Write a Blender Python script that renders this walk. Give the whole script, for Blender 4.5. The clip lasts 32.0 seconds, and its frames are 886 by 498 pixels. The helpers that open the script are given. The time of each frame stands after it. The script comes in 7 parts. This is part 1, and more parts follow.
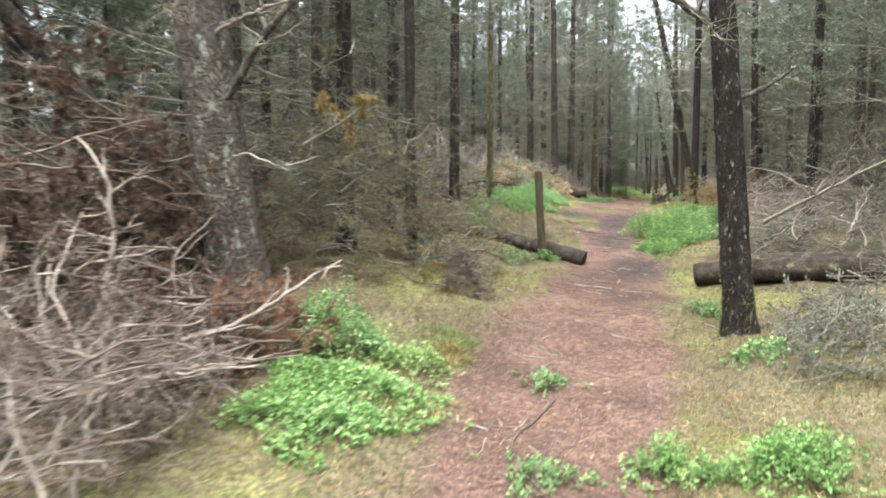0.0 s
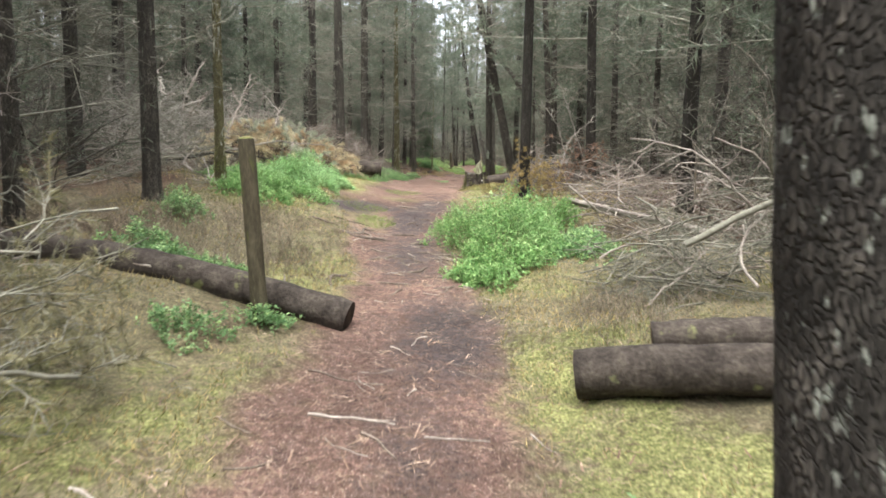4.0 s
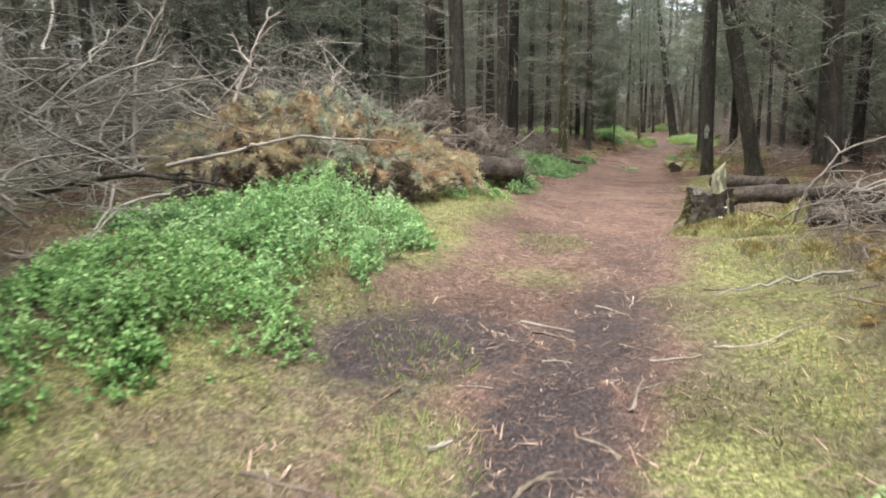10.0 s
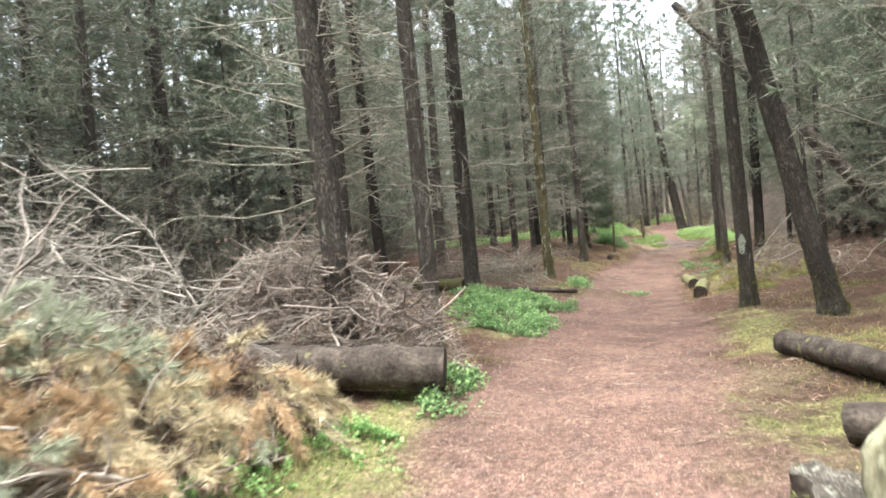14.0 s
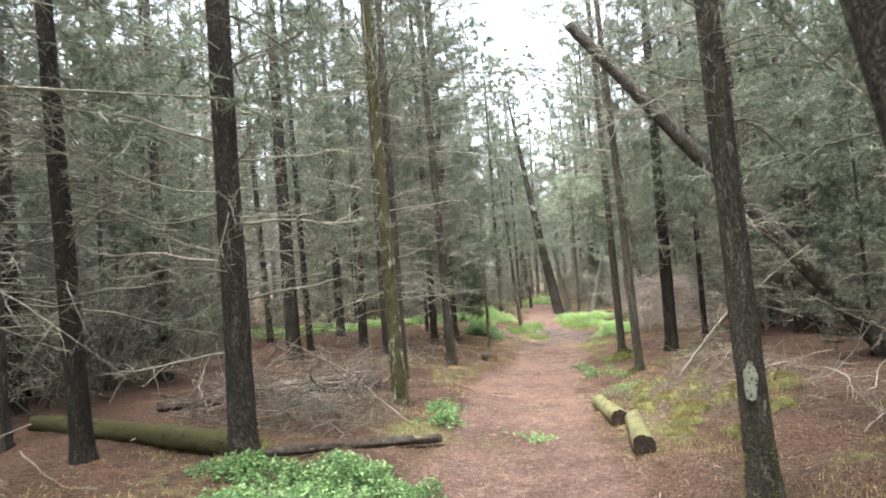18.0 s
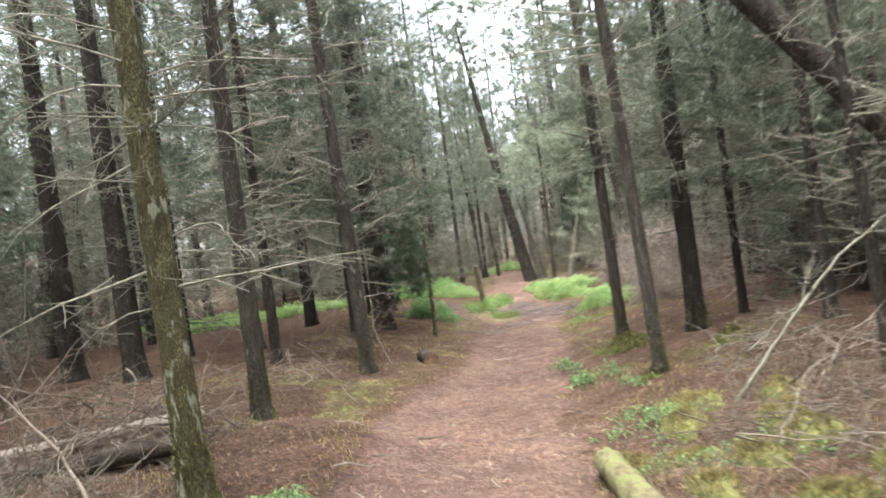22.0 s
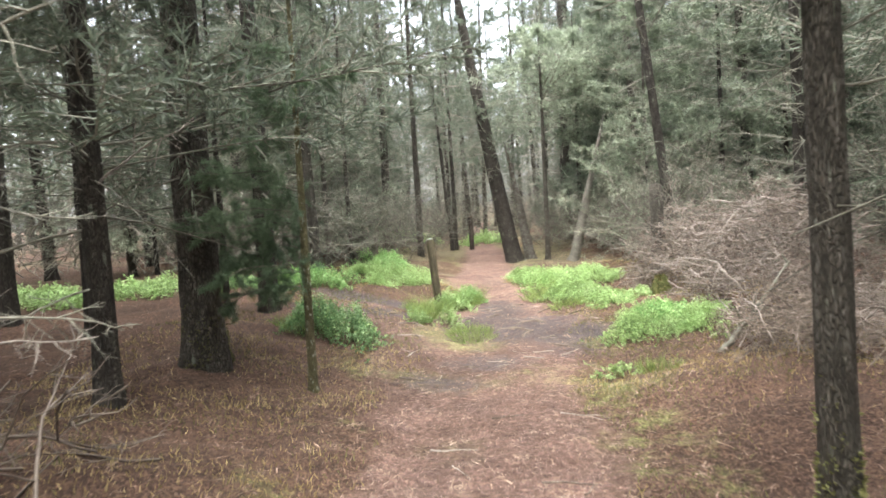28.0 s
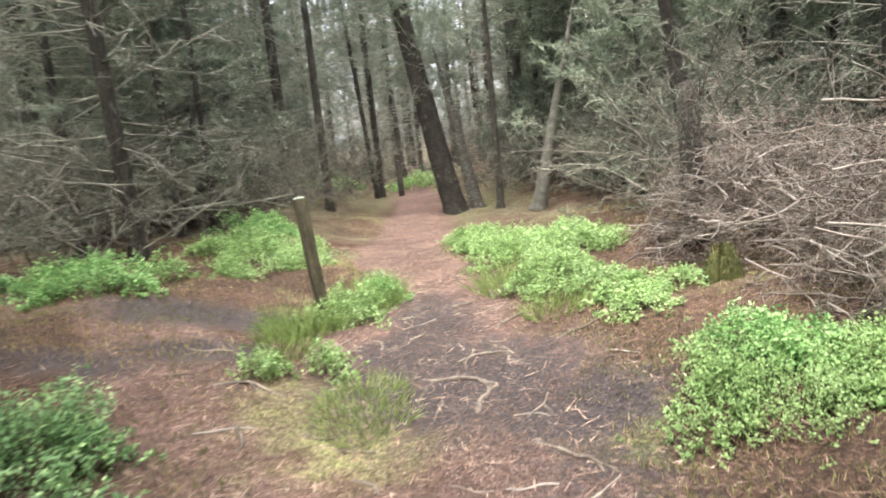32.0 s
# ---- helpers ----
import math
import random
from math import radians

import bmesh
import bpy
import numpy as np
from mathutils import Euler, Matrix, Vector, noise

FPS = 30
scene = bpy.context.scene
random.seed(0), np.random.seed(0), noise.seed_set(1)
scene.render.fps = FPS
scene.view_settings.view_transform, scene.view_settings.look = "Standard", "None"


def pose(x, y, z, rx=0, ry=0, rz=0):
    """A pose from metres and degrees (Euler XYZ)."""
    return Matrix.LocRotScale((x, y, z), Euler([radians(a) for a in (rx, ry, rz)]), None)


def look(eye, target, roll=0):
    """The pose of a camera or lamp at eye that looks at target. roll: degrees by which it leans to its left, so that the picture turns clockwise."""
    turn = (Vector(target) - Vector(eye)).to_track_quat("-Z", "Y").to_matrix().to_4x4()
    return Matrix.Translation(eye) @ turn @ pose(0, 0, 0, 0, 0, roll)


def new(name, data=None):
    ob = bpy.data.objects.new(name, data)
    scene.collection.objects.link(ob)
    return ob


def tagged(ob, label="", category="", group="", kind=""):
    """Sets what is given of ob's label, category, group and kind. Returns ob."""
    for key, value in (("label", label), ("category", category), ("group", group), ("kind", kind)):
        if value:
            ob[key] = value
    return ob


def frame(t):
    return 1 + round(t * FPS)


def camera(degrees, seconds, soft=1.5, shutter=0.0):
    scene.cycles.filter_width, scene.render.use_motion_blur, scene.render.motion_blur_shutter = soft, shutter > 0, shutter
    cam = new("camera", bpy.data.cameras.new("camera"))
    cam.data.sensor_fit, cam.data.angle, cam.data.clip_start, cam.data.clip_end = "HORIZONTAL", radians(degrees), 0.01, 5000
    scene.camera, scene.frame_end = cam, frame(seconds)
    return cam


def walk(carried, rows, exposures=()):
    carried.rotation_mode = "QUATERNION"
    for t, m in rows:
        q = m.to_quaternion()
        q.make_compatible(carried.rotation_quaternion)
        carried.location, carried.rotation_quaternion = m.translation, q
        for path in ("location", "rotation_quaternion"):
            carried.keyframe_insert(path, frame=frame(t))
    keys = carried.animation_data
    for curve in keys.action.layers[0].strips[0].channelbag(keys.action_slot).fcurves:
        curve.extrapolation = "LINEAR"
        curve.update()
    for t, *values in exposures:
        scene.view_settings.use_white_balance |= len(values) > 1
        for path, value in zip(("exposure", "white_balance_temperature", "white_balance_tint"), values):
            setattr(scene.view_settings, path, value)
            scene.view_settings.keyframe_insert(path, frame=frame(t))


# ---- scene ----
cam = camera(64.5, 32.0, soft=1.7, shutter=0.5)
METRES, EYE, TILT, LEAN, TURN = 37.0, 1.5, -5.5, 0.0, 16.0
ROWS = [
    (0.0, 0.0, 0.0, 0.0, 0.0, 0.0, -0.0),
    (0.5, 0.0045, 0.0178, 0.0032, -2.66, 1.29, -0.86),
    (1.0, 0.0067, 0.0342, 0.0054, -4.9, 4.77, -0.7),
    (1.5, 0.0105, 0.0508, 0.0072, -1.36, 1.35, -0.27),
    (2.0, 0.0124, 0.0678, 0.0058, -4.44, 1.26, 0.94),
    (2.5, 0.017, 0.0872, 0.0053, -7.71, 5.56, 0.97),
    (3.0, 0.0207, 0.1077, 0.0074, -6.2, 4.71, -0.35),
    (3.5, 0.0265, 0.1208, 0.0123, -14.66, -0.44, -0.26),
    (4.0, 0.0359, 0.1343, 0.015, -15.41, -2.59, 0.34),
    (4.5, 0.0395, 0.1488, 0.0181, -11.6, 1.65, -1.76),
    (6.5, 0.0511, 0.2068, 0.026, -8.82, 1.81, 0.05),
    (7.0, 0.055, 0.223, 0.0276, -5.96, -0.14, -0.28),
    (7.5, 0.0621, 0.2364, 0.0288, -15.27, -4.69, -1.84),
    (8.0, 0.0673, 0.2518, 0.0311, -6.01, -4.24, 0.36),
    (8.5, 0.07, 0.2669, 0.0339, -7.8, -4.18, -3.21),
    (9.0, 0.0735, 0.2838, 0.0355, -0.33, -3.86, 2.06),
    (9.5, 0.075, 0.3002, 0.0392, 7.21, -5.48, -2.06),
    (10.0, 0.0808, 0.3123, 0.0415, -1.09, -5.64, 0.47),
    (10.5, 0.0827, 0.3276, 0.0447, 7.34, -3.69, 2.15),
    (11.0, 0.0837, 0.3388, 0.05, 0.26, 3.02, -3.12),
    (11.5, 0.0895, 0.3514, 0.0511, -5.96, 4.07, 1.59),
    (12.0, 0.0915, 0.3646, 0.0538, -6.71, 3.2, 2.36),
    (12.5, 0.0965, 0.377, 0.0543, -11.08, 2.21, 2.99),
    (13.0, 0.1017, 0.3919, 0.0577, -0.16, 5.12, 5.44),
    (13.5, 0.107, 0.4051, 0.059, -5.75, 5.71, 3.54),
    (14.0, 0.1138, 0.4214, 0.0611, -0.28, 2.51, 5.12),
    (14.5, 0.1168, 0.4373, 0.0652, -6.38, 3.64, 0.17),
    (15.0, 0.1213, 0.4524, 0.0655, -13.76, 12.88, 4.3),
    (15.5, 0.1225, 0.4698, 0.0677, -20.92, 2.63, 6.21),
    (17.5, 0.1375, 0.5307, 0.0732, -10.23, 8.18, 7.92),
    (18.0, 0.1405, 0.5465, 0.0758, -11.08, 7.68, 5.29),
    (18.5, 0.1472, 0.5609, 0.0758, -10.19, 6.74, 7.42),
    (19.0, 0.1513, 0.5765, 0.0767, -10.0, 5.24, 5.35),
    (19.5, 0.1577, 0.59, 0.077, -18.43, 5.65, 4.77),
    (20.0, 0.1634, 0.604, 0.0776, -14.2, 5.7, 4.16),
    (20.5, 0.1702, 0.6189, 0.0779, -16.63, 1.22, 4.35),
    (21.0, 0.177, 0.6349, 0.079, -14.17, 5.09, 4.13),
    (21.5, 0.1814, 0.6513, 0.0811, -15.77, 1.51, 5.78),
    (22.0, 0.1881, 0.6657, 0.0814, -12.95, 5.11, 8.96),
    (22.5, 0.1915, 0.6818, 0.0835, -8.43, 4.55, 7.74),
    (23.0, 0.1973, 0.6954, 0.0836, -14.7, 1.62, 7.42),
    (23.5, 0.2037, 0.7094, 0.0847, -13.4, 3.67, 7.45),
    (24.0, 0.2105, 0.7231, 0.0859, -14.9, -0.03, 7.59),
    (24.5, 0.2188, 0.7361, 0.0868, -12.8, 2.58, 8.29),
    (25.0, 0.2227, 0.751, 0.0877, -11.17, 4.87, 7.91),
    (25.5, 0.2281, 0.7673, 0.087, -10.91, 5.37, 6.53),
    (26.0, 0.2296, 0.7829, 0.0876, -11.47, 2.73, 5.24),
    (26.5, 0.2337, 0.7968, 0.088, -17.92, 1.98, 4.75),
    (28.5, 0.2546, 0.8492, 0.0963, -14.19, 1.79, 5.11),
    (29.0, 0.2617, 0.8642, 0.0969, -13.89, 4.49, 5.85),
    (29.5, 0.2658, 0.8795, 0.0972, -12.5, 4.29, 6.59),
    (30.0, 0.2709, 0.8946, 0.0976, -15.36, 1.14, 8.05),
    (30.5, 0.2749, 0.9077, 0.0988, -13.14, 2.64, 8.53),
    (31.0, 0.2795, 0.9215, 0.0992, -15.7, 4.03, 8.17),
    (31.5, 0.2867, 0.9353, 0.0999, -16.65, -1.5, 8.02),
    (32.0, 0.2924, 0.948, 0.102, -19.59, -3.76, 7.93),
]
walk(cam, [(t, pose(0, 0, EYE, TILT, LEAN, TURN) @ pose(METRES * x, METRES * y, METRES * z, 90 + pitch, roll, yaw)) for t, x, y, z, yaw, pitch, roll in ROWS],
     exposures=[(0.0, 2.25), (7.0, 2.15), (8.5, 1.98), (10.0, 2.02), (12.0, 2.36), (14.0, 2.76), (19.0, 2.8), (21.0, 2.7), (26.0, 2.9), (30.0, 2.9), (31.0, 2.92), (32.0, 2.7)])

# ---- light: an overcast sky over a pine wood ----
SUN_UP, SUN_AROUND = radians(72), radians(195)
world = bpy.data.worlds.new("overcast_sky")
scene.world = world
world.use_nodes = True
wn = world.node_tree
wn.nodes.clear()
sky = wn.nodes.new("ShaderNodeTexSky")
sky.sky_type = "NISHITA"
sky.sun_disc = False
sky.sun_elevation, sky.sun_rotation = SUN_UP, SUN_AROUND
sky.dust_density, sky.air_density = 4.0, 1.0
grey = wn.nodes.new("ShaderNodeHueSaturation")
grey.inputs["Saturation"].default_value = 0.4
back = wn.nodes.new("ShaderNodeBackground")
back.inputs["Strength"].default_value = 0.15
wout = wn.nodes.new("ShaderNodeOutputWorld")
wn.links.new(sky.outputs[0], grey.inputs["Color"])
wn.links.new(grey.outputs[0], back.inputs["Color"])
wn.links.new(back.outputs[0], wout.inputs["Surface"])
sun = new("sun", bpy.data.lights.new("sun", "SUN"))
sun.data.energy, sun.data.angle, sun.data.color = 1.2, radians(60), (1.0, 0.97, 0.93)
sun.matrix_world = look((0, 0, 30), (-math.sin(SUN_AROUND) * math.cos(SUN_UP) * 30, -math.cos(SUN_AROUND) * math.cos(SUN_UP) * 30, 30 - math.sin(SUN_UP) * 30))

# ---- materials ----
def material(name, colours, scale=8.0, rough=0.9, bump=0.3, bump_scale=40.0, stretch=(1, 1, 1), fleck=None, by_object=0.0, by_island=0.0, through_light=0.0, gloss=0.2, space="Object", cracks=0.0):
    """Two noises mix the colours; fleck: a colour, its share and its scale; by_object, by_island: brightness that varies from piece to piece."""
    m = bpy.data.materials.new(name)
    m.use_nodes = True
    n, link = m.node_tree.nodes, m.node_tree.links.new
    n.clear()
    out, bsdf = n.new("ShaderNodeOutputMaterial"), n.new("ShaderNodeBsdfPrincipled")
    bsdf.inputs["Roughness"].default_value = rough
    bsdf.inputs["Specular IOR Level"].default_value = gloss
    coord, mapping = n.new("ShaderNodeTexCoord"), n.new("ShaderNodeMapping")
    mapping.inputs["Scale"].default_value = stretch
    link(coord.outputs[space], mapping.inputs["Vector"])
    coarse, fine = n.new("ShaderNodeTexNoise"), n.new("ShaderNodeTexNoise")
    coarse.inputs["Scale"].default_value, coarse.inputs["Detail"].default_value = scale, 6
    fine.inputs["Scale"].default_value, fine.inputs["Detail"].default_value = bump_scale, 5
    for t in (coarse, fine):
        link(mapping.outputs[0], t.inputs["Vector"])
    mixed = n.new("ShaderNodeMix")
    mixed.data_type = "FLOAT"
    mixed.inputs[0].default_value = 0.4
    link(coarse.outputs["Fac"], mixed.inputs[2])
    link(fine.outputs["Fac"], mixed.inputs[3])
    ramp = n.new("ShaderNodeValToRGB")
    while len(ramp.color_ramp.elements) < len(colours):
        ramp.color_ramp.elements.new(0.5)
    for i, (e, c) in enumerate(zip(ramp.color_ramp.elements, colours)):
        e.position = 0.32 + 0.36 * i / max(1, len(colours) - 1)
        e.color = (*c, 1)
    link(mixed.outputs[0], ramp.inputs["Fac"])
    colour, height = ramp.outputs["Color"], mixed.outputs[0]
    if cracks:
        bent, warp, cell = n.new("ShaderNodeVectorMath"), n.new("ShaderNodeVectorMath"), n.new("ShaderNodeTexVoronoi")
        warp.operation, bent.operation = "SCALE", "ADD"
        warp.inputs["Scale"].default_value = 0.07
        link(coarse.outputs["Color"], warp.inputs[0])
        link(mapping.outputs[0], bent.inputs[0])
        link(warp.outputs[0], bent.inputs[1])
        cell.feature = "DISTANCE_TO_EDGE"
        cell.inputs["Scale"].default_value = cracks
        link(bent.outputs[0], cell.inputs["Vector"])
        edge, plate, tint = n.new("ShaderNodeMapRange"), n.new("ShaderNodeMath"), n.new("ShaderNodeMix")
        edge.inputs[1].default_value, edge.inputs[2].default_value = 0.0, 0.20
        link(cell.outputs["Distance"], edge.inputs[0])
        plate.operation = "ADD"
        link(edge.outputs[0], plate.inputs[0])
        link(mixed.outputs[0], plate.inputs[1])
        height = plate.outputs[0]
        tint.data_type = "RGBA"
        link(edge.outputs[0], tint.inputs[0])
        tint.inputs[6].default_value = (*(0.75 * a + 0.25 * b for a, b in zip(colours[0], colours[1])), 1)
        link(colour, tint.inputs[7])
        colour = tint.outputs[2]
    if fleck:
        spots, cut, mix = n.new("ShaderNodeTexNoise"), n.new("ShaderNodeValToRGB"), n.new("ShaderNodeMix")
        spots.inputs["Scale"].default_value, spots.inputs["Detail"].default_value = fleck[2], 4
        link(mapping.outputs[0], spots.inputs["Vector"])
        cut.color_ramp.elements[0].position, cut.color_ramp.elements[1].position = 1 - fleck[1], 1 - fleck[1] + 0.08
        link(spots.outputs["Fac"], cut.inputs["Fac"])
        mix.data_type = "RGBA"
        link(cut.outputs["Color"], mix.inputs[0])
        link(colour, mix.inputs[6])
        mix.inputs[7].default_value = (*fleck[0], 1)
        colour = mix.outputs[2]
    for amount, node, socket in ((by_object, "ShaderNodeObjectInfo", "Random"), (by_island, "ShaderNodeNewGeometry", "Random Per Island")):
        if amount:
            info, span, hsv = n.new(node), n.new("ShaderNodeMapRange"), n.new("ShaderNodeHueSaturation")
            span.inputs[3].default_value, span.inputs[4].default_value = 1 - amount, 1 + amount
            link(info.outputs[socket], span.inputs[0])
            link(span.outputs[0], hsv.inputs["Value"])
            link(colour, hsv.inputs["Color"])
            colour = hsv.outputs[0]
    link(colour, bsdf.inputs["Base Color"])
    if bump:
        b = n.new("ShaderNodeBump")
        b.inputs["Strength"].default_value, b.inputs["Distance"].default_value = bump, 0.02
        link(height, b.inputs["Height"])
        link(b.outputs[0], bsdf.inputs["Normal"])
    if through_light:
        glow, blend = n.new("ShaderNodeBsdfTranslucent"), n.new("ShaderNodeMixShader")
        blend.inputs[0].default_value = through_light
        link(colour, glow.inputs["Color"])
        link(bsdf.outputs[0], blend.inputs[1])
        link(glow.outputs[0], blend.inputs[2])
        link(blend.outputs[0], out.inputs["Surface"])
    else:
        link(bsdf.outputs[0], out.inputs["Surface"])
    return m


BARK = material("pine_bark", [(0.039, 0.035, 0.029), (0.099, 0.090, 0.073), (0.181, 0.169, 0.142)], 11, 0.95, 0.9, 60, (1, 1, 0.3), ((0.20, 0.21, 0.165), 0.36, 20), by_object=0.25, cracks=62)
BARK_DARK = material("dark_bark", [(0.029, 0.025, 0.022), (0.076, 0.068, 0.056), (0.140, 0.128, 0.106)], 11, 0.95, 0.9, 60, (1, 1, 0.3), ((0.14, 0.15, 0.115), 0.36, 20), by_object=0.35, cracks=58)
BARK_MOSSY = material("mossy_bark", [(0.060, 0.052, 0.030), (0.152, 0.140, 0.072), (0.264, 0.248, 0.128)], 9, 0.95, 0.9, 55, (1, 1, 0.5), ((0.40, 0.41, 0.32), 0.42, 12), by_object=0.15, cracks=62)
SNAG = material("weathered_snag", [(0.085, 0.080, 0.066), (0.165, 0.155, 0.130), (0.26, 0.247, 0.212)], 11, 0.9, 0.6, 60, (1, 1, 0.25), cracks=50)
BARK_LICHEN = material("lichened_bark", [(0.048, 0.042, 0.036), (0.136, 0.126, 0.104), (0.250, 0.232, 0.198)], 12, 0.95, 0.7, 70, (1, 1, 0.3), ((0.27, 0.285, 0.245), 0.41, 24), cracks=60)
BARK_SPECKLED = material("speckled_bark", [(0.016, 0.014, 0.012), (0.048, 0.043, 0.037), (0.115, 0.104, 0.090)], 14, 0.95, 0.9, 70, (1, 1, 0.35), ((0.24, 0.255, 0.22), 0.385, 34), cracks=66)
LOG_BARK = material("log_bark", [(0.018, 0.014, 0.012), (0.055, 0.046, 0.038), (0.118, 0.100, 0.082)], 9, 0.95, 0.9, 40, (1, 1, 1), ((0.17, 0.18, 0.08), 0.36, 7), by_object=0.15)
LOG_MOSSY = material("mossy_log", [(0.070, 0.058, 0.034), (0.175, 0.160, 0.088), (0.320, 0.305, 0.195)], 9, 0.95, 1.0, 45, (1, 1, 1), ((0.17, 0.19, 0.075), 0.50, 9))
LOG_ROTTEN = material("rotten_mossy_log", [(0.05, 0.042, 0.03), (0.12, 0.10, 0.065), (0.22, 0.19, 0.12)], 9, 0.95, 0.9, 45, (1, 1, 1), ((0.12, 0.13, 0.045), 0.42, 5.0))
LOG_DARK_MOSS = material("dark_mossy_log", [(0.026, 0.024, 0.014), (0.070, 0.066, 0.032), (0.140, 0.132, 0.062)], 9, 0.95, 0.9, 45, (1, 1, 1), ((0.062, 0.062, 0.026), 0.58, 9.0))
CUT = material("weathered_cut_wood", [(0.05, 0.035, 0.025), (0.16, 0.11, 0.07), (0.33, 0.25, 0.17)], 12, 0.9, 0.5, 60, by_object=0.2)
CUT_DARK = material("rotten_cut_wood", [(0.012, 0.01, 0.008), (0.035, 0.026, 0.02), (0.08, 0.06, 0.045)], 12, 0.9, 0.5, 60)
POST = material("weathered_post", [(0.030, 0.026, 0.017), (0.072, 0.062, 0.040), (0.135, 0.118, 0.078)], 7, 0.9, 0.6, 45, (3, 3, 0.5), ((0.10, 0.115, 0.035), 0.38, 6))
PALE = material("pale_dead_wood", [(0.148, 0.125, 0.105), (0.281, 0.250, 0.215), (0.421, 0.382, 0.335)], 9, 0.85, 0.4, 50, by_object=0.2, by_island=0.25)
TWIG = material("grey_twigs", [(0.100, 0.098, 0.077), (0.198, 0.194, 0.155), (0.315, 0.308, 0.25)], 3, 0.9, 0.0, 30, by_object=0.2, by_island=0.35)
TWIG_PALE = material("pale_grey_twigs", [(0.150, 0.140, 0.118), (0.270, 0.255, 0.218), (0.400, 0.380, 0.330)], 3, 0.9, 0.0, 30, by_island=0.35)
TWIG_DIM = material("dim_grey_twigs", [(0.060, 0.055, 0.044), (0.130, 0.120, 0.097), (0.225, 0.210, 0.172)], 3, 0.9, 0.0, 30, by_object=0.2, by_island=0.4)
TWIG_BROWN = material("brown_twigs", [(0.092, 0.076, 0.061), (0.185, 0.154, 0.126), (0.295, 0.25, 0.207)], 3, 0.9, 0.0, 30, by_object=0.15, by_island=0.4)
TWIG_PURPLE = material("faded_brushwood", [(0.122, 0.105, 0.090), (0.229, 0.199, 0.171), (0.352, 0.315, 0.275)], 3, 0.9, 0.0, 30, by_island=0.4)
HEATH = material("dry_heath_twigs", [(0.119, 0.098, 0.072), (0.212, 0.178, 0.132), (0.315, 0.276, 0.212)], 3, 0.9, 0.0, 30, by_island=0.4)
NEEDLE = material("pine_needles", [(0.082, 0.110, 0.074), (0.145, 0.178, 0.124), (0.235, 0.270, 0.198)], 0.8, 0.5, 0.0, 20, by_object=0.2, by_island=0.4, through_light=0.4, gloss=0.5)
NEEDLE_PALE = material("pale_green_needles", [(0.165, 0.205, 0.140), (0.280, 0.330, 0.235), (0.400, 0.450, 0.335)], 1.2, 0.55, 0.0, 20, by_object=0.1, by_island=0.35, through_light=0.4, gloss=0.4)
NEEDLE_GREEN = material("green_pine_needles", [(0.060, 0.100, 0.052), (0.120, 0.180, 0.100), (0.21, 0.285, 0.175)], 1.2, 0.5, 0.0, 20, by_island=0.35, through_light=0.35, gloss=0.4)
NEEDLE_RUST = material("rust_needles", [(0.12, 0.07, 0.048), (0.24, 0.145, 0.095), (0.36, 0.235, 0.15)], 2.0, 0.8, 0.0, 20, by_island=0.45, through_light=0.25)
NEEDLE_GOLD = material("golden_needles", [(0.17, 0.12, 0.05), (0.33, 0.25, 0.10), (0.50, 0.41, 0.19)], 2.0, 0.8, 0.0, 20, by_island=0.4, through_light=0.25)
LEAF = material("bilberry_leaves", [(0.115, 0.235, 0.070), (0.205, 0.375, 0.130), (0.315, 0.495, 0.215)], 2.0, 0.5, 0.0, 20, by_object=0.1, by_island=0.26, through_light=0.34, gloss=0.2)
# the bilberry leaf again, with pine shade mixed into its green
LEAF_SHADED = material("shade_toned_bilberry_leaves", [(0.100, 0.198, 0.080), (0.185, 0.325, 0.140), (0.295, 0.445, 0.225)], 2.0, 0.5, 0.0, 20, by_object=0.1, by_island=0.26, through_light=0.34, gloss=0.2)
LEAF_LIME = material("lime_bilberry_leaves", [(0.160, 0.255, 0.085), (0.285, 0.415, 0.160), (0.430, 0.555, 0.275)], 2.0, 0.5, 0.0, 20, by_object=0.1, by_island=0.26, through_light=0.34, gloss=0.2)
LEAF_FRESH = material("fresh_bilberry_leaves", [(0.185, 0.345, 0.125), (0.310, 0.520, 0.225), (0.440, 0.640, 0.340)], 2.0, 0.5, 0.0, 20, by_object=0.1, by_island=0.24, through_light=0.34, gloss=0.2)
LEAF_TIP = material("young_bilberry_leaves", [(0.220, 0.360, 0.120), (0.360, 0.530, 0.220), (0.500, 0.655, 0.350)], 2.0, 0.5, 0.0, 20, by_object=0.1, by_island=0.24, through_light=0.34, gloss=0.2)
STEM = material("green_brown_stems", [(0.07, 0.085, 0.035), (0.13, 0.16, 0.06)], 4, 0.8, 0.0, 20)
GRASS = material("grass_blades", [(0.13, 0.20, 0.06), (0.24, 0.33, 0.10), (0.38, 0.46, 0.18)], 2.0, 0.6, 0.0, 20, by_island=0.4, through_light=0.35)
MOSS = material("cushion_moss", [(0.066, 0.072, 0.026), (0.158, 0.164, 0.062), (0.285, 0.285, 0.125)], 22, 0.95, 1.0, 120, by_object=0.15)
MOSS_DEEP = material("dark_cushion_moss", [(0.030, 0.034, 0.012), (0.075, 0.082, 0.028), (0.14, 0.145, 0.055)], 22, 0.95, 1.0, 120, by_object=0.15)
LITTER = material("needle_litter", [(0.085, 0.052, 0.036), (0.20, 0.135, 0.098), (0.43, 0.335, 0.26)], 5, 0.85, 0.0, 20, by_island=0.5)
LICHEN = material("pale_lichen", [(0.17, 0.19, 0.15), (0.28, 0.31, 0.25)], 18, 0.95, 0.5, 60, fleck=((0.07, 0.065, 0.055), 0.46, 34))


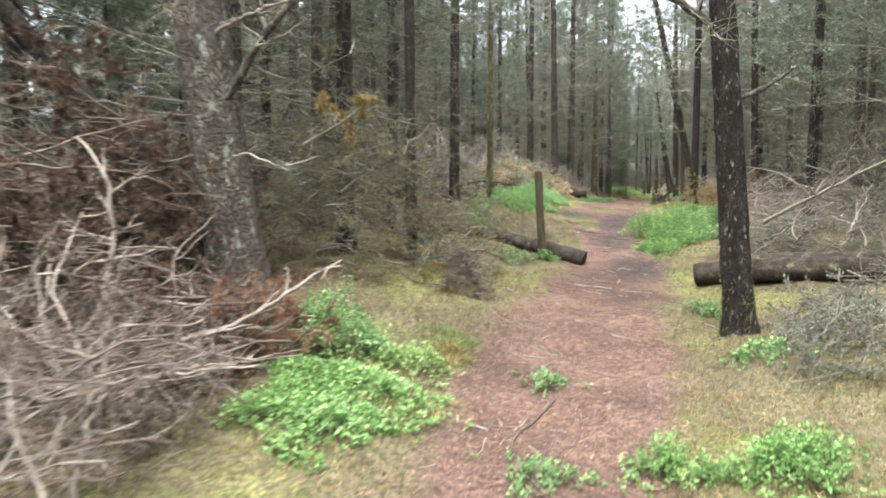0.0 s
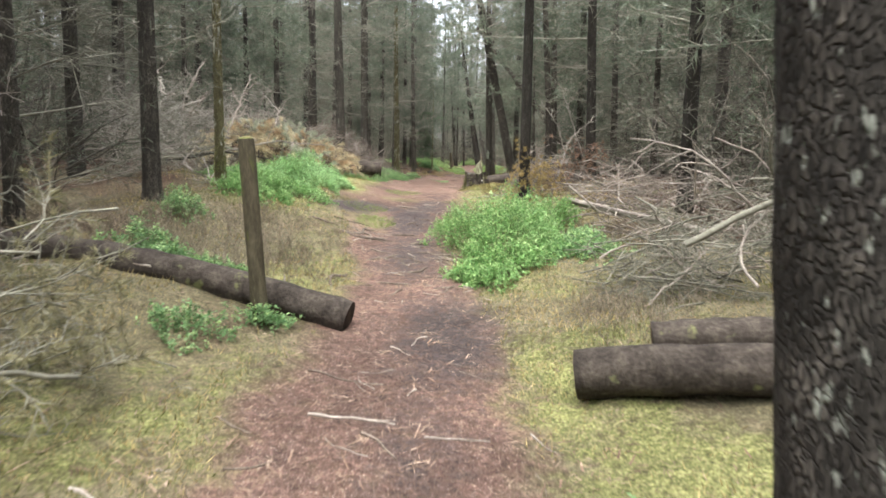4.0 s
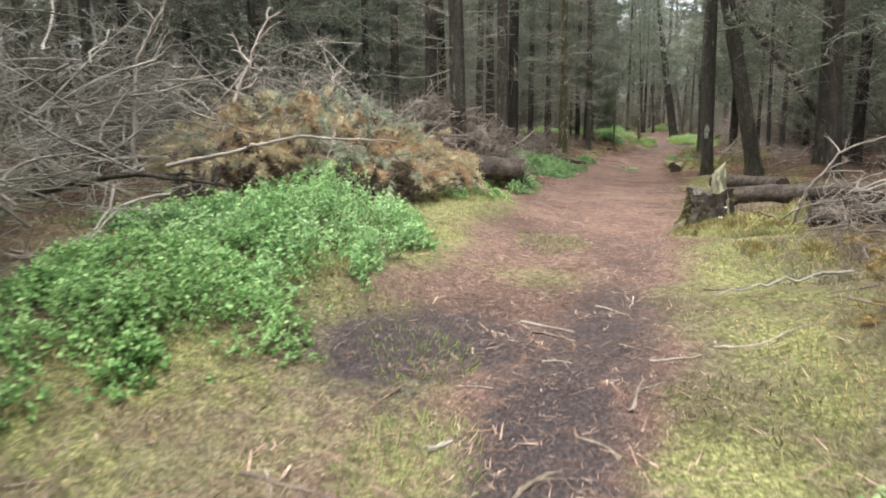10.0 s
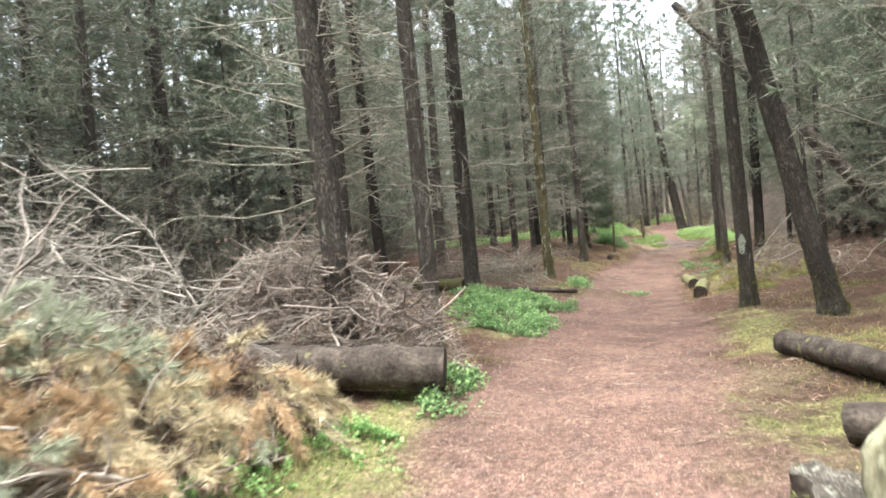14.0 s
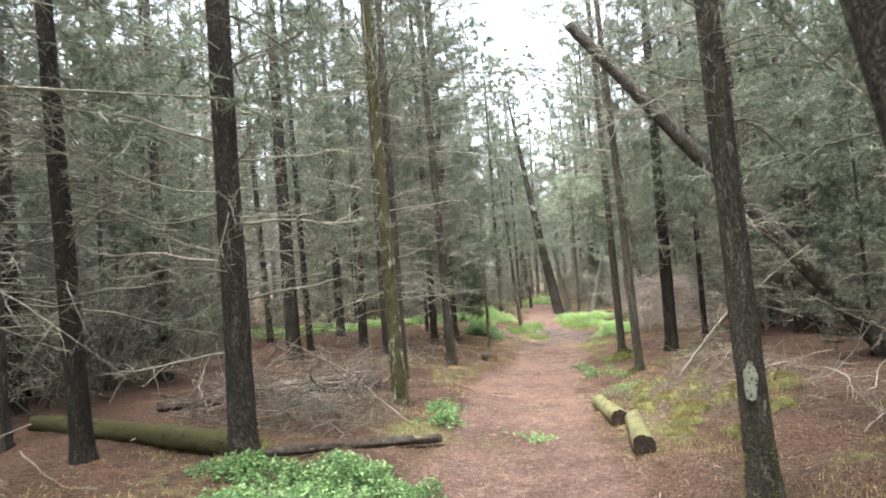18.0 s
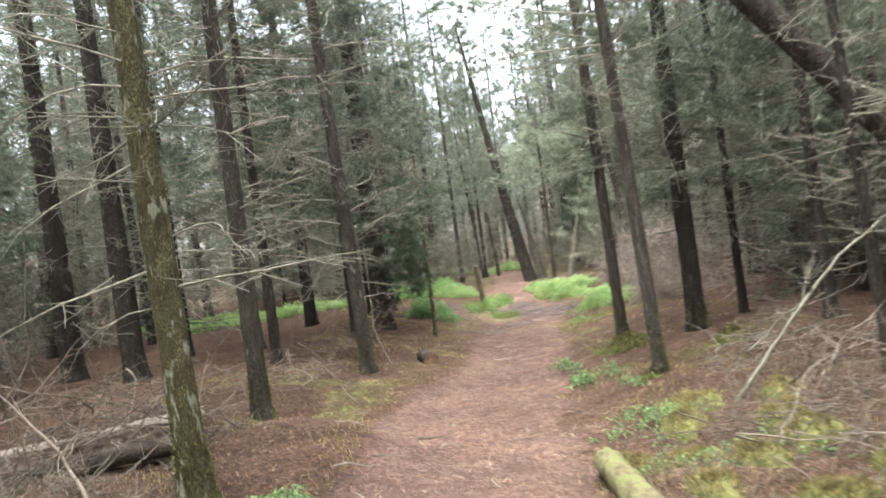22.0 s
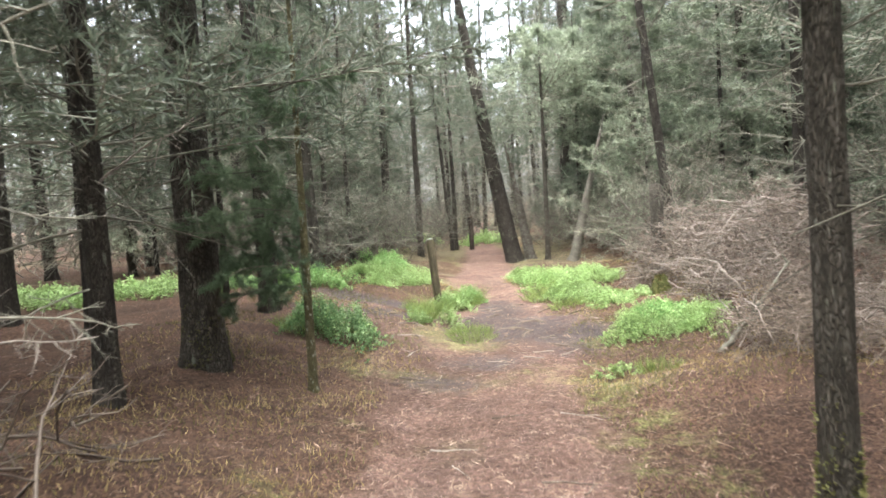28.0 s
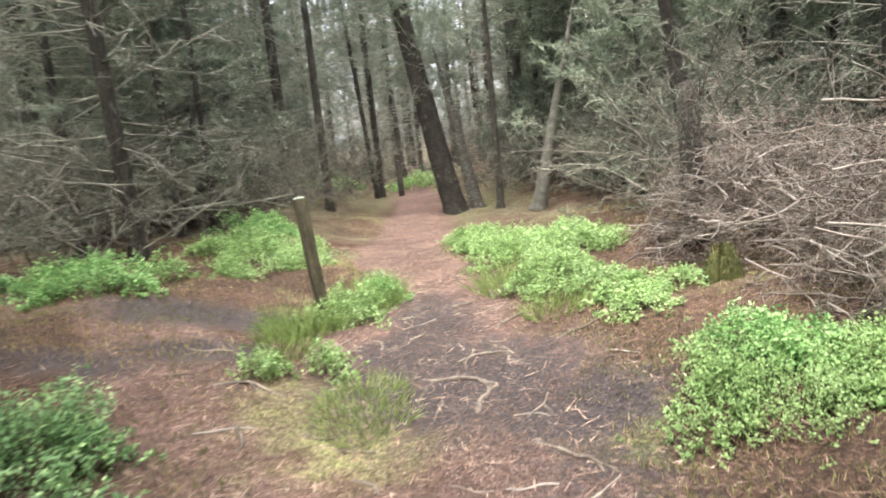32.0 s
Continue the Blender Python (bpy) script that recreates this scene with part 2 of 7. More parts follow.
def ground_material():
    """Red-brown needle litter on the trail, orange litter and moss beside it, black mud in the hollows: shares from the sheet's own attributes."""
    m = bpy.data.materials.new("forest_floor")
    m.use_nodes = True
    n, link = m.node_tree.nodes, m.node_tree.links.new
    n.clear()
    out, bsdf = n.new("ShaderNodeOutputMaterial"), n.new("ShaderNodeBsdfPrincipled")
    coord = n.new("ShaderNodeTexCoord")

    def noise_at(scale, detail=6, rough=0.6):
        t = n.new("ShaderNodeTexNoise")
        t.inputs["Scale"].default_value, t.inputs["Detail"].default_value, t.inputs["Roughness"].default_value = scale, detail, rough
        link(coord.outputs["Object"], t.inputs["Vector"])
        return t.outputs["Fac"]

    def ramp_of(fac, colours, lo=0.32, hi=0.68):
        r = n.new("ShaderNodeValToRGB")
        while len(r.color_ramp.elements) < len(colours):
            r.color_ramp.elements.new(0.5)
        for i, (e, c) in enumerate(zip(r.color_ramp.elements, colours)):
            e.position, e.color = lo + (hi - lo) * i / (len(colours) - 1), (*c, 1)
        link(fac, r.inputs["Fac"])
        return r.outputs["Color"]

    def mix(fac, a, b):
        x = n.new("ShaderNodeMix")
        x.data_type = "RGBA"
        link(fac, x.inputs[0])
        link(a, x.inputs[6])
        link(b, x.inputs[7])
        return x.outputs[2]

    def share(name, ragged, lo, hi, tear=1.0):
        """An attribute whose edge is torn by a noise."""
        a, s, r = n.new("ShaderNodeAttribute"), n.new("ShaderNodeMath"), n.new("ShaderNodeMapRange")
        a.attribute_name = name
        s.operation = "ADD"
        torn = n.new("ShaderNodeMapRange")
        torn.clamp = False
        torn.inputs[1].default_value, torn.inputs[2].default_value, torn.inputs[3].default_value, torn.inputs[4].default_value = 0, 1, 0.5 - tear / 2, 0.5 + tear / 2
        link(ragged, torn.inputs[0])
        link(a.outputs["Fac"], s.inputs[0])
        link(torn.outputs[0], s.inputs[1])
        r.inputs[1].default_value, r.inputs[2].default_value = lo, hi
        link(s.outputs[0], r.inputs[0])
        return r.outputs[0]

    fine, grit, mid, wide = noise_at(160, 4, 0.7), noise_at(55, 5, 0.7), noise_at(11), noise_at(2.6)
    litter = mix(mid, ramp_of(fine, [(0.042, 0.025, 0.021), (0.142, 0.083, 0.066), (0.38, 0.262, 0.208)]), ramp_of(grit, [(0.046, 0.028, 0.023), (0.150, 0.088, 0.070), (0.345, 0.232, 0.182)]))
    straw = mix(mid, ramp_of(fine, [(0.045, 0.040, 0.024), (0.142, 0.128, 0.074), (0.385, 0.355, 0.225)]), ramp_of(grit, [(0.046, 0.040, 0.024), (0.135, 0.117, 0.064), (0.335, 0.295, 0.175)]))
    moss = ramp_of(grit, [(0.058, 0.064, 0.022), (0.185, 0.195, 0.072), (0.41, 0.41, 0.19)])
    mud = ramp_of(grit, [(0.020, 0.015, 0.015), (0.050, 0.039, 0.038), (0.125, 0.100, 0.096)])
    moss = mix(share("mossy", noise_at(5.5), 0.6, 1.5), ramp_of(grit, [(0.048, 0.056, 0.018), (0.122, 0.132, 0.042), (0.235, 0.240, 0.09)]), moss)
    straw = mix(share("rusty", noise_at(1.6, 8, 0.7), 0.75, 1.15), straw, ramp_of(grit, [(0.022, 0.013, 0.009), (0.078, 0.046, 0.031), (0.205, 0.130, 0.086)]))
    colour = mix(share("mossy", noise_at(7.0, 9, 0.8), 0.85, 1.35, 2.4), straw, moss)
    # worn bare streaks and darker damp stains along the trail
    bare = ramp_of(fine, [(0.040, 0.026, 0.023), (0.112, 0.072, 0.061), (0.26, 0.178, 0.150)], 0.36, 0.66)
    litter = mix(ramp_of(noise_at(3.4, 8, 0.75), [(0, 0, 0), (1, 1, 1)], 0.47, 0.66), litter, bare)
    pale_bits = ramp_of(noise_at(95, 2, 0.5), [(0, 0, 0), (1, 1, 1)], 0.63, 0.70)
    chips = n.new("ShaderNodeRGB")
    chips.outputs[0].default_value = (0.50, 0.40, 0.33, 1)
    litter = mix(pale_bits, litter, chips.outputs[0])
    colour = mix(share("trail", noise_at(9, 9, 0.8), 0.55, 1.45, 2.2), colour, litter)
    spread = noise_at(0.9, 7, 0.7)
    dim = n.new("ShaderNodeMapRange")
    dim.inputs[1].default_value, dim.inputs[2].default_value, dim.inputs[3].default_value, dim.inputs[4].default_value = 0.36, 0.64, 0.66, 1.26
    link(spread, dim.inputs[0])
    tone = n.new("ShaderNodeHueSaturation")
    link(dim.outputs[0], tone.inputs["Value"])
    link(colour, tone.inputs["Color"])
    colour = tone.outputs[0]
    clumps, tuft = n.new("ShaderNodeMapRange"), n.new("ShaderNodeHueSaturation")
    clumps.inputs[1].default_value, clumps.inputs[2].default_value, clumps.inputs[3].default_value, clumps.inputs[4].default_value = 0.39, 0.61, 0.45, 1.50
    link(noise_at(21, 9, 0.85), clumps.inputs[0])
    link(clumps.outputs[0], tuft.inputs["Value"])
    link(colour, tuft.inputs["Color"])
    colour = tuft.outputs[0]
    wet = share("mud", noise_at(8, 8, 0.8), 0.72, 1.28, 2.0)
    colour = mix(wet, colour, mud)
    link(colour, bsdf.inputs["Base Color"])
    r = n.new("ShaderNodeMapRange")
    r.inputs[3].default_value, r.inputs[4].default_value = 0.95, 0.62
    link(wet, r.inputs[0])
    link(r.outputs[0], bsdf.inputs["Roughness"])
    bsdf.inputs["Specular IOR Level"].default_value = 0.25
    add, b = n.new("ShaderNodeMath"), n.new("ShaderNodeBump")
    add.operation = "ADD"
    link(grit, add.inputs[0])
    link(mid, add.inputs[1])
    b.inputs["Strength"].default_value, b.inputs["Distance"].default_value = 0.8, 0.03
    link(add.outputs[0], b.inputs["Height"])
    link(b.outputs[0], bsdf.inputs["Normal"])
    link(bsdf.outputs[0], out.inputs["Surface"])
    return m


GROUND = ground_material()

# ---- mesh tools ----
rng = np.random.default_rng(7)


def unit(v):
    return v / np.maximum(np.linalg.norm(v, axis=-1, keepdims=True), 1e-9)


def mesh_of(name, v, f, mats, which=None, smooth=True):
    """A mesh from vertices and faces of one size (3 or 4 corners)."""
    v, f = np.asarray(v, np.float32), np.asarray(f, np.int32)
    me = bpy.data.meshes.new(name)
    k = f.shape[1]
    me.vertices.add(len(v))
    me.vertices.foreach_set("co", v.ravel())
    me.loops.add(f.size)
    me.loops.foreach_set("vertex_index", f.ravel())
    me.polygons.add(len(f))
    me.polygons.foreach_set("loop_start", np.arange(0, f.size, k, dtype=np.int32))
    me.polygons.foreach_set("use_smooth", np.full(len(f), smooth))
    for m in (mats if isinstance(mats, (list, tuple)) else [mats]):
        me.materials.append(m)
    if which is not None:
        me.polygons.foreach_set("material_index", np.asarray(which, np.int32))
    me.update(calc_edges=True)
    return me


def join(pieces):
    """Vertices and faces of several pieces with the same number of corners."""
    vs, fs, at = [], [], 0
    for v, f in pieces:
        vs.append(v)
        fs.append(f + at)
        at += len(v)
    return np.concatenate(vs), np.concatenate(fs)


def tubes(p, r, sides=3, capped=False):
    """Tubes along the lines p (n, k, 3) with radii r (n, k): vertices and quads."""
    n, k, _ = p.shape
    d = unit(np.gradient(p, axis=1))
    ref = np.where(np.abs(d[:, :1, 2:3]) > 0.85, np.array([1.0, 0, 0]), np.array([0, 0, 1.0]))
    a = unit(np.cross(d, np.broadcast_to(ref, d.shape)))
    b = np.cross(d, a)
    th = np.arange(sides) * 2 * np.pi / sides
    v = p[:, :, None] + r[:, :, None, None] * (a[:, :, None] * np.cos(th)[None, None, :, None] + b[:, :, None] * np.sin(th)[None, None, :, None])
    i = np.arange(n * k * sides).reshape(n, k, sides)
    j = np.roll(i, -1, axis=2)
    f = np.stack([i[:, :-1], j[:, :-1], j[:, 1:], i[:, 1:]], -1).reshape(-1, 4)
    return v.reshape(-1, 3), f


def boughs(gen, start, way, length, radius, k=5, wob=0.12, droop=-0.1):
    """Wandering lines from start along way: (n, k, 3) and radii."""
    n = len(start)
    p = np.zeros((n, k, 3))
    p[:, 0] = start
    d = unit(way)
    for i in range(1, k):
        d = unit(d + gen.normal(0, wob, (n, 3)) + np.array([0, 0, droop / k]))
        p[:, i] = p[:, i - 1] + d * (length / (k - 1))[:, None]
    r = radius[:, None] * np.linspace(1, 0.3, k)[None, :]
    return p, r


def twigs_on(gen, p, r, per, reach, spread=0.9, k=4, lo=0.2, wob=0.15, droop=-0.1, thin=0.5):
    """Side shoots of the lines p: per of them on each."""
    n, kk, _ = p.shape
    t = gen.uniform(lo, 0.98, (n, per)) * (kk - 1)
    i = np.minimum(t.astype(int), kk - 2)
    w = (t - i)[..., None]
    row = np.arange(n)[:, None]
    at = p[row, i] * (1 - w) + p[row, i + 1] * w
    along = unit(p[row, i + 1] - p[row, i])
    side = unit(gen.normal(0, 1, (n, per, 3)) * np.array([1, 1, 0.6]))
    way = unit(along * (1 - spread * 0.4) + side * spread)
    size = np.linalg.norm(p[:, -1] - p[:, 0], axis=1)[:, None] * reach * gen.uniform(0.5, 1.2, (n, per)) * (1.15 - t / (kk - 1) * 0.7)
    rad = np.repeat((r[:, 0] * thin)[:, None], per, 1) * gen.uniform(0.6, 1.1, (n, per))
    return boughs(gen, at.reshape(-1, 3), way.reshape(-1, 3), size.ravel(), rad.ravel(), k, wob, droop)


def needles_on(gen, p, per, length, width, spread=0.8):
    """Needle tufts along the lines p: thin triangles that point outwards and forwards."""
    n, k, _ = p.shape
    t = gen.beta(1.6, 1.0, (n, per)) * (k - 1)
    i = np.minimum(t.astype(int), k - 2)
    w = (t - i)[..., None]
    row = np.arange(n)[:, None]
    at = (p[row, i] * (1 - w) + p[row, i + 1] * w).reshape(-1, 3)
    along = unit(p[row, i + 1] - p[row, i]).reshape(-1, 3)
    m = len(at)
    way = unit(along * 0.7 + unit(gen.normal(0, 1, (m, 3))) * spread)
    side = unit(np.cross(way, gen.normal(0, 1, (m, 3))))
    size = (length * gen.uniform(0.7, 1.25, m))[:, None]
    v = np.stack([at - side * width / 2, at + side * width / 2, at + way * size], 1).reshape(-1, 3)
    return v, np.arange(m * 3).reshape(-1, 3)


def leaves(gen, at, way, size, wide=0.55):
    """Small folded leaves: four corners each."""
    m = len(at)
    side = unit(np.cross(way, unit(gen.normal(0, 0.6, (m, 3)) + np.array([0, 0, 1.0]))))
    up = np.cross(side, way)
    s = size[:, None]
    mid = at + way * s * 0.5 + up * s * 0.10
    v = np.stack([at, mid + side * s * wide / 2, at + way * s, mid - side * s * wide / 2], 1).reshape(-1, 3)
    q = np.arange(m * 4).reshape(-1, 4)
    return v, np.concatenate([q[:, [0, 1, 2]], q[:, [0, 2, 3]]])


def part(name, me, parent, label="", at=None, kind=""):
    """One mesh object under a thing or a part."""
    ob = new(name, me)
    ob.parent = parent
    if at is not None:
        ob.matrix_basis = at
    return tagged(ob, label, kind=kind)


def thing(name, m, label, category, group="", kind=""):
    """An empty at the base of a thing."""
    ob = new(name)
    ob.empty_display_size = 0.1
    ob.matrix_basis = m
    return tagged(ob, label, category, group, kind)


# ---- the lie of the land ----
HILL_Y = [-300, 0, 4, 8, 12, 15, 18, 21, 24, 28, 31, 34, 37, 42, 50, 60, 100, 300]
HILL_Z = [0, 0, 0.02, 0.20, 0.42, 0.70, 0.80, 0.80, 0.68, 0.58, 0.47, 0.45, 0.42, 0.50, 0.60, 0.65, 0.80, 0.90]
LINE_Y = [-20, 0, 4, 8, 12, 16, 21, 25, 29, 33, 37, 42, 50, 60]
LINE_X = [0, 0, -0.10, -0.15, -0.30, -0.40, -0.50, -0.20, 0.15, 0.35, 0.60, 0.90, 1.0, 1.0]
TRAIL_Y = [-30, 0, 3, 6, 8, 10, 12, 14, 16, 18, 21, 24, 28, 32, 35, 38, 41, 43, 45, 48, 52, 60, 75]
TRAIL_X = [0, -0.3, -0.47, -0.55, -0.45, -0.30, -0.50, -0.85, -0.85, -0.80, -0.70, -0.52, -0.48, -0.28, 0.25, 0.45, 0.75, 0.95, 0.65, 0.95, 1.15, 1.2, 2.0]
TRAIL_W = [0.7, 0.7, 0.62, 0.78, 0.70, 0.58, 0.48, 0.55, 0.78, 0.90, 1.0, 1.0, 0.85, 0.80, 0.75, 0.75, 0.95, 0.62, 0.60, 0.58, 0.50, 0.45, 0.45]


def soft_step(t):
    t = np.clip(t, 0, 1)
    return t * t * (3 - 2 * t)


def ramp(t):
    """A straight slope with slightly rounded ends."""
    return 0.7 * np.clip(t, 0, 1) + 0.3 * soft_step(t)


def patchy(x, y, size, seed):
    """A smooth random field between 0 and 1, of the given grain in metres."""
    g = np.random.default_rng(seed).random((64, 64))
    x, y = np.asarray(x) / size, np.asarray(y) / size
    i, j = np.floor(x).astype(int), np.floor(y).astype(int)
    u, w = soft_step(x - i), soft_step(y - j)
    i0, i1, j0, j1 = i % 64, (i + 1) % 64, j % 64, (j + 1) % 64
    return (g[i0, j0] * (1 - u) + g[i1, j0] * u) * (1 - w) + (g[i0, j1] * (1 - u) + g[i1, j1] * u) * w


def trail_share(x, y):
    """1 on the trail, 0 off it."""
    c, h = np.interp(y, TRAIL_Y, TRAIL_X), np.interp(y, TRAIL_Y, TRAIL_W)
    d = np.abs(x - c) / h + (patchy(x, y, 0.5, 3) - 0.5) * 0.45 + (patchy(x, y, 0.16, 4) - 0.5) * 0.25
    main = 1 - soft_step((d - 0.75) / 0.5)
    # a second branch that leaves the clearing to the left
    c2 = np.interp(y, [36, 38, 40, 42, 43.5], [0.2, 0.0, -0.35, -1.2, -3.5])
    d2 = np.abs(x - c2) / 0.5 + (patchy(x, y, 0.5, 5) - 0.5) * 0.5
    return np.maximum(main, 0.72 * (1 - soft_step((d2 - 0.7) / 0.5)) * soft_step((y - 36) / 1.5) * soft_step((43.6 - y) / 1.6))


def land(x, y, rough=True):
    """The height of the ground."""
    x, y = np.asarray(x, float), np.asarray(y, float)
    d = x - np.interp(y, LINE_Y, LINE_X)
    z = np.interp(y, HILL_Y, HILL_Z) + 0.40 * ramp((-d - 0.5) / 2.3) + 0.25 * ramp((d - 0.5) / 2.1)
    if rough:
        off = 1 - trail_share(x, y)
        near = np.exp(-(x / 14) ** 2)
        z = z + near * ((patchy(x, y, 0.9, 11) - 0.5) * (0.02 + 0.15 * off) + (patchy(x, y, 0.28, 12) - 0.5) * (0.018 + 0.045 * off) + (patchy(x, y, 0.10, 13) - 0.5) * (0.012 + 0.016 * off))
        z = z + (1 - near) * (patchy(x, y, 4, 14) - 0.5) * 0.6
    return z


def lift(x, y):
    return float(land(x, y))


def spot(x, y, turn=0.0, up=0.0):
    return pose(x, y, lift(x, y) + up, 0, 0, turn)

# ---- the forest floor: one sheet to the horizon ----
def stretch(lo, hi, step, far):
    """Even steps between lo and hi, growing steps out to far."""
    out, s = [], step
    a = hi
    while a < far:
        s *= 1.18
        a += s
        out.append(a)
    mid = np.arange(lo, hi + step / 2, step)
    return np.concatenate([[lo + hi - v for v in out[::-1]], mid, out])


def build_ground():
    xs, ys = stretch(-5.0, 5.0, 0.085, 400), stretch(-3.0, 47.0, 0.085, 420)
    gx, gy = np.meshgrid(xs, ys, indexing="ij")
    x, y = gx.ravel(), gy.ravel()
    v = np.stack([x, y, land(x, y)], 1)
    i = np.arange(len(x)).reshape(gx.shape)
    f = np.stack([i[:-1, :-1], i[1:, :-1], i[1:, 1:], i[:-1, 1:]], -1).reshape(-1, 4)
    me = mesh_of("ground", v, f, GROUND)
    t = trail_share(x, y)
    off = np.abs(x - np.interp(y, TRAIL_Y, TRAIL_X)) - np.interp(y, TRAIL_Y, TRAIL_W)
    verge = np.exp(-((off - 0.45) / 0.55) ** 2)
    open_wood = np.interp(y, [10, 17, 24, 30, 36], [1.0, 1.0, 0.7, 0.15, 0.4])
    mossy = np.clip(0.20 + 0.34 * verge * open_wood + (patchy(x, y, 0.8, 21) - 0.5) * 0.9 + (patchy(x, y, 0.25, 22) - 0.5) * 0.5 - 0.25 * soft_step((off - 1.4) / 1.5), 0, 1)
    for cx, cy, rx, ry, amount in ((-1.35, 15.0, 0.30, 0.8, 0.7), (-1.05, 14.2, 0.25, 0.4, 0.7), (-0.75, 28.4, 0.35, 0.7, 0.5), (-0.1, 38.6, 0.9, 0.5, 0.55), (0.3, 40.3, 0.5, 0.8, 0.8), (-0.9, 18.0, 0.35, 0.5, 0.3), (-1.9, 19.2, 0.35, 1.2, 1.0), (1.3, 37.6, 0.6, 0.8, 0.35), (1.6, 36.2, 0.5, 0.8, 0.15), (0.15, 37.2, 0.35, 0.5, 0.35), (0.9, 38.9, 0.4, 0.3, 0.45), (1.5, 40.0, 0.3, 0.7, 0.5), (-0.9, 16.8, 0.35, 0.35, 0.55), (-2.2, 6.6, 0.7, 0.7, 0.5), (1.5, 8.0, 0.5, 0.4, 0.6), (-2.4, 7.4, 0.6, 0.6, 0.6), (-1.75, 17.2, 0.25, 0.6, 0.6), (0.45, 17.2, 0.30, 1.2, 0.45), (1.3, 7.8, 0.5, 0.5, 0.4)):
        e = np.exp(-(((x - cx) / rx) ** 2 + ((y - cy) / ry) ** 2))
        t = t * (1 - e * amount)
        mossy = np.clip(mossy + e * amount, 0, 1)
    for cx, cy, rx, ry, amount in ((-2.4, 11.7, 1.0, 1.3, 0.45), (-1.4, 36.4, 1.2, 1.5, 0.25)):
        mossy = np.clip(mossy - amount * np.exp(-(((x - cx) / rx) ** 2 + ((y - cy) / ry) ** 2)), 0, 1)
    mud = np.zeros(len(x))
    for cx, cy, rx, ry, amount in ((-0.1, 10.0, 0.45, 1.2, 0.9), (-0.25, 8.2, 0.35, 1.0, 0.5), (-0.60, 14.6, 0.30, 1.2, 1.2), (-1.45, 15.1, 0.38, 0.5, 1.2), (-1.1, 15.45, 0.45, 0.45, 1.1), (-0.42, 15.9, 0.28, 1.0, 1.0), (-0.5, 12.6, 0.45, 1.2, 0.8), (-0.3, 17.5, 0.3, 1.5, 0.4), (0.85, 42.3, 0.35, 0.9, 1.2), (0.95, 40.9, 0.75, 0.8, 1.35), (1.45, 40.2, 0.5, 0.45, 1.2), (0.65, 41.5, 0.4, 0.5, 1.35), (-1.0, 42.35, 0.75, 0.35, 1.35), (-0.42, 42.4, 0.4, 0.28, 1.2),
                                   (-0.75, 41.5, 0.6, 0.3, 1.0), (-1.35, 41.1, 0.5, 0.28, 0.9), (0.5, 39.2, 0.5, 0.4, 0.75), (0.05, 38.5, 0.45, 0.35, 0.75), (1.4, 39.6, 0.4, 0.5, 0.65), (0.2, 35.0, 0.4, 0.9, 0.3), (0.9, 45.5, 0.4, 1.2, 0.35)):
        mud = np.maximum(mud, amount * np.exp(-(((x - cx) / rx) ** 2 + ((y - cy) / ry) ** 2)))
    mossy = np.clip(mossy - np.interp(y, [22, 27, 36, 40, 44], [0, 0.07, 0.14, 0.12, 0.1]), 0, 1)
    rusty = np.clip(np.interp(y, [8, 18, 23, 38, 42, 46], [0.15, 0.3, 0.72, 0.95, 0.75, 0.45]) + 0.2 * soft_step((off - 0.9) / 1.5) + (patchy(x, y, 1.1, 23) - 0.5) * 0.5, 0, 1)
    for name, values in (("trail", t), ("mossy", mossy), ("mud", mud), ("rusty", rusty)):
        a = me.attributes.new(name, "FLOAT", "POINT")
        a.data.foreach_set("value", values.astype(np.float32))
    tagged(new("ground", me), "uneven forest floor of brown pine needles, yellow moss and a worn muddy trail", "ground", kind="structure")


build_ground()

# ---- pine trees ----
def trunk_mesh(name, seed, mat, bend=0.25, sides=18, rings=46):
    """A trunk 13 m high and 0.25 m thick at breast height, with a flared foot and ridged bark."""
    g = np.random.default_rng(seed)
    t = np.linspace(0, 1, rings) ** 1.7
    th = np.arange(sides) * 2 * np.pi / sides
    r = (1 - t) ** 0.8 * 0.95 + 0.08 + 0.28 * np.exp(-t * 90)
    r = r[:, None] * (1 + 0.05 * np.sin(3 * th + g.uniform(0, 6))[None] * np.exp(-t * 30)[:, None] * 3 + g.normal(0, 0.028, (rings, sides)))
    cx, cy = bend * np.sin(t * 3.0 + g.uniform(0, 6)) , bend * np.sin(t * 2.3 + g.uniform(0, 6))
    cx, cy = cx - cx[0], cy - cy[0]
    v = np.stack([cx[:, None] + r * np.cos(th), cy[:, None] + r * np.sin(th), np.broadcast_to(t[:, None] - 0.012 * (t[:, None] == 0), r.shape)], -1).reshape(-1, 3)
    i = np.arange(rings * sides).reshape(rings, sides)
    j = np.roll(i, -1, 1)
    f = np.stack([i[:-1], j[:-1], j[1:], i[1:]], -1).reshape(-1, 4)
    return mesh_of(name, v * np.array([0.125, 0.125, 13.0]), f, mat)


def ring_of(gen, n, z, tilt, spread=0.15):
    a = gen.uniform(0, 2 * np.pi, n)
    return unit(np.stack([np.cos(a), np.sin(a), tilt + gen.normal(0, spread, n)], 1)), z


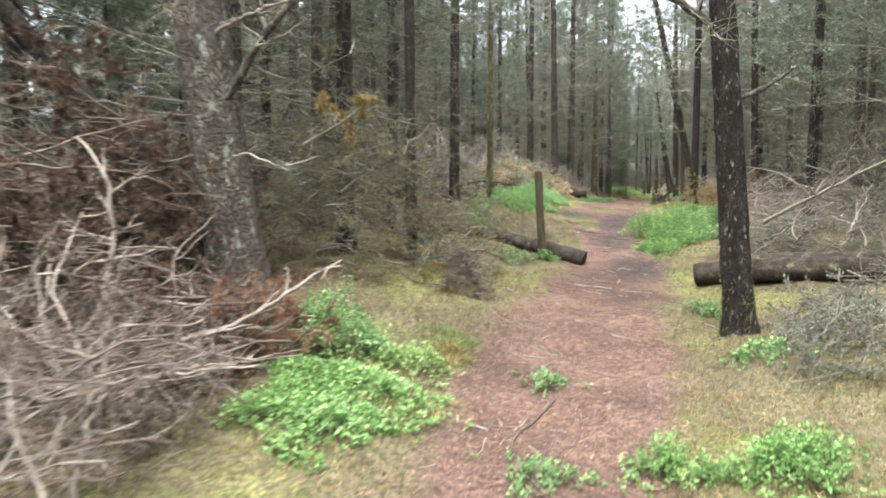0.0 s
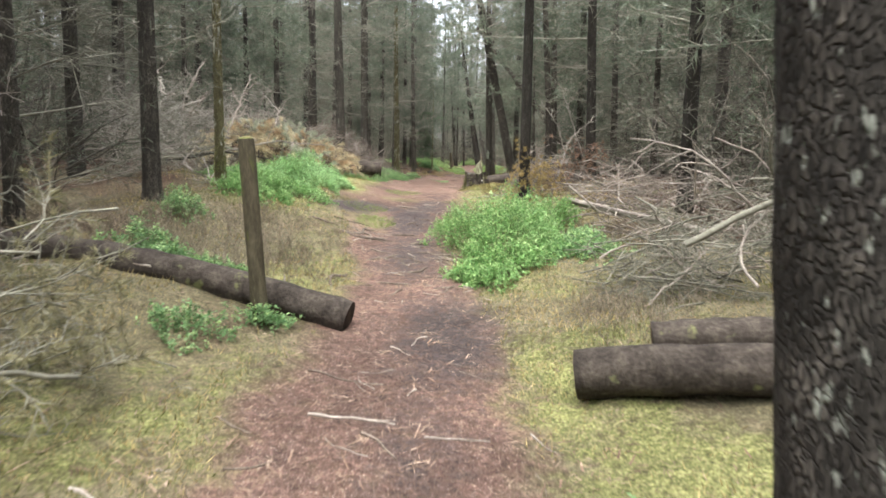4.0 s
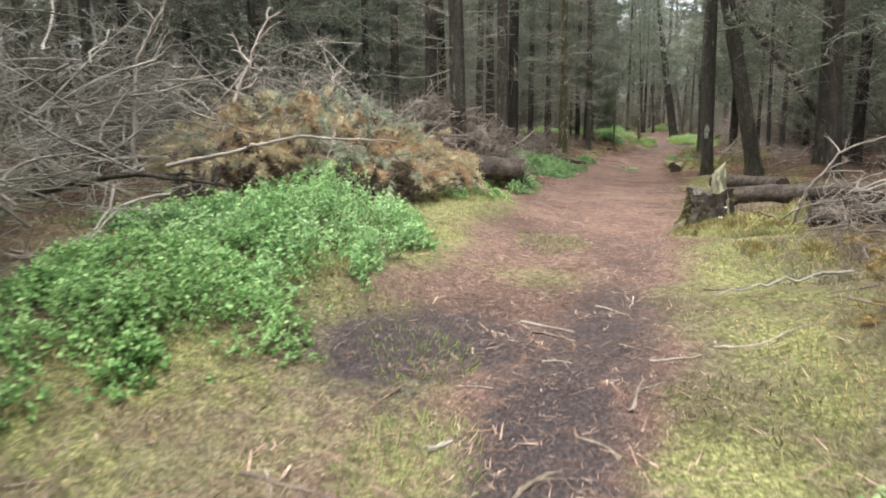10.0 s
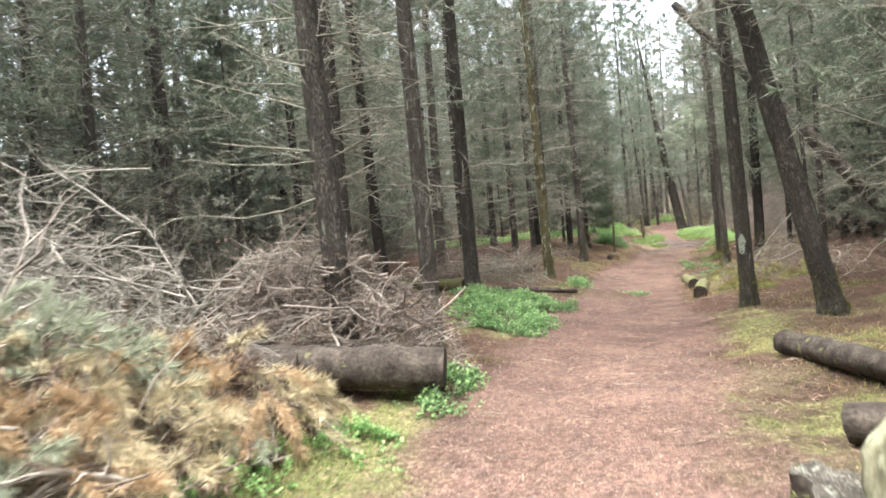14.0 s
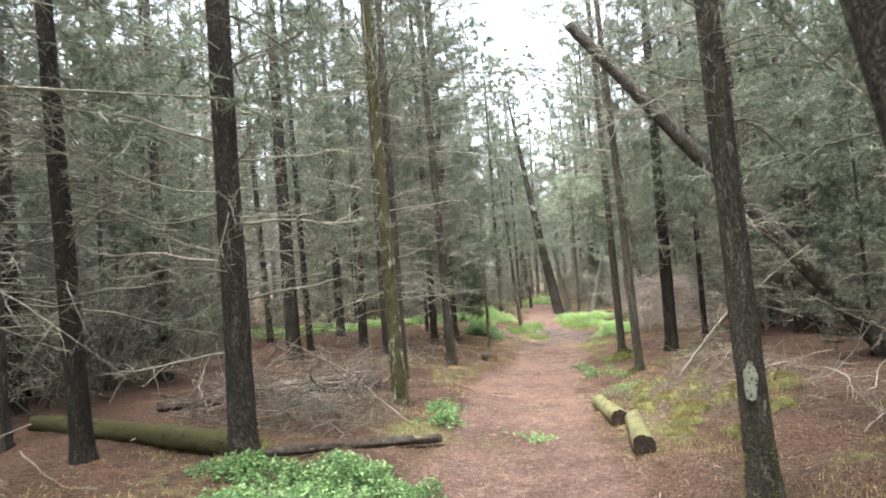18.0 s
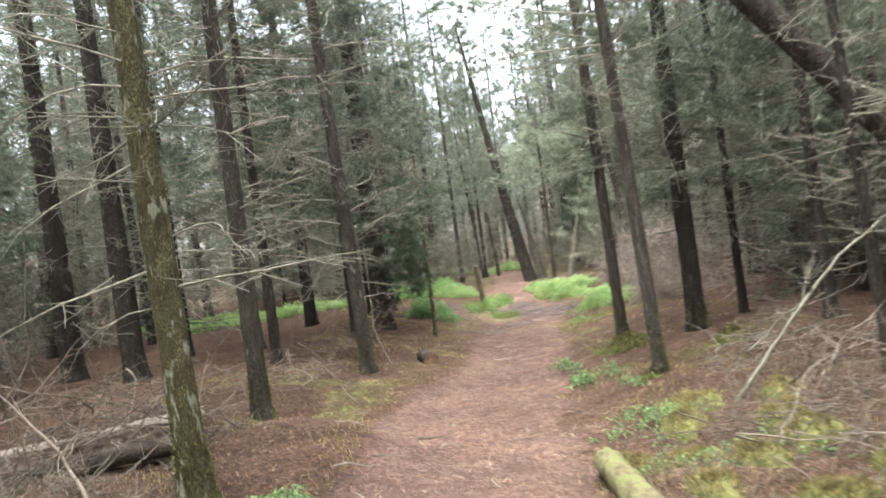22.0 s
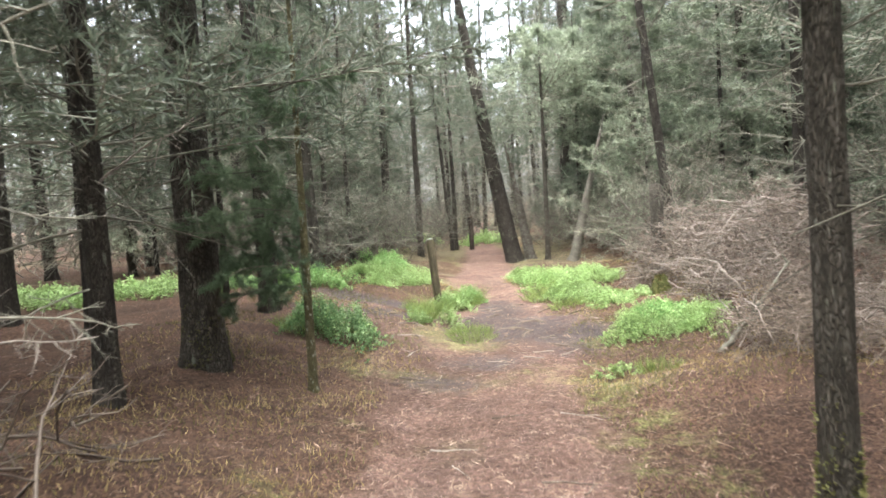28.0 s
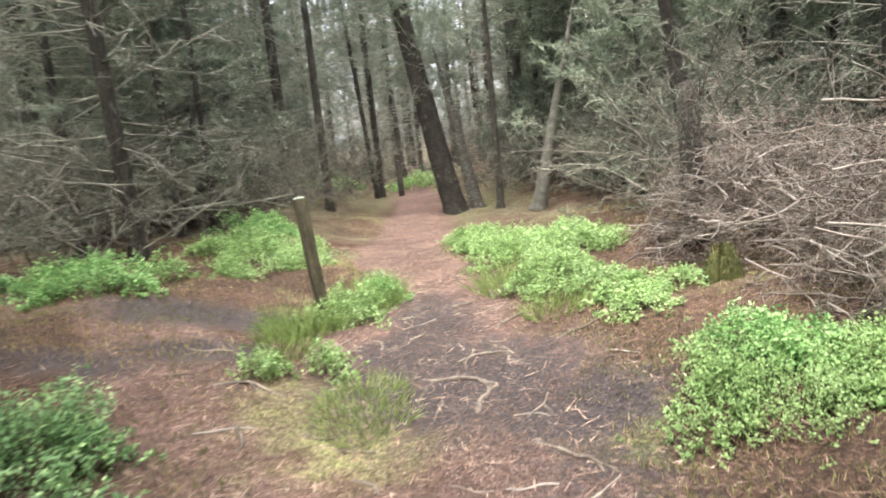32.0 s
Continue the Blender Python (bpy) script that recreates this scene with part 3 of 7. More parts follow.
def dead_mesh(name, seed, mat, z0, z1, n, reach, kids=6, grand=0, k=5, r0=0.011, least=0.0024):
    """The dead lower branches of a pine, joined."""
    g = np.random.default_rng(seed)
    z = g.uniform(z0, z1, n)
    way, _ = ring_of(g, n, z, 0.05, 0.22)
    start = np.stack([way[:, 0] * 0.06, way[:, 1] * 0.06, z], 1)
    p, r = boughs(g, start, way, reach * g.uniform(0.45, 1.1, n), r0 * g.uniform(0.6, 1.3, n), k, 0.13, -0.12)
    pieces = [tubes(p, r)]
    q, s = twigs_on(g, p, r, kids, 0.38, 0.95, 3 if grand else 2, 0.15)
    pieces.append(tubes(q, np.maximum(s, least)))
    if grand:
        q2, s2 = twigs_on(g, q, s, grand, 0.5, 0.9, 2, 0.2)
        pieces.append(tubes(q2, np.maximum(s2, 0.0018)))
    v, f = join(pieces)
    return mesh_of(name, v, f, mat, smooth=True)


def crown_mesh(name, seed, z0, z1, wide, whorls, limbs, shoots, tufts, mat=None, length=0.10, width=0.008):
    """Live boughs with needle tufts between z0 and z1, joined."""
    g = np.random.default_rng(seed)
    z = np.repeat(np.linspace(z0, z1, whorls), limbs)
    z = z[g.random(len(z)) < np.interp(z, [5.5, 8.5], [1.0, 0.52])]
    n = len(z)
    z = z + g.normal(0, 0.18, n)
    way, _ = ring_of(g, n, z, 0.22, 0.2)
    f01 = (z - z0) / (z1 - z0)
    size = wide * (1.05 - 0.85 * np.clip(f01, 0, 1)) * g.uniform(0.55, 1.15, n)
    start = np.stack([way[:, 0] * 0.05, way[:, 1] * 0.05, z], 1)
    p, r = boughs(g, start, way, size, 0.005 + 0.0035 * size, 5, 0.12, 0.15)
    wood = [tubes(p, r)]
    q, s = twigs_on(g, p, r, shoots, 0.36, 0.85, 2, 0.25, 0.18, 0.25)
    wood.append(tubes(q, np.maximum(s, 0.003)))
    v1, f1 = join(wood)
    f1 = np.concatenate([f1[:, [0, 1, 2]], f1[:, [0, 2, 3]]])
    v2, f2 = needles_on(g, q, tufts, length, width)
    v3, f3 = needles_on(g, p[:, 1:], tufts * 2, length, width)
    f2 = np.concatenate([f2, f3 + len(v2)])
    v2 = np.concatenate([v2, v3])
    v, f = join([(v1, f1), (v2, f2)])
    return mesh_of(name, v, f, [TWIG, mat or NEEDLE], np.concatenate([np.zeros(len(f1)), np.ones(len(f2))]))


TRUNKS = {"bark": [trunk_mesh("trunk", 30 + i, BARK) for i in range(4)], "dark": [trunk_mesh("trunk", 40 + i, BARK_DARK) for i in range(4)],
          "mossy": [trunk_mesh("trunk", 50 + i, BARK_MOSSY) for i in range(2)], "lichen": [trunk_mesh("trunk", 60, BARK_LICHEN, 0.2, 26, 70)], "speckled": [trunk_mesh("trunk", 61, BARK_SPECKLED, 0.2, 26, 70)]}
DEAD = [dead_mesh("twig_tangle", 70 + i, TWIG, 1.3, 7.0, 64, 1.3, 7, 2, 5, 0.009) for i in range(3)]
DEAD_HIGH = [dead_mesh("twig_tangle", 75 + i, TWIG, 2.7, 7.0, 52, 1.3, 7, 2, 5, 0.009) for i in range(3)]
DEAD_FAR = [dead_mesh("twig_tangle", 80 + i, TWIG, 0.3, 6.5, 84, 1.6, 10, 0, 4, 0.012, 0.0042) for i in range(4)]
CROWNS = [crown_mesh("crown", 90 + i, 3.6 + 0.5 * i, 13.0, 2.3, 17, 4, 10, 16, None, 0.13, 0.014) for i in range(4)]
CROWNS_FAR = [crown_mesh("crown", 100 + i, 1.6 + 0.5 * i, 13.5, 2.3, 19, 4, 9, 9, None, 0.22, 0.036) for i in range(4)]
CROWNS_MID = [crown_mesh("crown", 105 + i, 2.2 + 0.6 * i, 13.0, 2.2, 18, 4, 9, 17, None, 0.15, 0.019) for i in range(4)]
CROWNS_LOW = [crown_mesh("crown", 110 + i, 1.7 + 0.3 * i, 11.0, 2.2, 20, 4, 12, 26, None, 0.13, 0.015) for i in range(3)]
BUSHY = [crown_mesh("crown", 116 + i, 0.5 + 0.2 * i, 5.5, 1.7, 17, 5, 10, 15, (NEEDLE, NEEDLE_PALE, NEEDLE)[i], 0.15, 0.019) for i in range(3)]
CROWN_PALE = crown_mesh("crown", 115, 3.2, 5.2, 2.1, 10, 5, 11, 12, NEEDLE_PALE, 0.16, 0.020)


def thicket_mesh(seed, needles):
    """A tangle of dead branches a good two metres high, with some needles left."""
    g = np.random.default_rng(seed)
    n = 46
    a, rad = g.uniform(0, 2 * np.pi, n), np.sqrt(g.random(n)) * 1.0
    start = np.stack([rad * np.cos(a), rad * np.sin(a), g.uniform(0, 1.2, n) - 0.05], 1)
    b = g.uniform(0, 2 * np.pi, n)
    way = np.stack([np.cos(b), np.sin(b), g.uniform(0.1, 1.6, n)], 1)
    p, r = boughs(g, start, way, g.uniform(0.7, 1.7, n), g.uniform(0.006, 0.014, n), 5, 0.16, -0.2)
    q, s = twigs_on(g, p, r, 8, 0.42, 0.9, 3, 0.15, 0.2)
    q2, s2 = twigs_on(g, q, s, 2, 0.55, 0.9, 2, 0.2)
    v, f = join([tubes(p, r), tubes(q, np.maximum(s, 0.0035)), tubes(q2, np.maximum(s2, 0.003))])
    f = np.concatenate([f[:, [0, 1, 2]], f[:, [0, 2, 3]]])
    v2, f2 = needles_on(g, q, 4, 0.10, 0.011)
    v, m = np.concatenate([v, v2]), len(f)
    return mesh_of("twig_tangle", v, np.concatenate([f, f2 + len(v) - len(v2)]), [TWIG_DIM, needles], np.concatenate([np.zeros(m), np.ones(len(f2))]))


THICKETS = [thicket_mesh(150 + i, NEEDLE) for i in range(4)]


def branch_mesh(seed, mat, reach=1.3, r0=0.013):
    """One dead branch with its side twigs, along x."""
    g = np.random.default_rng(seed)
    p, r = boughs(g, np.zeros((1, 3)), np.array([[1.0, 0, 0.12]]), np.array([reach]), np.array([r0]), 9, 0.14, -0.15)
    q, s = twigs_on(g, p, r, 10, 0.36, 0.9, 4, 0.12, 0.2)
    q2, s2 = twigs_on(g, q, s, 3, 0.5, 0.9, 3, 0.2)
    return mesh_of("branch", *join([tubes(p, r, 5), tubes(q, np.maximum(s, 0.0025)), tubes(q2, np.maximum(s2, 0.002))]), mat)


LONG_BOUGHS = [branch_mesh(140 + i, PALE if i == 1 else TWIG, 1.1, 0.012) for i in range(5)]
BRANCHES = [branch_mesh(120 + i, PALE if i == 3 else TWIG, 0.5 + 0.11 * i, 0.0065) for i in range(8)]


def pine(x, y, dia, height=13.0, lean=(0, 0), bark="bark", crown="high", limbs=8, low=1.5, label="", twiggy=True):
    """A pine at a measured place. lean: degrees towards +x and +y."""
    g = np.random.default_rng(int(abs(x * 977 + y * 131)) + 5)
    z = float(land(x, y))
    m = pose(x, y, z, -lean[1], lean[0], 0)
    words = {"bark": "grey-brown scaly bark", "dark": "dark furrowed bark", "mossy": "moss-greened bark", "lichen": "thick lichen-spotted bark", "speckled": "dark white-specked bark"}[bark]
    dia = dia * (1.0 if bark in ("lichen", "speckled") else 0.78)
    ob = thing("pine_tree", m, label or "tall pine with %s and bare dead lower branches" % words, "tree", "pines along the trail")
    kind = TRUNKS[bark]
    part("trunk", kind[int(g.integers(len(kind)))], ob, words, Matrix.Diagonal((dia / 0.25, dia / 0.25, height / 13, 1)) @ pose(0, 0, 0, 0, 0, g.uniform(0, 360)))
    for i in range(limbs):
        if abs(x - np.interp(y, LINE_Y, LINE_X)) < 2.1:
            low = max(low, 2.5)
        h = low + (5.2 - low) * (i + g.uniform(0, 1)) / limbs
        a = g.uniform(0, 360)
        part("branch", BRANCHES[int(g.integers(8))], ob, "", pose(0, 0, h, 0, 0, a) @ pose(dia * 0.42, 0, 0, 0, g.uniform(-12, 12), 0))
    s = height / 13.0
    if twiggy:
        near = abs(x - np.interp(y, LINE_Y, LINE_X)) < 2.1
        part("twig_tangle", (DEAD_HIGH if near else DEAD)[int(g.integers(3))], ob, "grey leafless twigs", pose(0, 0, 0, 0, 0, g.uniform(0, 360)) @ Matrix.Diagonal((s, s, s, 1)), "stuff")
    if (x, y) in MOSSY_FEET:
        n = 1400
        a, t = g.uniform(0, 2 * np.pi, n), g.beta(0.8, 2.2, n) * 0.75
        rr = dia / 2 * (1.03 + 0.26 * np.exp(-t * 7)) * (1 - t * 0.03)
        at = np.stack([rr * np.cos(a), rr * np.sin(a), t], 1)
        keep = patchy(a * 0.4, t, 0.12, 45) > 0.30 + 0.4 * t
        at, a = at[keep], a[keep]
        way = unit(np.stack([np.cos(a), np.sin(a), np.full(len(a), 0.5)], 1) + g.normal(0, 0.4, (len(a), 3)))
        side = unit(np.cross(way, g.normal(0, 1, (len(a), 3)))) * 0.006
        v = np.stack([at - side, at + side, at + way * 0.022], 1).reshape(-1, 3)
        part("moss", mesh_of("moss", v, np.arange(len(v)).reshape(-1, 3), MOSS, smooth=False), ob, "green moss on the foot", None, "stuff")
    pool = {"high": CROWNS, "mid": CROWNS_MID, "low": CROWNS_LOW, "none": None}[crown]
    if pool:
        part("crown", pool[int(g.integers(len(pool)))], ob, "grey-green needles", pose(0, 0, 0, 0, 0, g.uniform(0, 360)) @ Matrix.Diagonal((s, s, s, 1)), "stuff")
    return ob


MOSSY_FEET = {(1.68, 35.1), (1.60, 33.0), (-1.62, 34.5), (-1.97, 29.9), (-2.24, 32.1), (1.04, 25.95), (-1.86, 38.15), (0.85, 6.70), (-3.11, 14.38), (2.62, 34.95), (1.62, 24.28)}
PINES = [
    # x, y, diameter, height, lean, bark, crown, limbs
    (-3.11, 4.95, 0.46, 13, (-7.3, 0), "lichen", "high", 6), (-2.86, 8.5, 0.19, 11, (0, 0), "bark", "high", 8), (0.85, 6.70, 0.258, 12, (-5.0, 0), "speckled", "high", 5),
    (-3.83, 8.66, 0.30, 13, (0, 0), "dark", "high", 8), (-3.11, 14.38, 0.16, 11, (0, 0), "mossy", "none", 8), (0.98, 15.5, 0.20, 12, (0, 0), "dark", "none", 8),
    (-3.62, 13.45, 0.26, 13, (0, 0), "dark", "none", 9), (-5.7, 15.7, 0.28, 13, (0, 0), "dark", "mid", 8), (-5.2, 10.6, 0.26, 13, (1, 0), "bark", "mid", 8),
    (-2.62, 21.5, 0.27, 14, (-1, 0), "bark", "none", 8), (-2.26, 22.8, 0.22, 13, (0, 0), "bark", "high", 8), (-3.9, 24.6, 0.30, 13, (0, 0), "dark", "mid", 8),
    (-2.68, 26.4, 0.27, 13, (0, 0), "dark", "mid", 9), (-1.97, 29.9, 0.24, 12, (-1, 0), "mossy", "high", 8), (-2.24, 32.1, 0.22, 12, (0, 0), "bark", "high", 9),
    (-4.19, 26.7, 0.23, 12, (-2, 0), "dark", "mid", 8), (-5.6, 27.6, 0.26, 13, (0, 0), "bark", "mid", 8), (-4.3, 30.6, 0.26, 13, (1, 0), "dark", "mid", 8),
    (1.04, 25.95, 0.25, 12, (-2.0, 0), "bark", "high", 9), (1.62, 24.28, 0.30, 13, (-13, -4), "bark", "high", 6), (2.86, 25.6, 0.28, 13, (-2, 0), "dark", "low", 9),
    (2.41, 22.9, 0.22, 13, (-4, 0), "dark", "low", 9), (3.9, 27.4, 0.28, 13, (0, 0), "dark", "low", 8),
    (-4.84, 35.0, 0.38, 13, (0, 0), "dark", "high", 8), (-3.02, 35.4, 0.19, 12, (0, 0), "dark", "low", 9), (-1.62, 34.5, 0.23, 12, (-1, 0), "bark", "high", 12),
    (-3.80, 37.0, 0.26, 12, (0, 0), "dark", "low", 8), (-2.18, 37.15, 0.22, 12, (0, 0), "dark", "low", 8), (-1.86, 38.15, 0.42, 13, (0, 0), "dark", "low", 9),
    (-2.05, 40.9, 0.29, 12, (0, 0), "dark", "high", 8), (-6.4, 36.2, 0.42, 13, (0, 0), "dark", "high", 8), (-5.2, 40.8, 0.30, 13, (0, 0), "dark", "high", 8), (-3.5, 39.6, 0.30, 13, (0, 0), "dark", "low", 8),
    (1.68, 35.1, 0.19, 12, (-1, 0), "bark", "high", 9), (1.60, 33.0, 0.18, 12, (-2, 0), "bark", "high", 8), (2.62, 34.95, 0.30, 13, (0, 0), "dark", "low", 9), (3.35, 35.3, 0.14, 11, (0, 0), "dark", "low", 8),
    (3.75, 33.8, 0.19, 11, (0, 0), "dark", "low", 8), (3.0, 31.4, 0.13, 9, (-2, 0), "dark", "high", 8),
    (1.69, 49.4, 0.52, 9, (-9, 0), "dark", "mid", 7), (2.08, 49.3, 0.26, 2.9, (-11, 0), "lichen", "none", 2), (0.33, 54.5, 0.18, 12, (0, 0), "dark", "mid", 4), (0.21, 54.2, 0.15, 12, (-4, 0), "dark", "mid", 4), (4.2, 45.0, 0.23, 12, (-6, 0), "dark", "high", 6),
    (-0.6, 50.3, 0.20, 12, (0, 0), "bark", "mid", 5), (-1.53, 51.8, 0.30, 13, (0, 0), "bark", "high", 6), (-2.33, 46.8, 0.15, 11, (0, 0), "bark", "high", 7), (-1.92, 47.1, 0.12, 11, (0, 0), "bark", "high", 7),
    (-3.27, 45.8, 0.15, 11, (0, 0), "bark", "low", 7), (3.4, 51.5, 0.25, 12, (0, 0), "dark", "mid", 6), (4.6, 48.5, 0.26, 12, (-3, 0), "dark", "low", 6),
    (2.9, 14.2, 0.24, 13, (0, 0), "dark", "mid", 9), (3.6, 11.4, 0.24, 12, (0, 0), "bark", "mid", 9), (4.4, 17.2, 0.28, 13, (0, 0), "dark", "mid", 9), (2.6, 18.8, 0.24, 13, (-2, 0), "dark", "mid", 8),
]
standing = {}
for x, y, dia, h, lean, bark, crown, limbs in PINES:
    standing[(x, y)] = pine(x, y, dia, h, lean, bark, crown, limbs)
# long dead boughs low on the stems beside the trail: height, heading, length, steepness
for spot_xy, rows in (((-2.68, 26.4), ((1.25, 20, 1.1, -14), (1.55, 160, 1.2, 6), (1.85, 40, 1.25, -20), (1.95, 200, 1.0, 4), (0.85, 175, 0.9, 10), (2.35, 10, 1.1, -8), (2.5, 180, 1.2, -5))),
                      ((-1.62, 34.5), ((1.15, 30, 0.75, 8), (1.35, 200, 1.1, -4), (1.5, 60, 0.9, -10), (1.62, 150, 1.2, -22), (1.75, 350, 0.85, -18), (1.9, 215, 1.2, -16), (2.05, 20, 0.95, -6), (2.2, 170, 1.3, -25), (2.35, 60, 1.0, -15), (2.5, 240, 1.1, -10), (2.65, 330, 0.8, -20), (0.95, 45, 0.7, 14))),
                      ((-3.02, 35.4), ((1.3, 170, 1.0, -6), (1.6, 195, 1.2, -16), (1.9, 20, 0.9, -18), (2.1, 160, 1.2, -20), (2.35, 0, 1.1, -14), (1.1, 10, 0.7, 6))),
                      ((-2.18, 37.15), ((1.2, 220, 1.0, 6), (1.5, 330, 0.9, -8), (1.8, 190, 1.1, -12), (2.1, 300, 1.0, -18), (0.8, 240, 0.8, 14))),
                      ((1.68, 35.1), ((2.45, 175, 1.1, 2), (2.15, 20, 1.0, -8), (2.5, 340, 1.2, -4), (1.8, 30, 0.8, -12), (2.7, 200, 1.2, -10))),
                      ((-4.19, 26.7), ((1.4, 30, 1.0, -8), (1.8, 330, 1.1, -12), (2.2, 60, 1.2, -6)))):
    for k, (h, head, ln, steep) in enumerate(rows):
        size = ln / 1.1
        part("branch", LONG_BOUGHS[k % 5], standing[spot_xy], "", pose(0, 0, h, 0, 0, head) @ pose(0.07, 0, 0, k * 70, steep, 0) @ Matrix.Diagonal((size, size, size, 1)))
taken = [(p[0], p[1]) for p in PINES] + [(2.72, 47.0)]


def small_pine(x, y, dia, height, label, moss=False):
    """A thin young stem."""
    ob = thing("sapling", spot(x, y), label, "young tree", "thin stems")
    part("trunk", TRUNKS["mossy" if moss else "dark"][0], ob, "", Matrix.Diagonal((dia / 0.25, dia / 0.25, height / 13, 1)))
    g = np.random.default_rng(int(x * 100 + y * 10))
    for i in range(7):
        part("branch", BRANCHES[int(g.integers(4))], ob, "", pose(0, 0, height * g.uniform(0.3, 0.9), 0, 0, g.uniform(0, 360)) @ Matrix.Diagonal((0.6, 0.6, 0.6, 1)))
    taken.append((x, y))
    return ob


def live_boughs(ob, rows, seed):
    """Green needled boughs of a young stem: height, heading, length."""
    g = np.random.default_rng(seed)
    for z, head, ln in rows:
        a = radians(head)
        p, r = boughs(g, np.array([[0, 0, z]]), np.array([[math.cos(a), math.sin(a), 0.15]]), np.array([ln]), np.array([0.0055]), 7, 0.12, -0.35)
        q, t = twigs_on(g, p, r, 20, 0.36, 0.85, 4, 0.05, 0.15, -0.3, 0.5)
        stem = part("bough", mesh_of("bough", *tubes(p, r, 5), TWIG_DIM), ob)
        part("twig_tangle", mesh_of("twig_tangle", *tubes(q, np.maximum(t, 0.002), 3), TWIG), stem, "", None, "stuff")
        part("needles", mesh_of("needles", *needles_on(g, q, 150, 0.065, 0.0050, 0.7), NEEDLE_GREEN, smooth=False), stem, "grey-green needles", None, "stuff")


young = small_pine(-0.96, 38.0, 0.075, 4.2, "thin dark young pine stem beside a bilberry bush", True)
live_boughs(young, ((0.85, 200, 0.7), (0.95, 160, 0.9), (1.05, 225, 0.8), (1.25, 180, 1.0), (1.45, 240, 0.8), (1.15, 150, 0.7), (1.35, 195, 0.9), (1.55, 120, 0.8), (1.75, 215, 0.9), (1.6, 170, 0.9), (2.0, 160, 0.8), (2.2, 100, 0.7), (2.3, 230, 0.8), (2.5, 20, 0.5), (2.7, 190, 0.7)), 381)
small_pine(-2.72, 40.8, 0.10, 5.5, "thin dead stem standing in the shade")
small_pine(-2.48, 40.65, 0.08, 5.0, "thin dead stem standing in the shade")

# a pale snapped trunk that leans to the right beyond the clearing
snag = thing("dead_pine", pose(2.72, 47.0, lift(2.72, 47.0), 0, 14, 0), "grey snapped pine trunk, leaning", "dead tree")
part("trunk", trunk_mesh("trunk", 66, SNAG, 0.1), snag, "", Matrix.Diagonal((0.85, 0.85, 0.235, 1)))
# a dark wind-thrown trunk that hangs slantwise among the trees
for a, b, r, words in (((5.2, 32.0, 1.0), (0.8, 32.2, 6.2), 0.15, "dark wind-thrown pine leaning slantwise among the trees"),):
    g = np.random.default_rng(5)
    ob = thing("leaning_pine", pose(a[0], a[1], lift(a[0], a[1])), words, "fallen tree")
    t = np.linspace(0, 1, 24)[:, None]
    line = (np.array([0, 0, -0.05]) * (1 - t) + (np.array(b) - np.array([a[0], a[1], lift(a[0], a[1])])) * t)[None]
    part("trunk", mesh_of("trunk", *tubes(line, r * np.linspace(1.1, 0.55, 24)[None] * g.uniform(0.94, 1.06, (1, 24)), 14), BARK_DARK), ob)
    for i in range(10):
        w = g.uniform(0.25, 1)
        at = line[0, int(w * 23)]
        part("branch", BRANCHES[int(g.integers(8))], ob, "", pose(*at, 0, g.uniform(-70, 20), g.uniform(0, 360)))

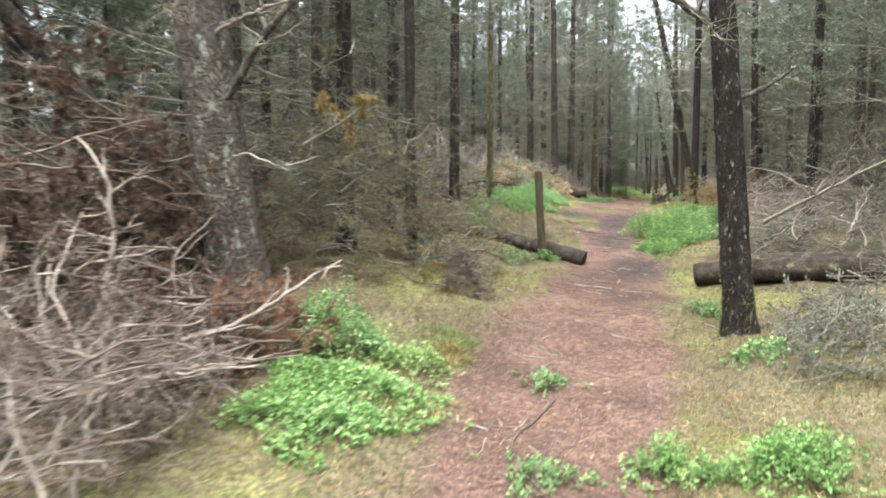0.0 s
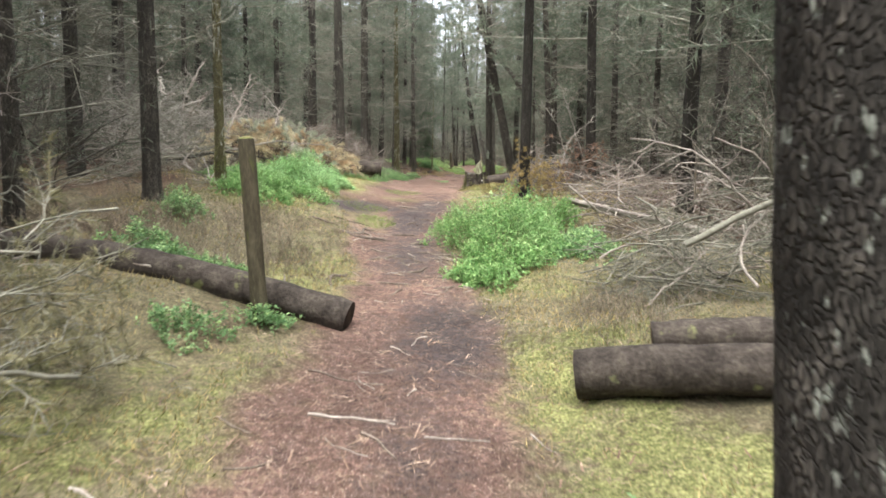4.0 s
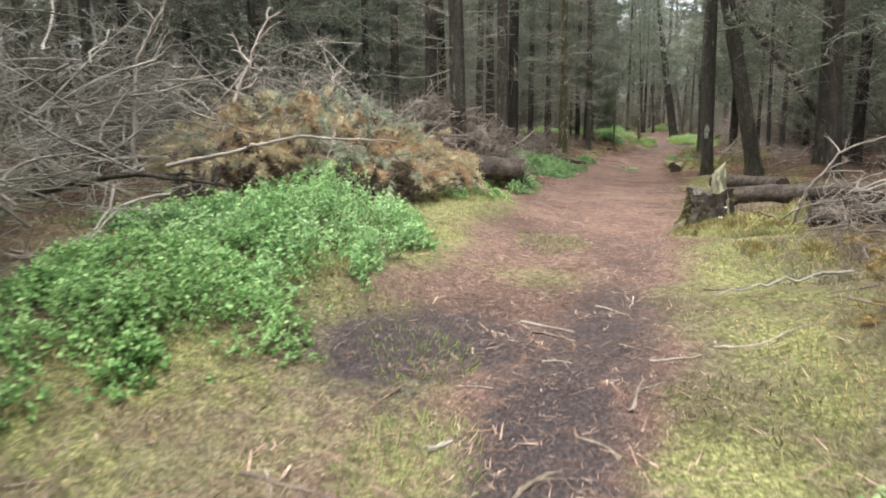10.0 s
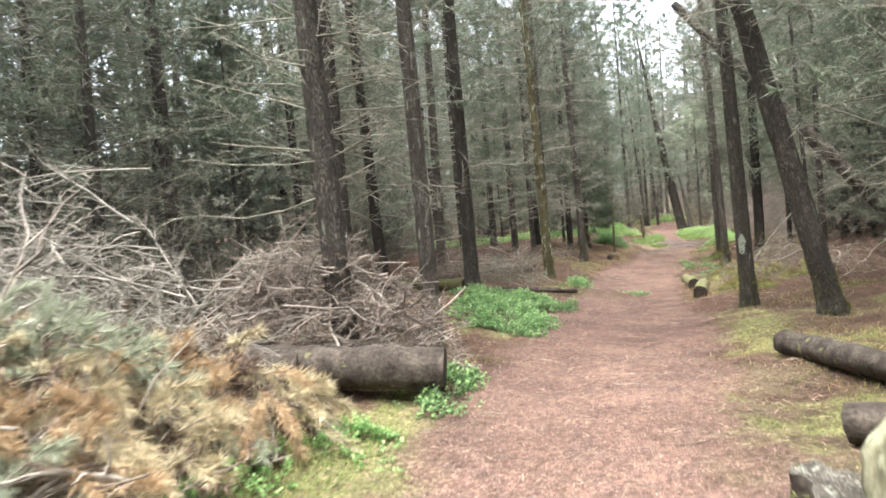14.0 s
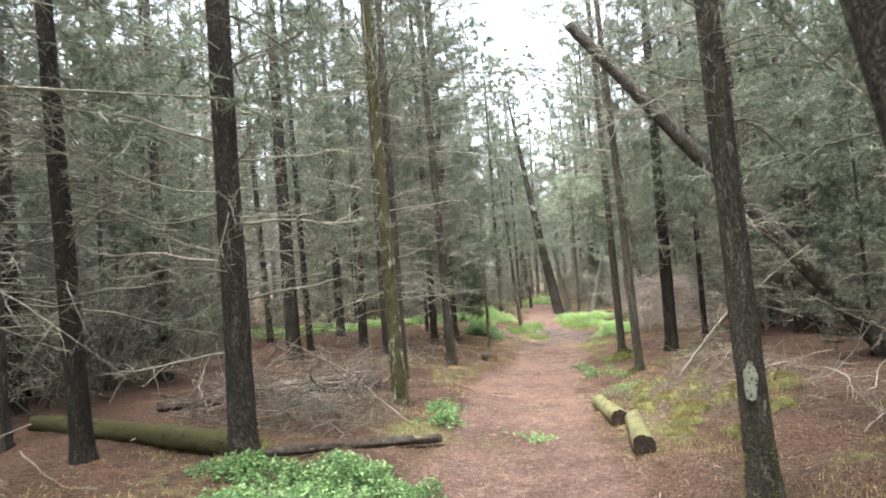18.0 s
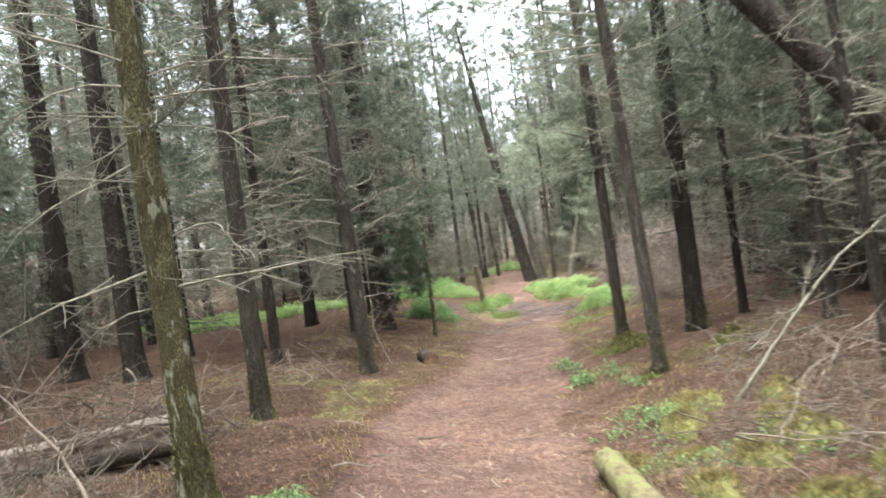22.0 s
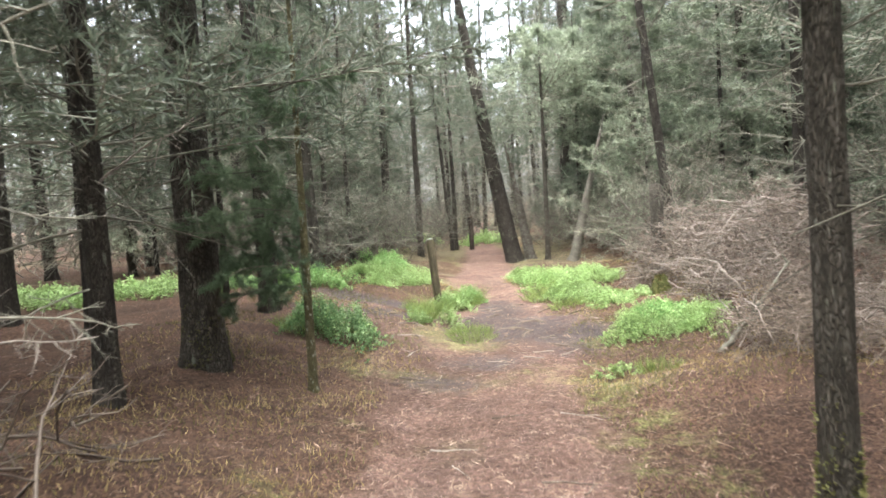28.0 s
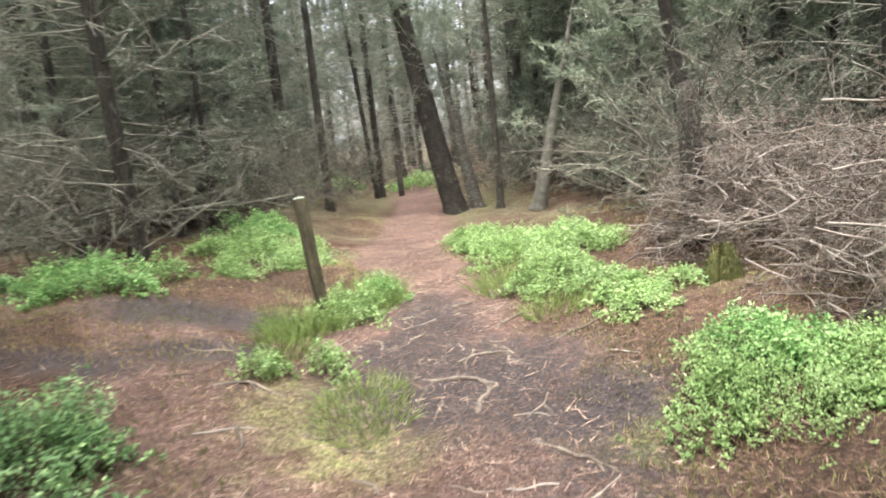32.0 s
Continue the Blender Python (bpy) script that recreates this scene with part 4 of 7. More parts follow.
# ---- the wood behind: rows of planted pines on both sides ----
def plant_wood():
    g = np.random.default_rng(17)
    proto = {}
    count = 0
    ys = np.arange(-9, 74, 2.35)
    spots = []
    for y in ys:
        for x in np.arange(-25, 25.1, 2.25):
            px, py = x + g.normal(0, 0.5), y + g.normal(0, 0.5)
            line = np.interp(py, TRAIL_Y, TRAIL_X)
            d = px - line
            if abs(d) < (2.9 if py < 44 else 2.2 if py < 57 else 0) + 0.2 * g.random():
                continue
            if -1.5 < py < 3.5 and abs(px) < 5:
                continue
            if 15.5 < py < 23 and -6.0 < px < 0 or 36.5 < py < 44 and 0 < px < 5.2 or 8 < py < 14 and 0 < px < 3.2:
                continue
            if -9.5 < px < -4.0 and 41.0 < py < 45.3:
                continue
            if min((px - a) ** 2 + (py - b) ** 2 for a, b in taken) < 1.5 ** 2:
                continue
            keep = 1.0 if abs(d) < 12 else 0.62
            if g.random() > keep * (0.9 if py < 50 else 0.8):
                continue
            spots.append((px, py))
    spots = [q for q in spots if not (q[0] < -9 and 17 < q[1] < 34 and patchy(q[0], q[1], 1.3, 61) > 0.60)]
    spots.sort(key=lambda s: abs(s[0] - np.interp(s[1], TRAIL_Y, TRAIL_X)))
    for rank, (px, py) in enumerate(spots[:300]):
        bark = "dark" if g.random() < 0.65 else "bark"
        ob = thing("pine_tree", pose(px, py, lift(px, py), g.normal(0, 1.2), g.normal(0, 1.2), g.uniform(0, 360)), "slender plantation pine with dead twigs below a grey-green crown", "tree", "plantation pines")
        dia, h = g.uniform(0.13, 0.25), g.uniform(11.5, 15)
        kind = TRUNKS[bark]
        part("trunk", kind[int(g.integers(len(kind)))], ob, "", Matrix.Diagonal((dia / 0.25, dia / 0.25, h / 13, 1)))
        s = h / 13.0
        part("twig_tangle", DEAD_FAR[int(g.integers(4))], ob, "", Matrix.Diagonal((s, s, s, 1)), "stuff")
        part("crown", (CROWNS_MID if rank < 110 else CROWNS_FAR)[int(g.integers(4))], ob, "", Matrix.Diagonal((s, s, s, 1)), "stuff")
    # young bushy pines between the trunks
    for i in range(64):
        py = float(g.choice([g.uniform(44, 58), g.uniform(26, 44), g.uniform(0, 20)], p=[0.45, 0.40, 0.15]))
        side = 1 if g.random() < 0.55 else -1
        inner = 3.0 if py > 44 else 5.0 if side > 0 else 6.8
        px = np.interp(py, TRAIL_Y, TRAIL_X) + side * (inner + g.uniform(0, 1) ** 1.4 * 6)
        s = g.uniform(0.75, 1.25)
        if -9.5 < px < -4.0 and 40.5 < py < 45.5:
            continue
        ob = thing("young_pine", pose(px, py, lift(px, py), 0, 0, g.uniform(0, 360)), "young bushy pine with grey-green needles between taller trunks", "young tree", "young pines")
        part("trunk", TRUNKS["dark"][i % 4], ob, "", Matrix.Diagonal((0.4 * s, 0.4 * s, 0.45 * s, 1)))
        part("crown", BUSHY[i % 3], ob, "", Matrix.Diagonal((s, s, s, 1)), "stuff")
    # dead thickets under the trees, where no one walks
    for i in range(150):
        py = g.uniform(-4, 60)
        side = g.choice([-1, 1])
        inner = 4.6 if py < 16 else (6.5 if side < 0 else 5.2) if py < 44 else 3.0
        px = np.interp(py, TRAIL_Y, TRAIL_X) + side * (inner + g.uniform(0, 1) ** 1.5 * 7)
        if py > 57:
            px = g.uniform(-6, 8)
        s = g.uniform(0.8, 1.25)
        if -9.5 < px < -4.0 and 40.5 < py < 45.5:
            continue
        ob = thing("dead_thicket", pose(px, py, lift(px, py), 0, 0, g.uniform(0, 360)), "head-high thicket of grey dead branches under the pines", "thicket", "dead thickets")
        part("twig_tangle", THICKETS[i % 4], ob, "", Matrix.Diagonal((s, s, s, 1)), "stuff")
        for k in range(3):
            part("branch", BRANCHES[int(g.integers(8))], ob, "", pose(g.uniform(-0.6, 0.6), g.uniform(-0.6, 0.6), g.uniform(0.1, 1.0), 0, -g.uniform(5, 60), g.uniform(0, 360)) @ Matrix.Diagonal((1.4, 1.4, 1.4, 1)))
    # dead brush that closes the back of the clearing
    for i, (px, py, s) in enumerate(((-2.6, 44.6, 0.8), (-3.6, 44.2, 0.9), (-2.9, 45.8, 0.9), (-1.9, 47.0, 0.85), (-1.2, 48.3, 0.8), (-3.9, 46.6, 1.0), (-2.4, 48.6, 0.9), (-0.7, 50.4, 0.8), (-1.6, 50.8, 0.9), (-5.0, 47.6, 1.0), (4.3, 45.4, 0.8), (4.9, 44.5, 0.9), (3.1, 48.9, 0.8), (4.0, 47.0, 0.95), (5.2, 45.8, 1.0), (2.9, 50.8, 0.85), (4.9, 48.8, 1.0), (2.6, 53.2, 0.9), (-0.4, 53.6, 0.7))):
        ob = thing("dead_thicket", pose(px, py, lift(px, py), 0, 0, 53 * i), "head-high thicket of grey dead branches under the pines", "thicket", "dead thickets")
        part("twig_tangle", THICKETS[i % 4], ob, "", Matrix.Diagonal((s, s, s, 1)), "stuff")
        for k in range(3):
            part("branch", BRANCHES[(i + 3 * k) % 8], ob, "", pose(0.3 * k - 0.3, 0.25 * (i % 3) - 0.25, 0.3 + 0.3 * k, 0, -50 + 17 * k, 97 * i + 140 * k) @ Matrix.Diagonal((1.5, 1.5, 1.5, 1)))
    # the far wood that closes the view, too far off to tell tree from tree
    far = [s for s in spots[300:]]
    for a in np.linspace(0, 2 * np.pi, 150, endpoint=False):
        for k in range(2):
            rr = g.uniform(0.95, 1.2) + 0.25 * k
            far.append((math.cos(a) * 34 * rr, 32 + math.sin(a) * 56 * rr))
    far = np.array([q for q in far if not (q[0] < -12 and 18 < q[1] < 40 and patchy(q[0], q[1], 1.1, 62) > 0.5)])
    n = len(far)
    base = np.stack([far[:, 0], far[:, 1], land(far[:, 0], far[:, 1])], 1)
    p, r = boughs(g, base, np.tile([0, 0, 1.0], (n, 1)), g.uniform(12, 15, n), g.uniform(0.10, 0.18, n), 5, 0.01, 0)
    new_trunks = mesh_of("far_trunks", *tubes(p, r, 6), BARK_DARK)
    ob = thing("far_wood", pose(0, 0, 0), "dense dark pine wood closing the view on all sides", "forest", kind="stuff")
    part("trunks", new_trunks, ob)
    q, s = twigs_on(g, p, r, 30, 0.13, 0.98, 3, 0.05, 0.15, -0.1, 0.13)
    part("twigs", mesh_of("far_twigs", *tubes(q, np.maximum(s, 0.008)), TWIG), ob)
    q2, s2 = twigs_on(g, p, r, 64, 0.17, 0.95, 3, 0.06, 0.15, 0.1, 0.13)
    v, f = needles_on(g, q2, 8, 0.58, 0.115, 0.9)
    part("crowns", mesh_of("far_crowns", v, f, NEEDLE), ob)


plant_wood()

# ---- bilberry bushes ----
def bilberry(x, y, rx, ry, h, leaf=None, turn=0.0, label="", dense=0.85, size=0.027):
    """A low mounded bush: leafy shoots over an uneven dome, on thin stems."""
    g = np.random.default_rng(int(abs(x) * 1000 + abs(y) * 37) + 3)
    area = math.pi * rx * ry
    n = int(area * (1000 if area > 0.25 else 700) * dense) + 14
    # shoots stand in tufts, with gaps between the tufts
    m = max(4, int(area * 42))
    ca, cr = g.uniform(0, 2 * np.pi, m), np.sqrt(g.random(m)) * 0.96
    pick = g.integers(0, m, n)
    du, dw = g.normal(0, 0.075, n), g.normal(0, 0.075, n)
    u, w = (cr * np.cos(ca))[pick] + du / rx, (cr * np.sin(ca))[pick] + dw / ry
    a = np.arctan2(w, u)
    edge = 1 + 0.18 * np.sin(3 * a + g.uniform(0, 6)) + 0.14 * np.sin(5 * a + g.uniform(0, 6))
    rad = np.minimum(np.hypot(u, w), 1.05)
    u, w = u * edge, w * edge
    ct, st = math.cos(radians(turn)), math.sin(radians(turn))
    lx, ly = u * rx * ct - w * ry * st, u * rx * st + w * ry * ct
    z0 = lift(x, y)
    foot = land(x + lx, y + ly) - z0
    tuft = g.uniform(0.70, 1.08, m)[pick] * (1 - 0.45 * np.clip((du ** 2 + dw ** 2) / 0.12 ** 2, 0, 1))
    dome = np.clip(1 - rad ** 2.2, 0, 1) ** 0.7 * (0.88 + 0.6 * patchy(lx + x, ly + y, 0.34, 31)) * tuft * h + 0.05
    tip = foot + dome * np.where(g.random(n) < 0.78, g.uniform(0.86, 1.12, n), g.uniform(0.35, 0.86, n))
    out = np.stack([lx / max(rx, 0.1), ly / max(ry, 0.1), np.zeros(n)], 1) * rad[:, None]
    way = unit(out * 0.7 + np.array([0, 0, 1.0]) + g.normal(0, 0.38, (n, 3)))
    shoot = np.clip(dome * 0.7, 0.06, 0.16) * g.uniform(0.7, 1.2, n)
    top = np.stack([lx, ly, tip], 1)
    base = top - way * shoot[:, None]
    base[:, 2] = np.maximum(base[:, 2], foot - 0.01)
    p, r = boughs(g, base, top - base, np.linalg.norm(top - base, axis=1), np.full(n, 0.0016), 3, 0.08, 0)
    ob = thing("bilberry_bush", pose(x, y, z0), label or "low bright green bilberry bush on the forest floor", "bush", "bilberry bushes")
    lower = np.stack([base, base * np.array([0.86, 0.86, 0]) + np.stack([np.zeros(n), np.zeros(n), np.minimum(foot, base[:, 2]) - 0.02], 1)], 1)
    part("stem_tangle", mesh_of("stem_tangle", *join([tubes(p[::2, ::2], r[::2, ::2]), tubes(lower[::3], np.full((len(lower[::3]), 2), 0.0018))]), STEM), ob, "thin brown-green stems", None, "stuff")
    per = 10
    t = np.linspace(0.05, 1.0, per)[None, :] + g.uniform(-0.05, 0.05, (n, per))
    at = base[:, None] * (1 - t[..., None]) + top[:, None] * t[..., None]
    side = unit(g.normal(0, 1, (n, per, 3)) * np.array([1, 1, 0.35]))
    lw = unit(side + way[:, None] * 0.30 + np.array([0, 0, 0.05]))
    v, f = leaves(g, at.reshape(-1, 3), lw.reshape(-1, 3), size * g.uniform(0.6, 1.3, n * per), 0.62)
    fresh = ((t > 0.72) & (g.random((n, 1)) < 0.55) & (g.random((n, per)) < 0.75)).ravel().astype(int)
    part("foliage", mesh_of("foliage", v, f, [leaf or LEAF, LEAF_TIP], np.concatenate([fresh, fresh]), smooth=False), ob, "", None, "stuff")
    return ob


# some bushes below wear the leaf colour darkened to stand for shade
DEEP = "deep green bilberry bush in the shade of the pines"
LIME = "yellow-green bilberry bush in the light of the clearing"
for args in (
    (0.58, 13.0, 0.80, 1.40, 0.50, LEAF, -10, "large mounded bright green bilberry bush beside the trail"), (0.35, 11.75, 0.50, 0.5, 0.22, LEAF, 0), (1.25, 12.3, 0.45, 0.7, 0.22, LEAF_SHADED, 0),
    (-2.38, 16.5, 0.72, 1.15, 0.35, LEAF_FRESH, 8, "bright green bilberry bush beside the trail"), (-2.66, 14.75, 0.70, 1.05, 0.19, LEAF, 10, "sprawling green bilberry bush round a mossy pine"), (-3.2, 16.3, 0.7, 0.7, 0.20, LEAF_SHADED), (-2.9, 12.5, 0.3, 0.3, 0.25, LEAF_SHADED),
    (-2.15, 4.55, 0.42, 0.5, 0.32, LEAF_SHADED), (-1.65, 3.55, 0.50, 0.75, 0.16, LEAF), (-1.5, 4.5, 0.25, 0.3, 0.10, LEAF_LIME), (0.20, 3.55, 0.20, 0.3, 0.18, LEAF), (0.72, 3.6, 0.32, 0.30, 0.24, LEAF), (0.9, 5.6, 0.2, 0.3, 0.10, LEAF_SHADED), (0.62, 7.5, 0.2, 0.25, 0.10, LEAF_SHADED),
    (-0.62, 4.75, 0.12, 0.16, 0.10, LEAF_SHADED, 0, "small bilberry seedling in the middle of the trail"), (-0.45, 3.3, 0.14, 0.2, 0.09, LEAF_SHADED, 0, "small bilberry seedling in the middle of the trail"),
    (-1.72, 9.35, 0.26, 0.22, 0.12, LEAF_SHADED), (-1.25, 9.62, 0.24, 0.16, 0.12, LEAF_SHADED), (-2.45, 10.65, 0.45, 0.3, 0.24, LEAF_SHADED), (-1.9, 10.6, 0.3, 0.3, 0.16, LEAF_SHADED),
    (-1.95, 19.9, 0.18, 0.4, 0.07, LEAF, 0, "", 0.5), (-1.75, 21.2, 0.22, 0.5, 0.16, LEAF_SHADED), (-2.2, 19.2, 0.2, 0.4, 0.08, LEAF, 0, "", 0.5),
    (-1.95, 24.9, 0.60, 1.0, 0.14, LEAF_SHADED, 8), (-1.85, 26.25, 0.42, 0.60, 0.15, LEAF_SHADED, 0), (-2.35, 26.0, 0.42, 0.38, 0.15, LEAF_SHADED, 0), (-1.2, 26.2, 0.15, 0.16, 0.11, LEAF_SHADED), (-1.3, 28.9, 0.22, 0.25, 0.10, LEAF_SHADED), (-1.45, 29.8, 0.25, 0.2, 0.08, LEAF_SHADED), (-0.35, 28.6, 0.10, 0.14, 0.07, LEAF_SHADED),
    (1.15, 31.4, 0.45, 0.5, 0.07, LEAF_SHADED, 0, "", 0.2, 0.02), (1.45, 30.2, 0.40, 0.5, 0.07, LEAF_SHADED, 0, "", 0.2, 0.02), (0.95, 30.5, 0.2, 0.3, 0.06, LEAF_SHADED, 0, "", 0.2, 0.02), (0.85, 33.3, 0.16, 0.16, 0.10, LEAF_SHADED), (1.15, 33.65, 0.17, 0.15, 0.11, LEAF_SHADED, 0, "", 0.7, 0.02), (0.75, 34.2, 0.14, 0.14, 0.08, LEAF_SHADED), (1.25, 32.9, 0.2, 0.2, 0.06, LEAF_SHADED, 0, "", 0.3, 0.02),
    (-1.03, 39.7, 0.52, 0.62, 0.36, LEAF_SHADED, -8, DEEP), (-1.95, 43.0, 0.7, 0.5, 0.26, LEAF, 0), (-3.2, 43.3, 0.6, 0.5, 0.18, LEAF_SHADED, 0), (-0.85, 44.7, 0.78, 0.8, 0.29, LEAF_LIME, -30, LIME), (-1.2, 46.2, 0.6, 0.5, 0.3, LEAF, 0),
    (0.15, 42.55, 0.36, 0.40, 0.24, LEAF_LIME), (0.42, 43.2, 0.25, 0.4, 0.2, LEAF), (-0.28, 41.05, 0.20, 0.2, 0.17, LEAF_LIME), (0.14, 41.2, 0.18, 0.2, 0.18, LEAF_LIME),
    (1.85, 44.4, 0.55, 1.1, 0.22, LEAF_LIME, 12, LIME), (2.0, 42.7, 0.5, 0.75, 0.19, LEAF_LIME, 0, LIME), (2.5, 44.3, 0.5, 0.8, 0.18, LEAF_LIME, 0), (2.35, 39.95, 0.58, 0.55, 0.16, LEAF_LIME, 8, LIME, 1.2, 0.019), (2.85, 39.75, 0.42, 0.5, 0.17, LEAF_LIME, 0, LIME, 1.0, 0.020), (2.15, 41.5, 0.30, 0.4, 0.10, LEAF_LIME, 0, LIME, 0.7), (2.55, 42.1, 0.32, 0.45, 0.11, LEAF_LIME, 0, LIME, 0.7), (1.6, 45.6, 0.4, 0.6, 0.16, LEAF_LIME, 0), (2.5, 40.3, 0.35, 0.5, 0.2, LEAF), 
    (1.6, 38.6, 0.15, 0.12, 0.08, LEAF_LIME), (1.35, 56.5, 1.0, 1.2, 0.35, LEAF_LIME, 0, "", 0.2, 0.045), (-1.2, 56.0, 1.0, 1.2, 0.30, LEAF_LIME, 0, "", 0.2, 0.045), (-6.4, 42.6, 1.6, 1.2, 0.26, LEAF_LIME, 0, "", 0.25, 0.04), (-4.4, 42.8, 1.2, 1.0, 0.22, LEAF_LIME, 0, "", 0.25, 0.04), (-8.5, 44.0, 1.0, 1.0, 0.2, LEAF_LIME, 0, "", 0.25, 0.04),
):
    bilberry(*args)

# ---- logs, stump and posts ----
def log(a, b, r, bark, ends=None, label="", up=0.0, seed=1, category="log", stubs=3):
    """A felled trunk that lies on the ground from a to b."""
    g = np.random.default_rng(seed)
    za, zb = lift(*a) + r * 0.85 + up, lift(*b) + r * 0.85 + (up if up < 0.2 else up * 0.6)
    va, vb = np.array([a[0], a[1], za]), np.array([b[0], b[1], zb])
    span = np.linalg.norm(vb - va)
    k = max(8, int(span / 0.09))
    t = np.linspace(0, 1, k)[:, None]
    line = ((vb - va) * t)[None]
    if up < 0.1:
        ground = land(va[0] + line[0, :, 0], va[1] + line[0, :, 1], False) + r * 0.82 + up - va[2]
        line[0, :, 2] = np.polyval(np.polyfit(t[:, 0], ground, 2), t[:, 0])
    v, f = tubes(line, r * np.linspace(1.0, 0.86, k)[None] * g.uniform(0.97, 1.03, (1, k)), 20)
    v = v + unit(v - np.repeat(line[0], 20, 0)) * g.normal(0, 0.006, (len(v), 1))
    ob = thing("fallen_log", pose(*va), label, category, "logs beside the trail")
    part("bark", mesh_of("bark", v, f, bark), ob, "rough bark")
    d = (vb - va) / span
    for c, s, rr in ((line[0, 0], -1, r), (line[0, -1], 1, r * 0.86)):
        ringv = [v[i] for i in (range(20) if s < 0 else range(len(v) - 20, len(v)))]
        bm = bmesh.new()
        rim = [bm.verts.new(Vector(q * 1.0 + d * s * 0.002)) for q in ringv]
        inner = [bm.verts.new(Vector((q - c) * 0.55 + c + d * s * 0.006)) for q in ringv]
        mid = bm.verts.new(Vector(c + d * s * 0.003))
        for i in range(20):
            bm.faces.new((rim[i], rim[(i + 1) % 20], inner[(i + 1) % 20], inner[i]))
            bm.faces.new((inner[i], inner[(i + 1) % 20], mid))
        bmesh.ops.recalc_face_normals(bm, faces=bm.faces)
        me = bpy.data.meshes.new("cut_end")
        bm.to_mesh(me)
        bm.free()
        me.materials.append(ends or CUT)
        part("cut_end", me, ob, "sawn end grain")
    for i in range(stubs):
        w = g.uniform(0.15, 0.9)
        way = unit(np.cross(d, unit(g.normal(0, 1, 3))) + d * 0.4)
        p, q = boughs(g, (line[0, int(w * (k - 1))] + way * r * 0.8)[None], way[None], np.array([g.uniform(0.06, 0.22)]), np.array([0.012]), 4, 0.1, 0)
        part("branch_stub", mesh_of("branch_stub", *tubes(p, q, 6), PALE), ob)
    return ob


log((-0.80, 10.02), (-3.9, 10.45), 0.125, LOG_BARK, CUT_DARK, "long dark fallen pine log lying across the verge", 0, 1, stubs=5)
log((0.62, 8.92), (3.2, 8.2), 0.14, LOG_BARK, CUT, "dark cut pine log lying beside the trail", 0, 2)
log((1.15, 9.35), (3.9, 8.7), 0.115, LOG_BARK, CUT, "weathered cut pine log lying behind another", 0, 3)
log((-1.66, 21.0), (-4.9, 20.4), 0.15, LOG_BARK, CUT_DARK, "dark log sticking out of a brushwood pile", 0.12, 4)
log((-2.6, 20.6), (-5.2, 19.4), 0.12, LOG_BARK, CUT, "grey log under a brushwood pile", 0.05, 5)
log((0.72, 20.35), (2.7, 19.2), 0.108, LOG_BARK, CUT_DARK, "dark pine log lying behind a mossy stump", 0, 6)
log((0.86, 22.75), (1.35, 20.75), 0.105, LOG_BARK, CUT_DARK, "short dark pine log lying in brown needles", 0, 7)
log((1.15, 18.55), (2.6, 18.2), 0.09, LOG_BARK, CUT, "cut pine log half sunk in the needles", 0, 8)
log((0.61, 29.05), (0.56, 30.45), 0.105, LOG_MOSSY, CUT_DARK, "short moss-covered log with a dark sawn end", 0, 9, stubs=0)
log((0.58, 27.6), (0.74, 29.0), 0.105, LOG_MOSSY, CUT_DARK, "short moss-covered log with a dark sawn end", 0, 10, stubs=0)
log((-1.32, 28.05), (-2.75, 26.6), 0.04, LOG_BARK, CUT, "thin straight pine pole lying beside the trail", 0, 11, "pole", 2)
log((-2.87, 26.75), (-5.9, 28.6), 0.11, LOG_DARK_MOSS, CUT_DARK, "long rotting log under green moss", 0, 12)
log((-0.86, 34.95), (-1.0, 35.32), 0.10, LOG_BARK, CUT, "short sawn log lying at the trail's edge", 0, 13, stubs=0)
log((-2.4, 31.0), (-5.0, 29.6), 0.07, LOG_BARK, CUT, "thin bare log lying among twigs", 0, 14)
log((-2.7, 31.9), (-4.6, 30.6), 0.05, PALE, CUT, "pale bare pole lying among twigs", 0.05, 15)
log((1.35, 13.75), (2.3, 11.6), 0.035, PALE, CUT, "pale barkless pole lying in brushwood", 0.28, 16, "pole", 2)


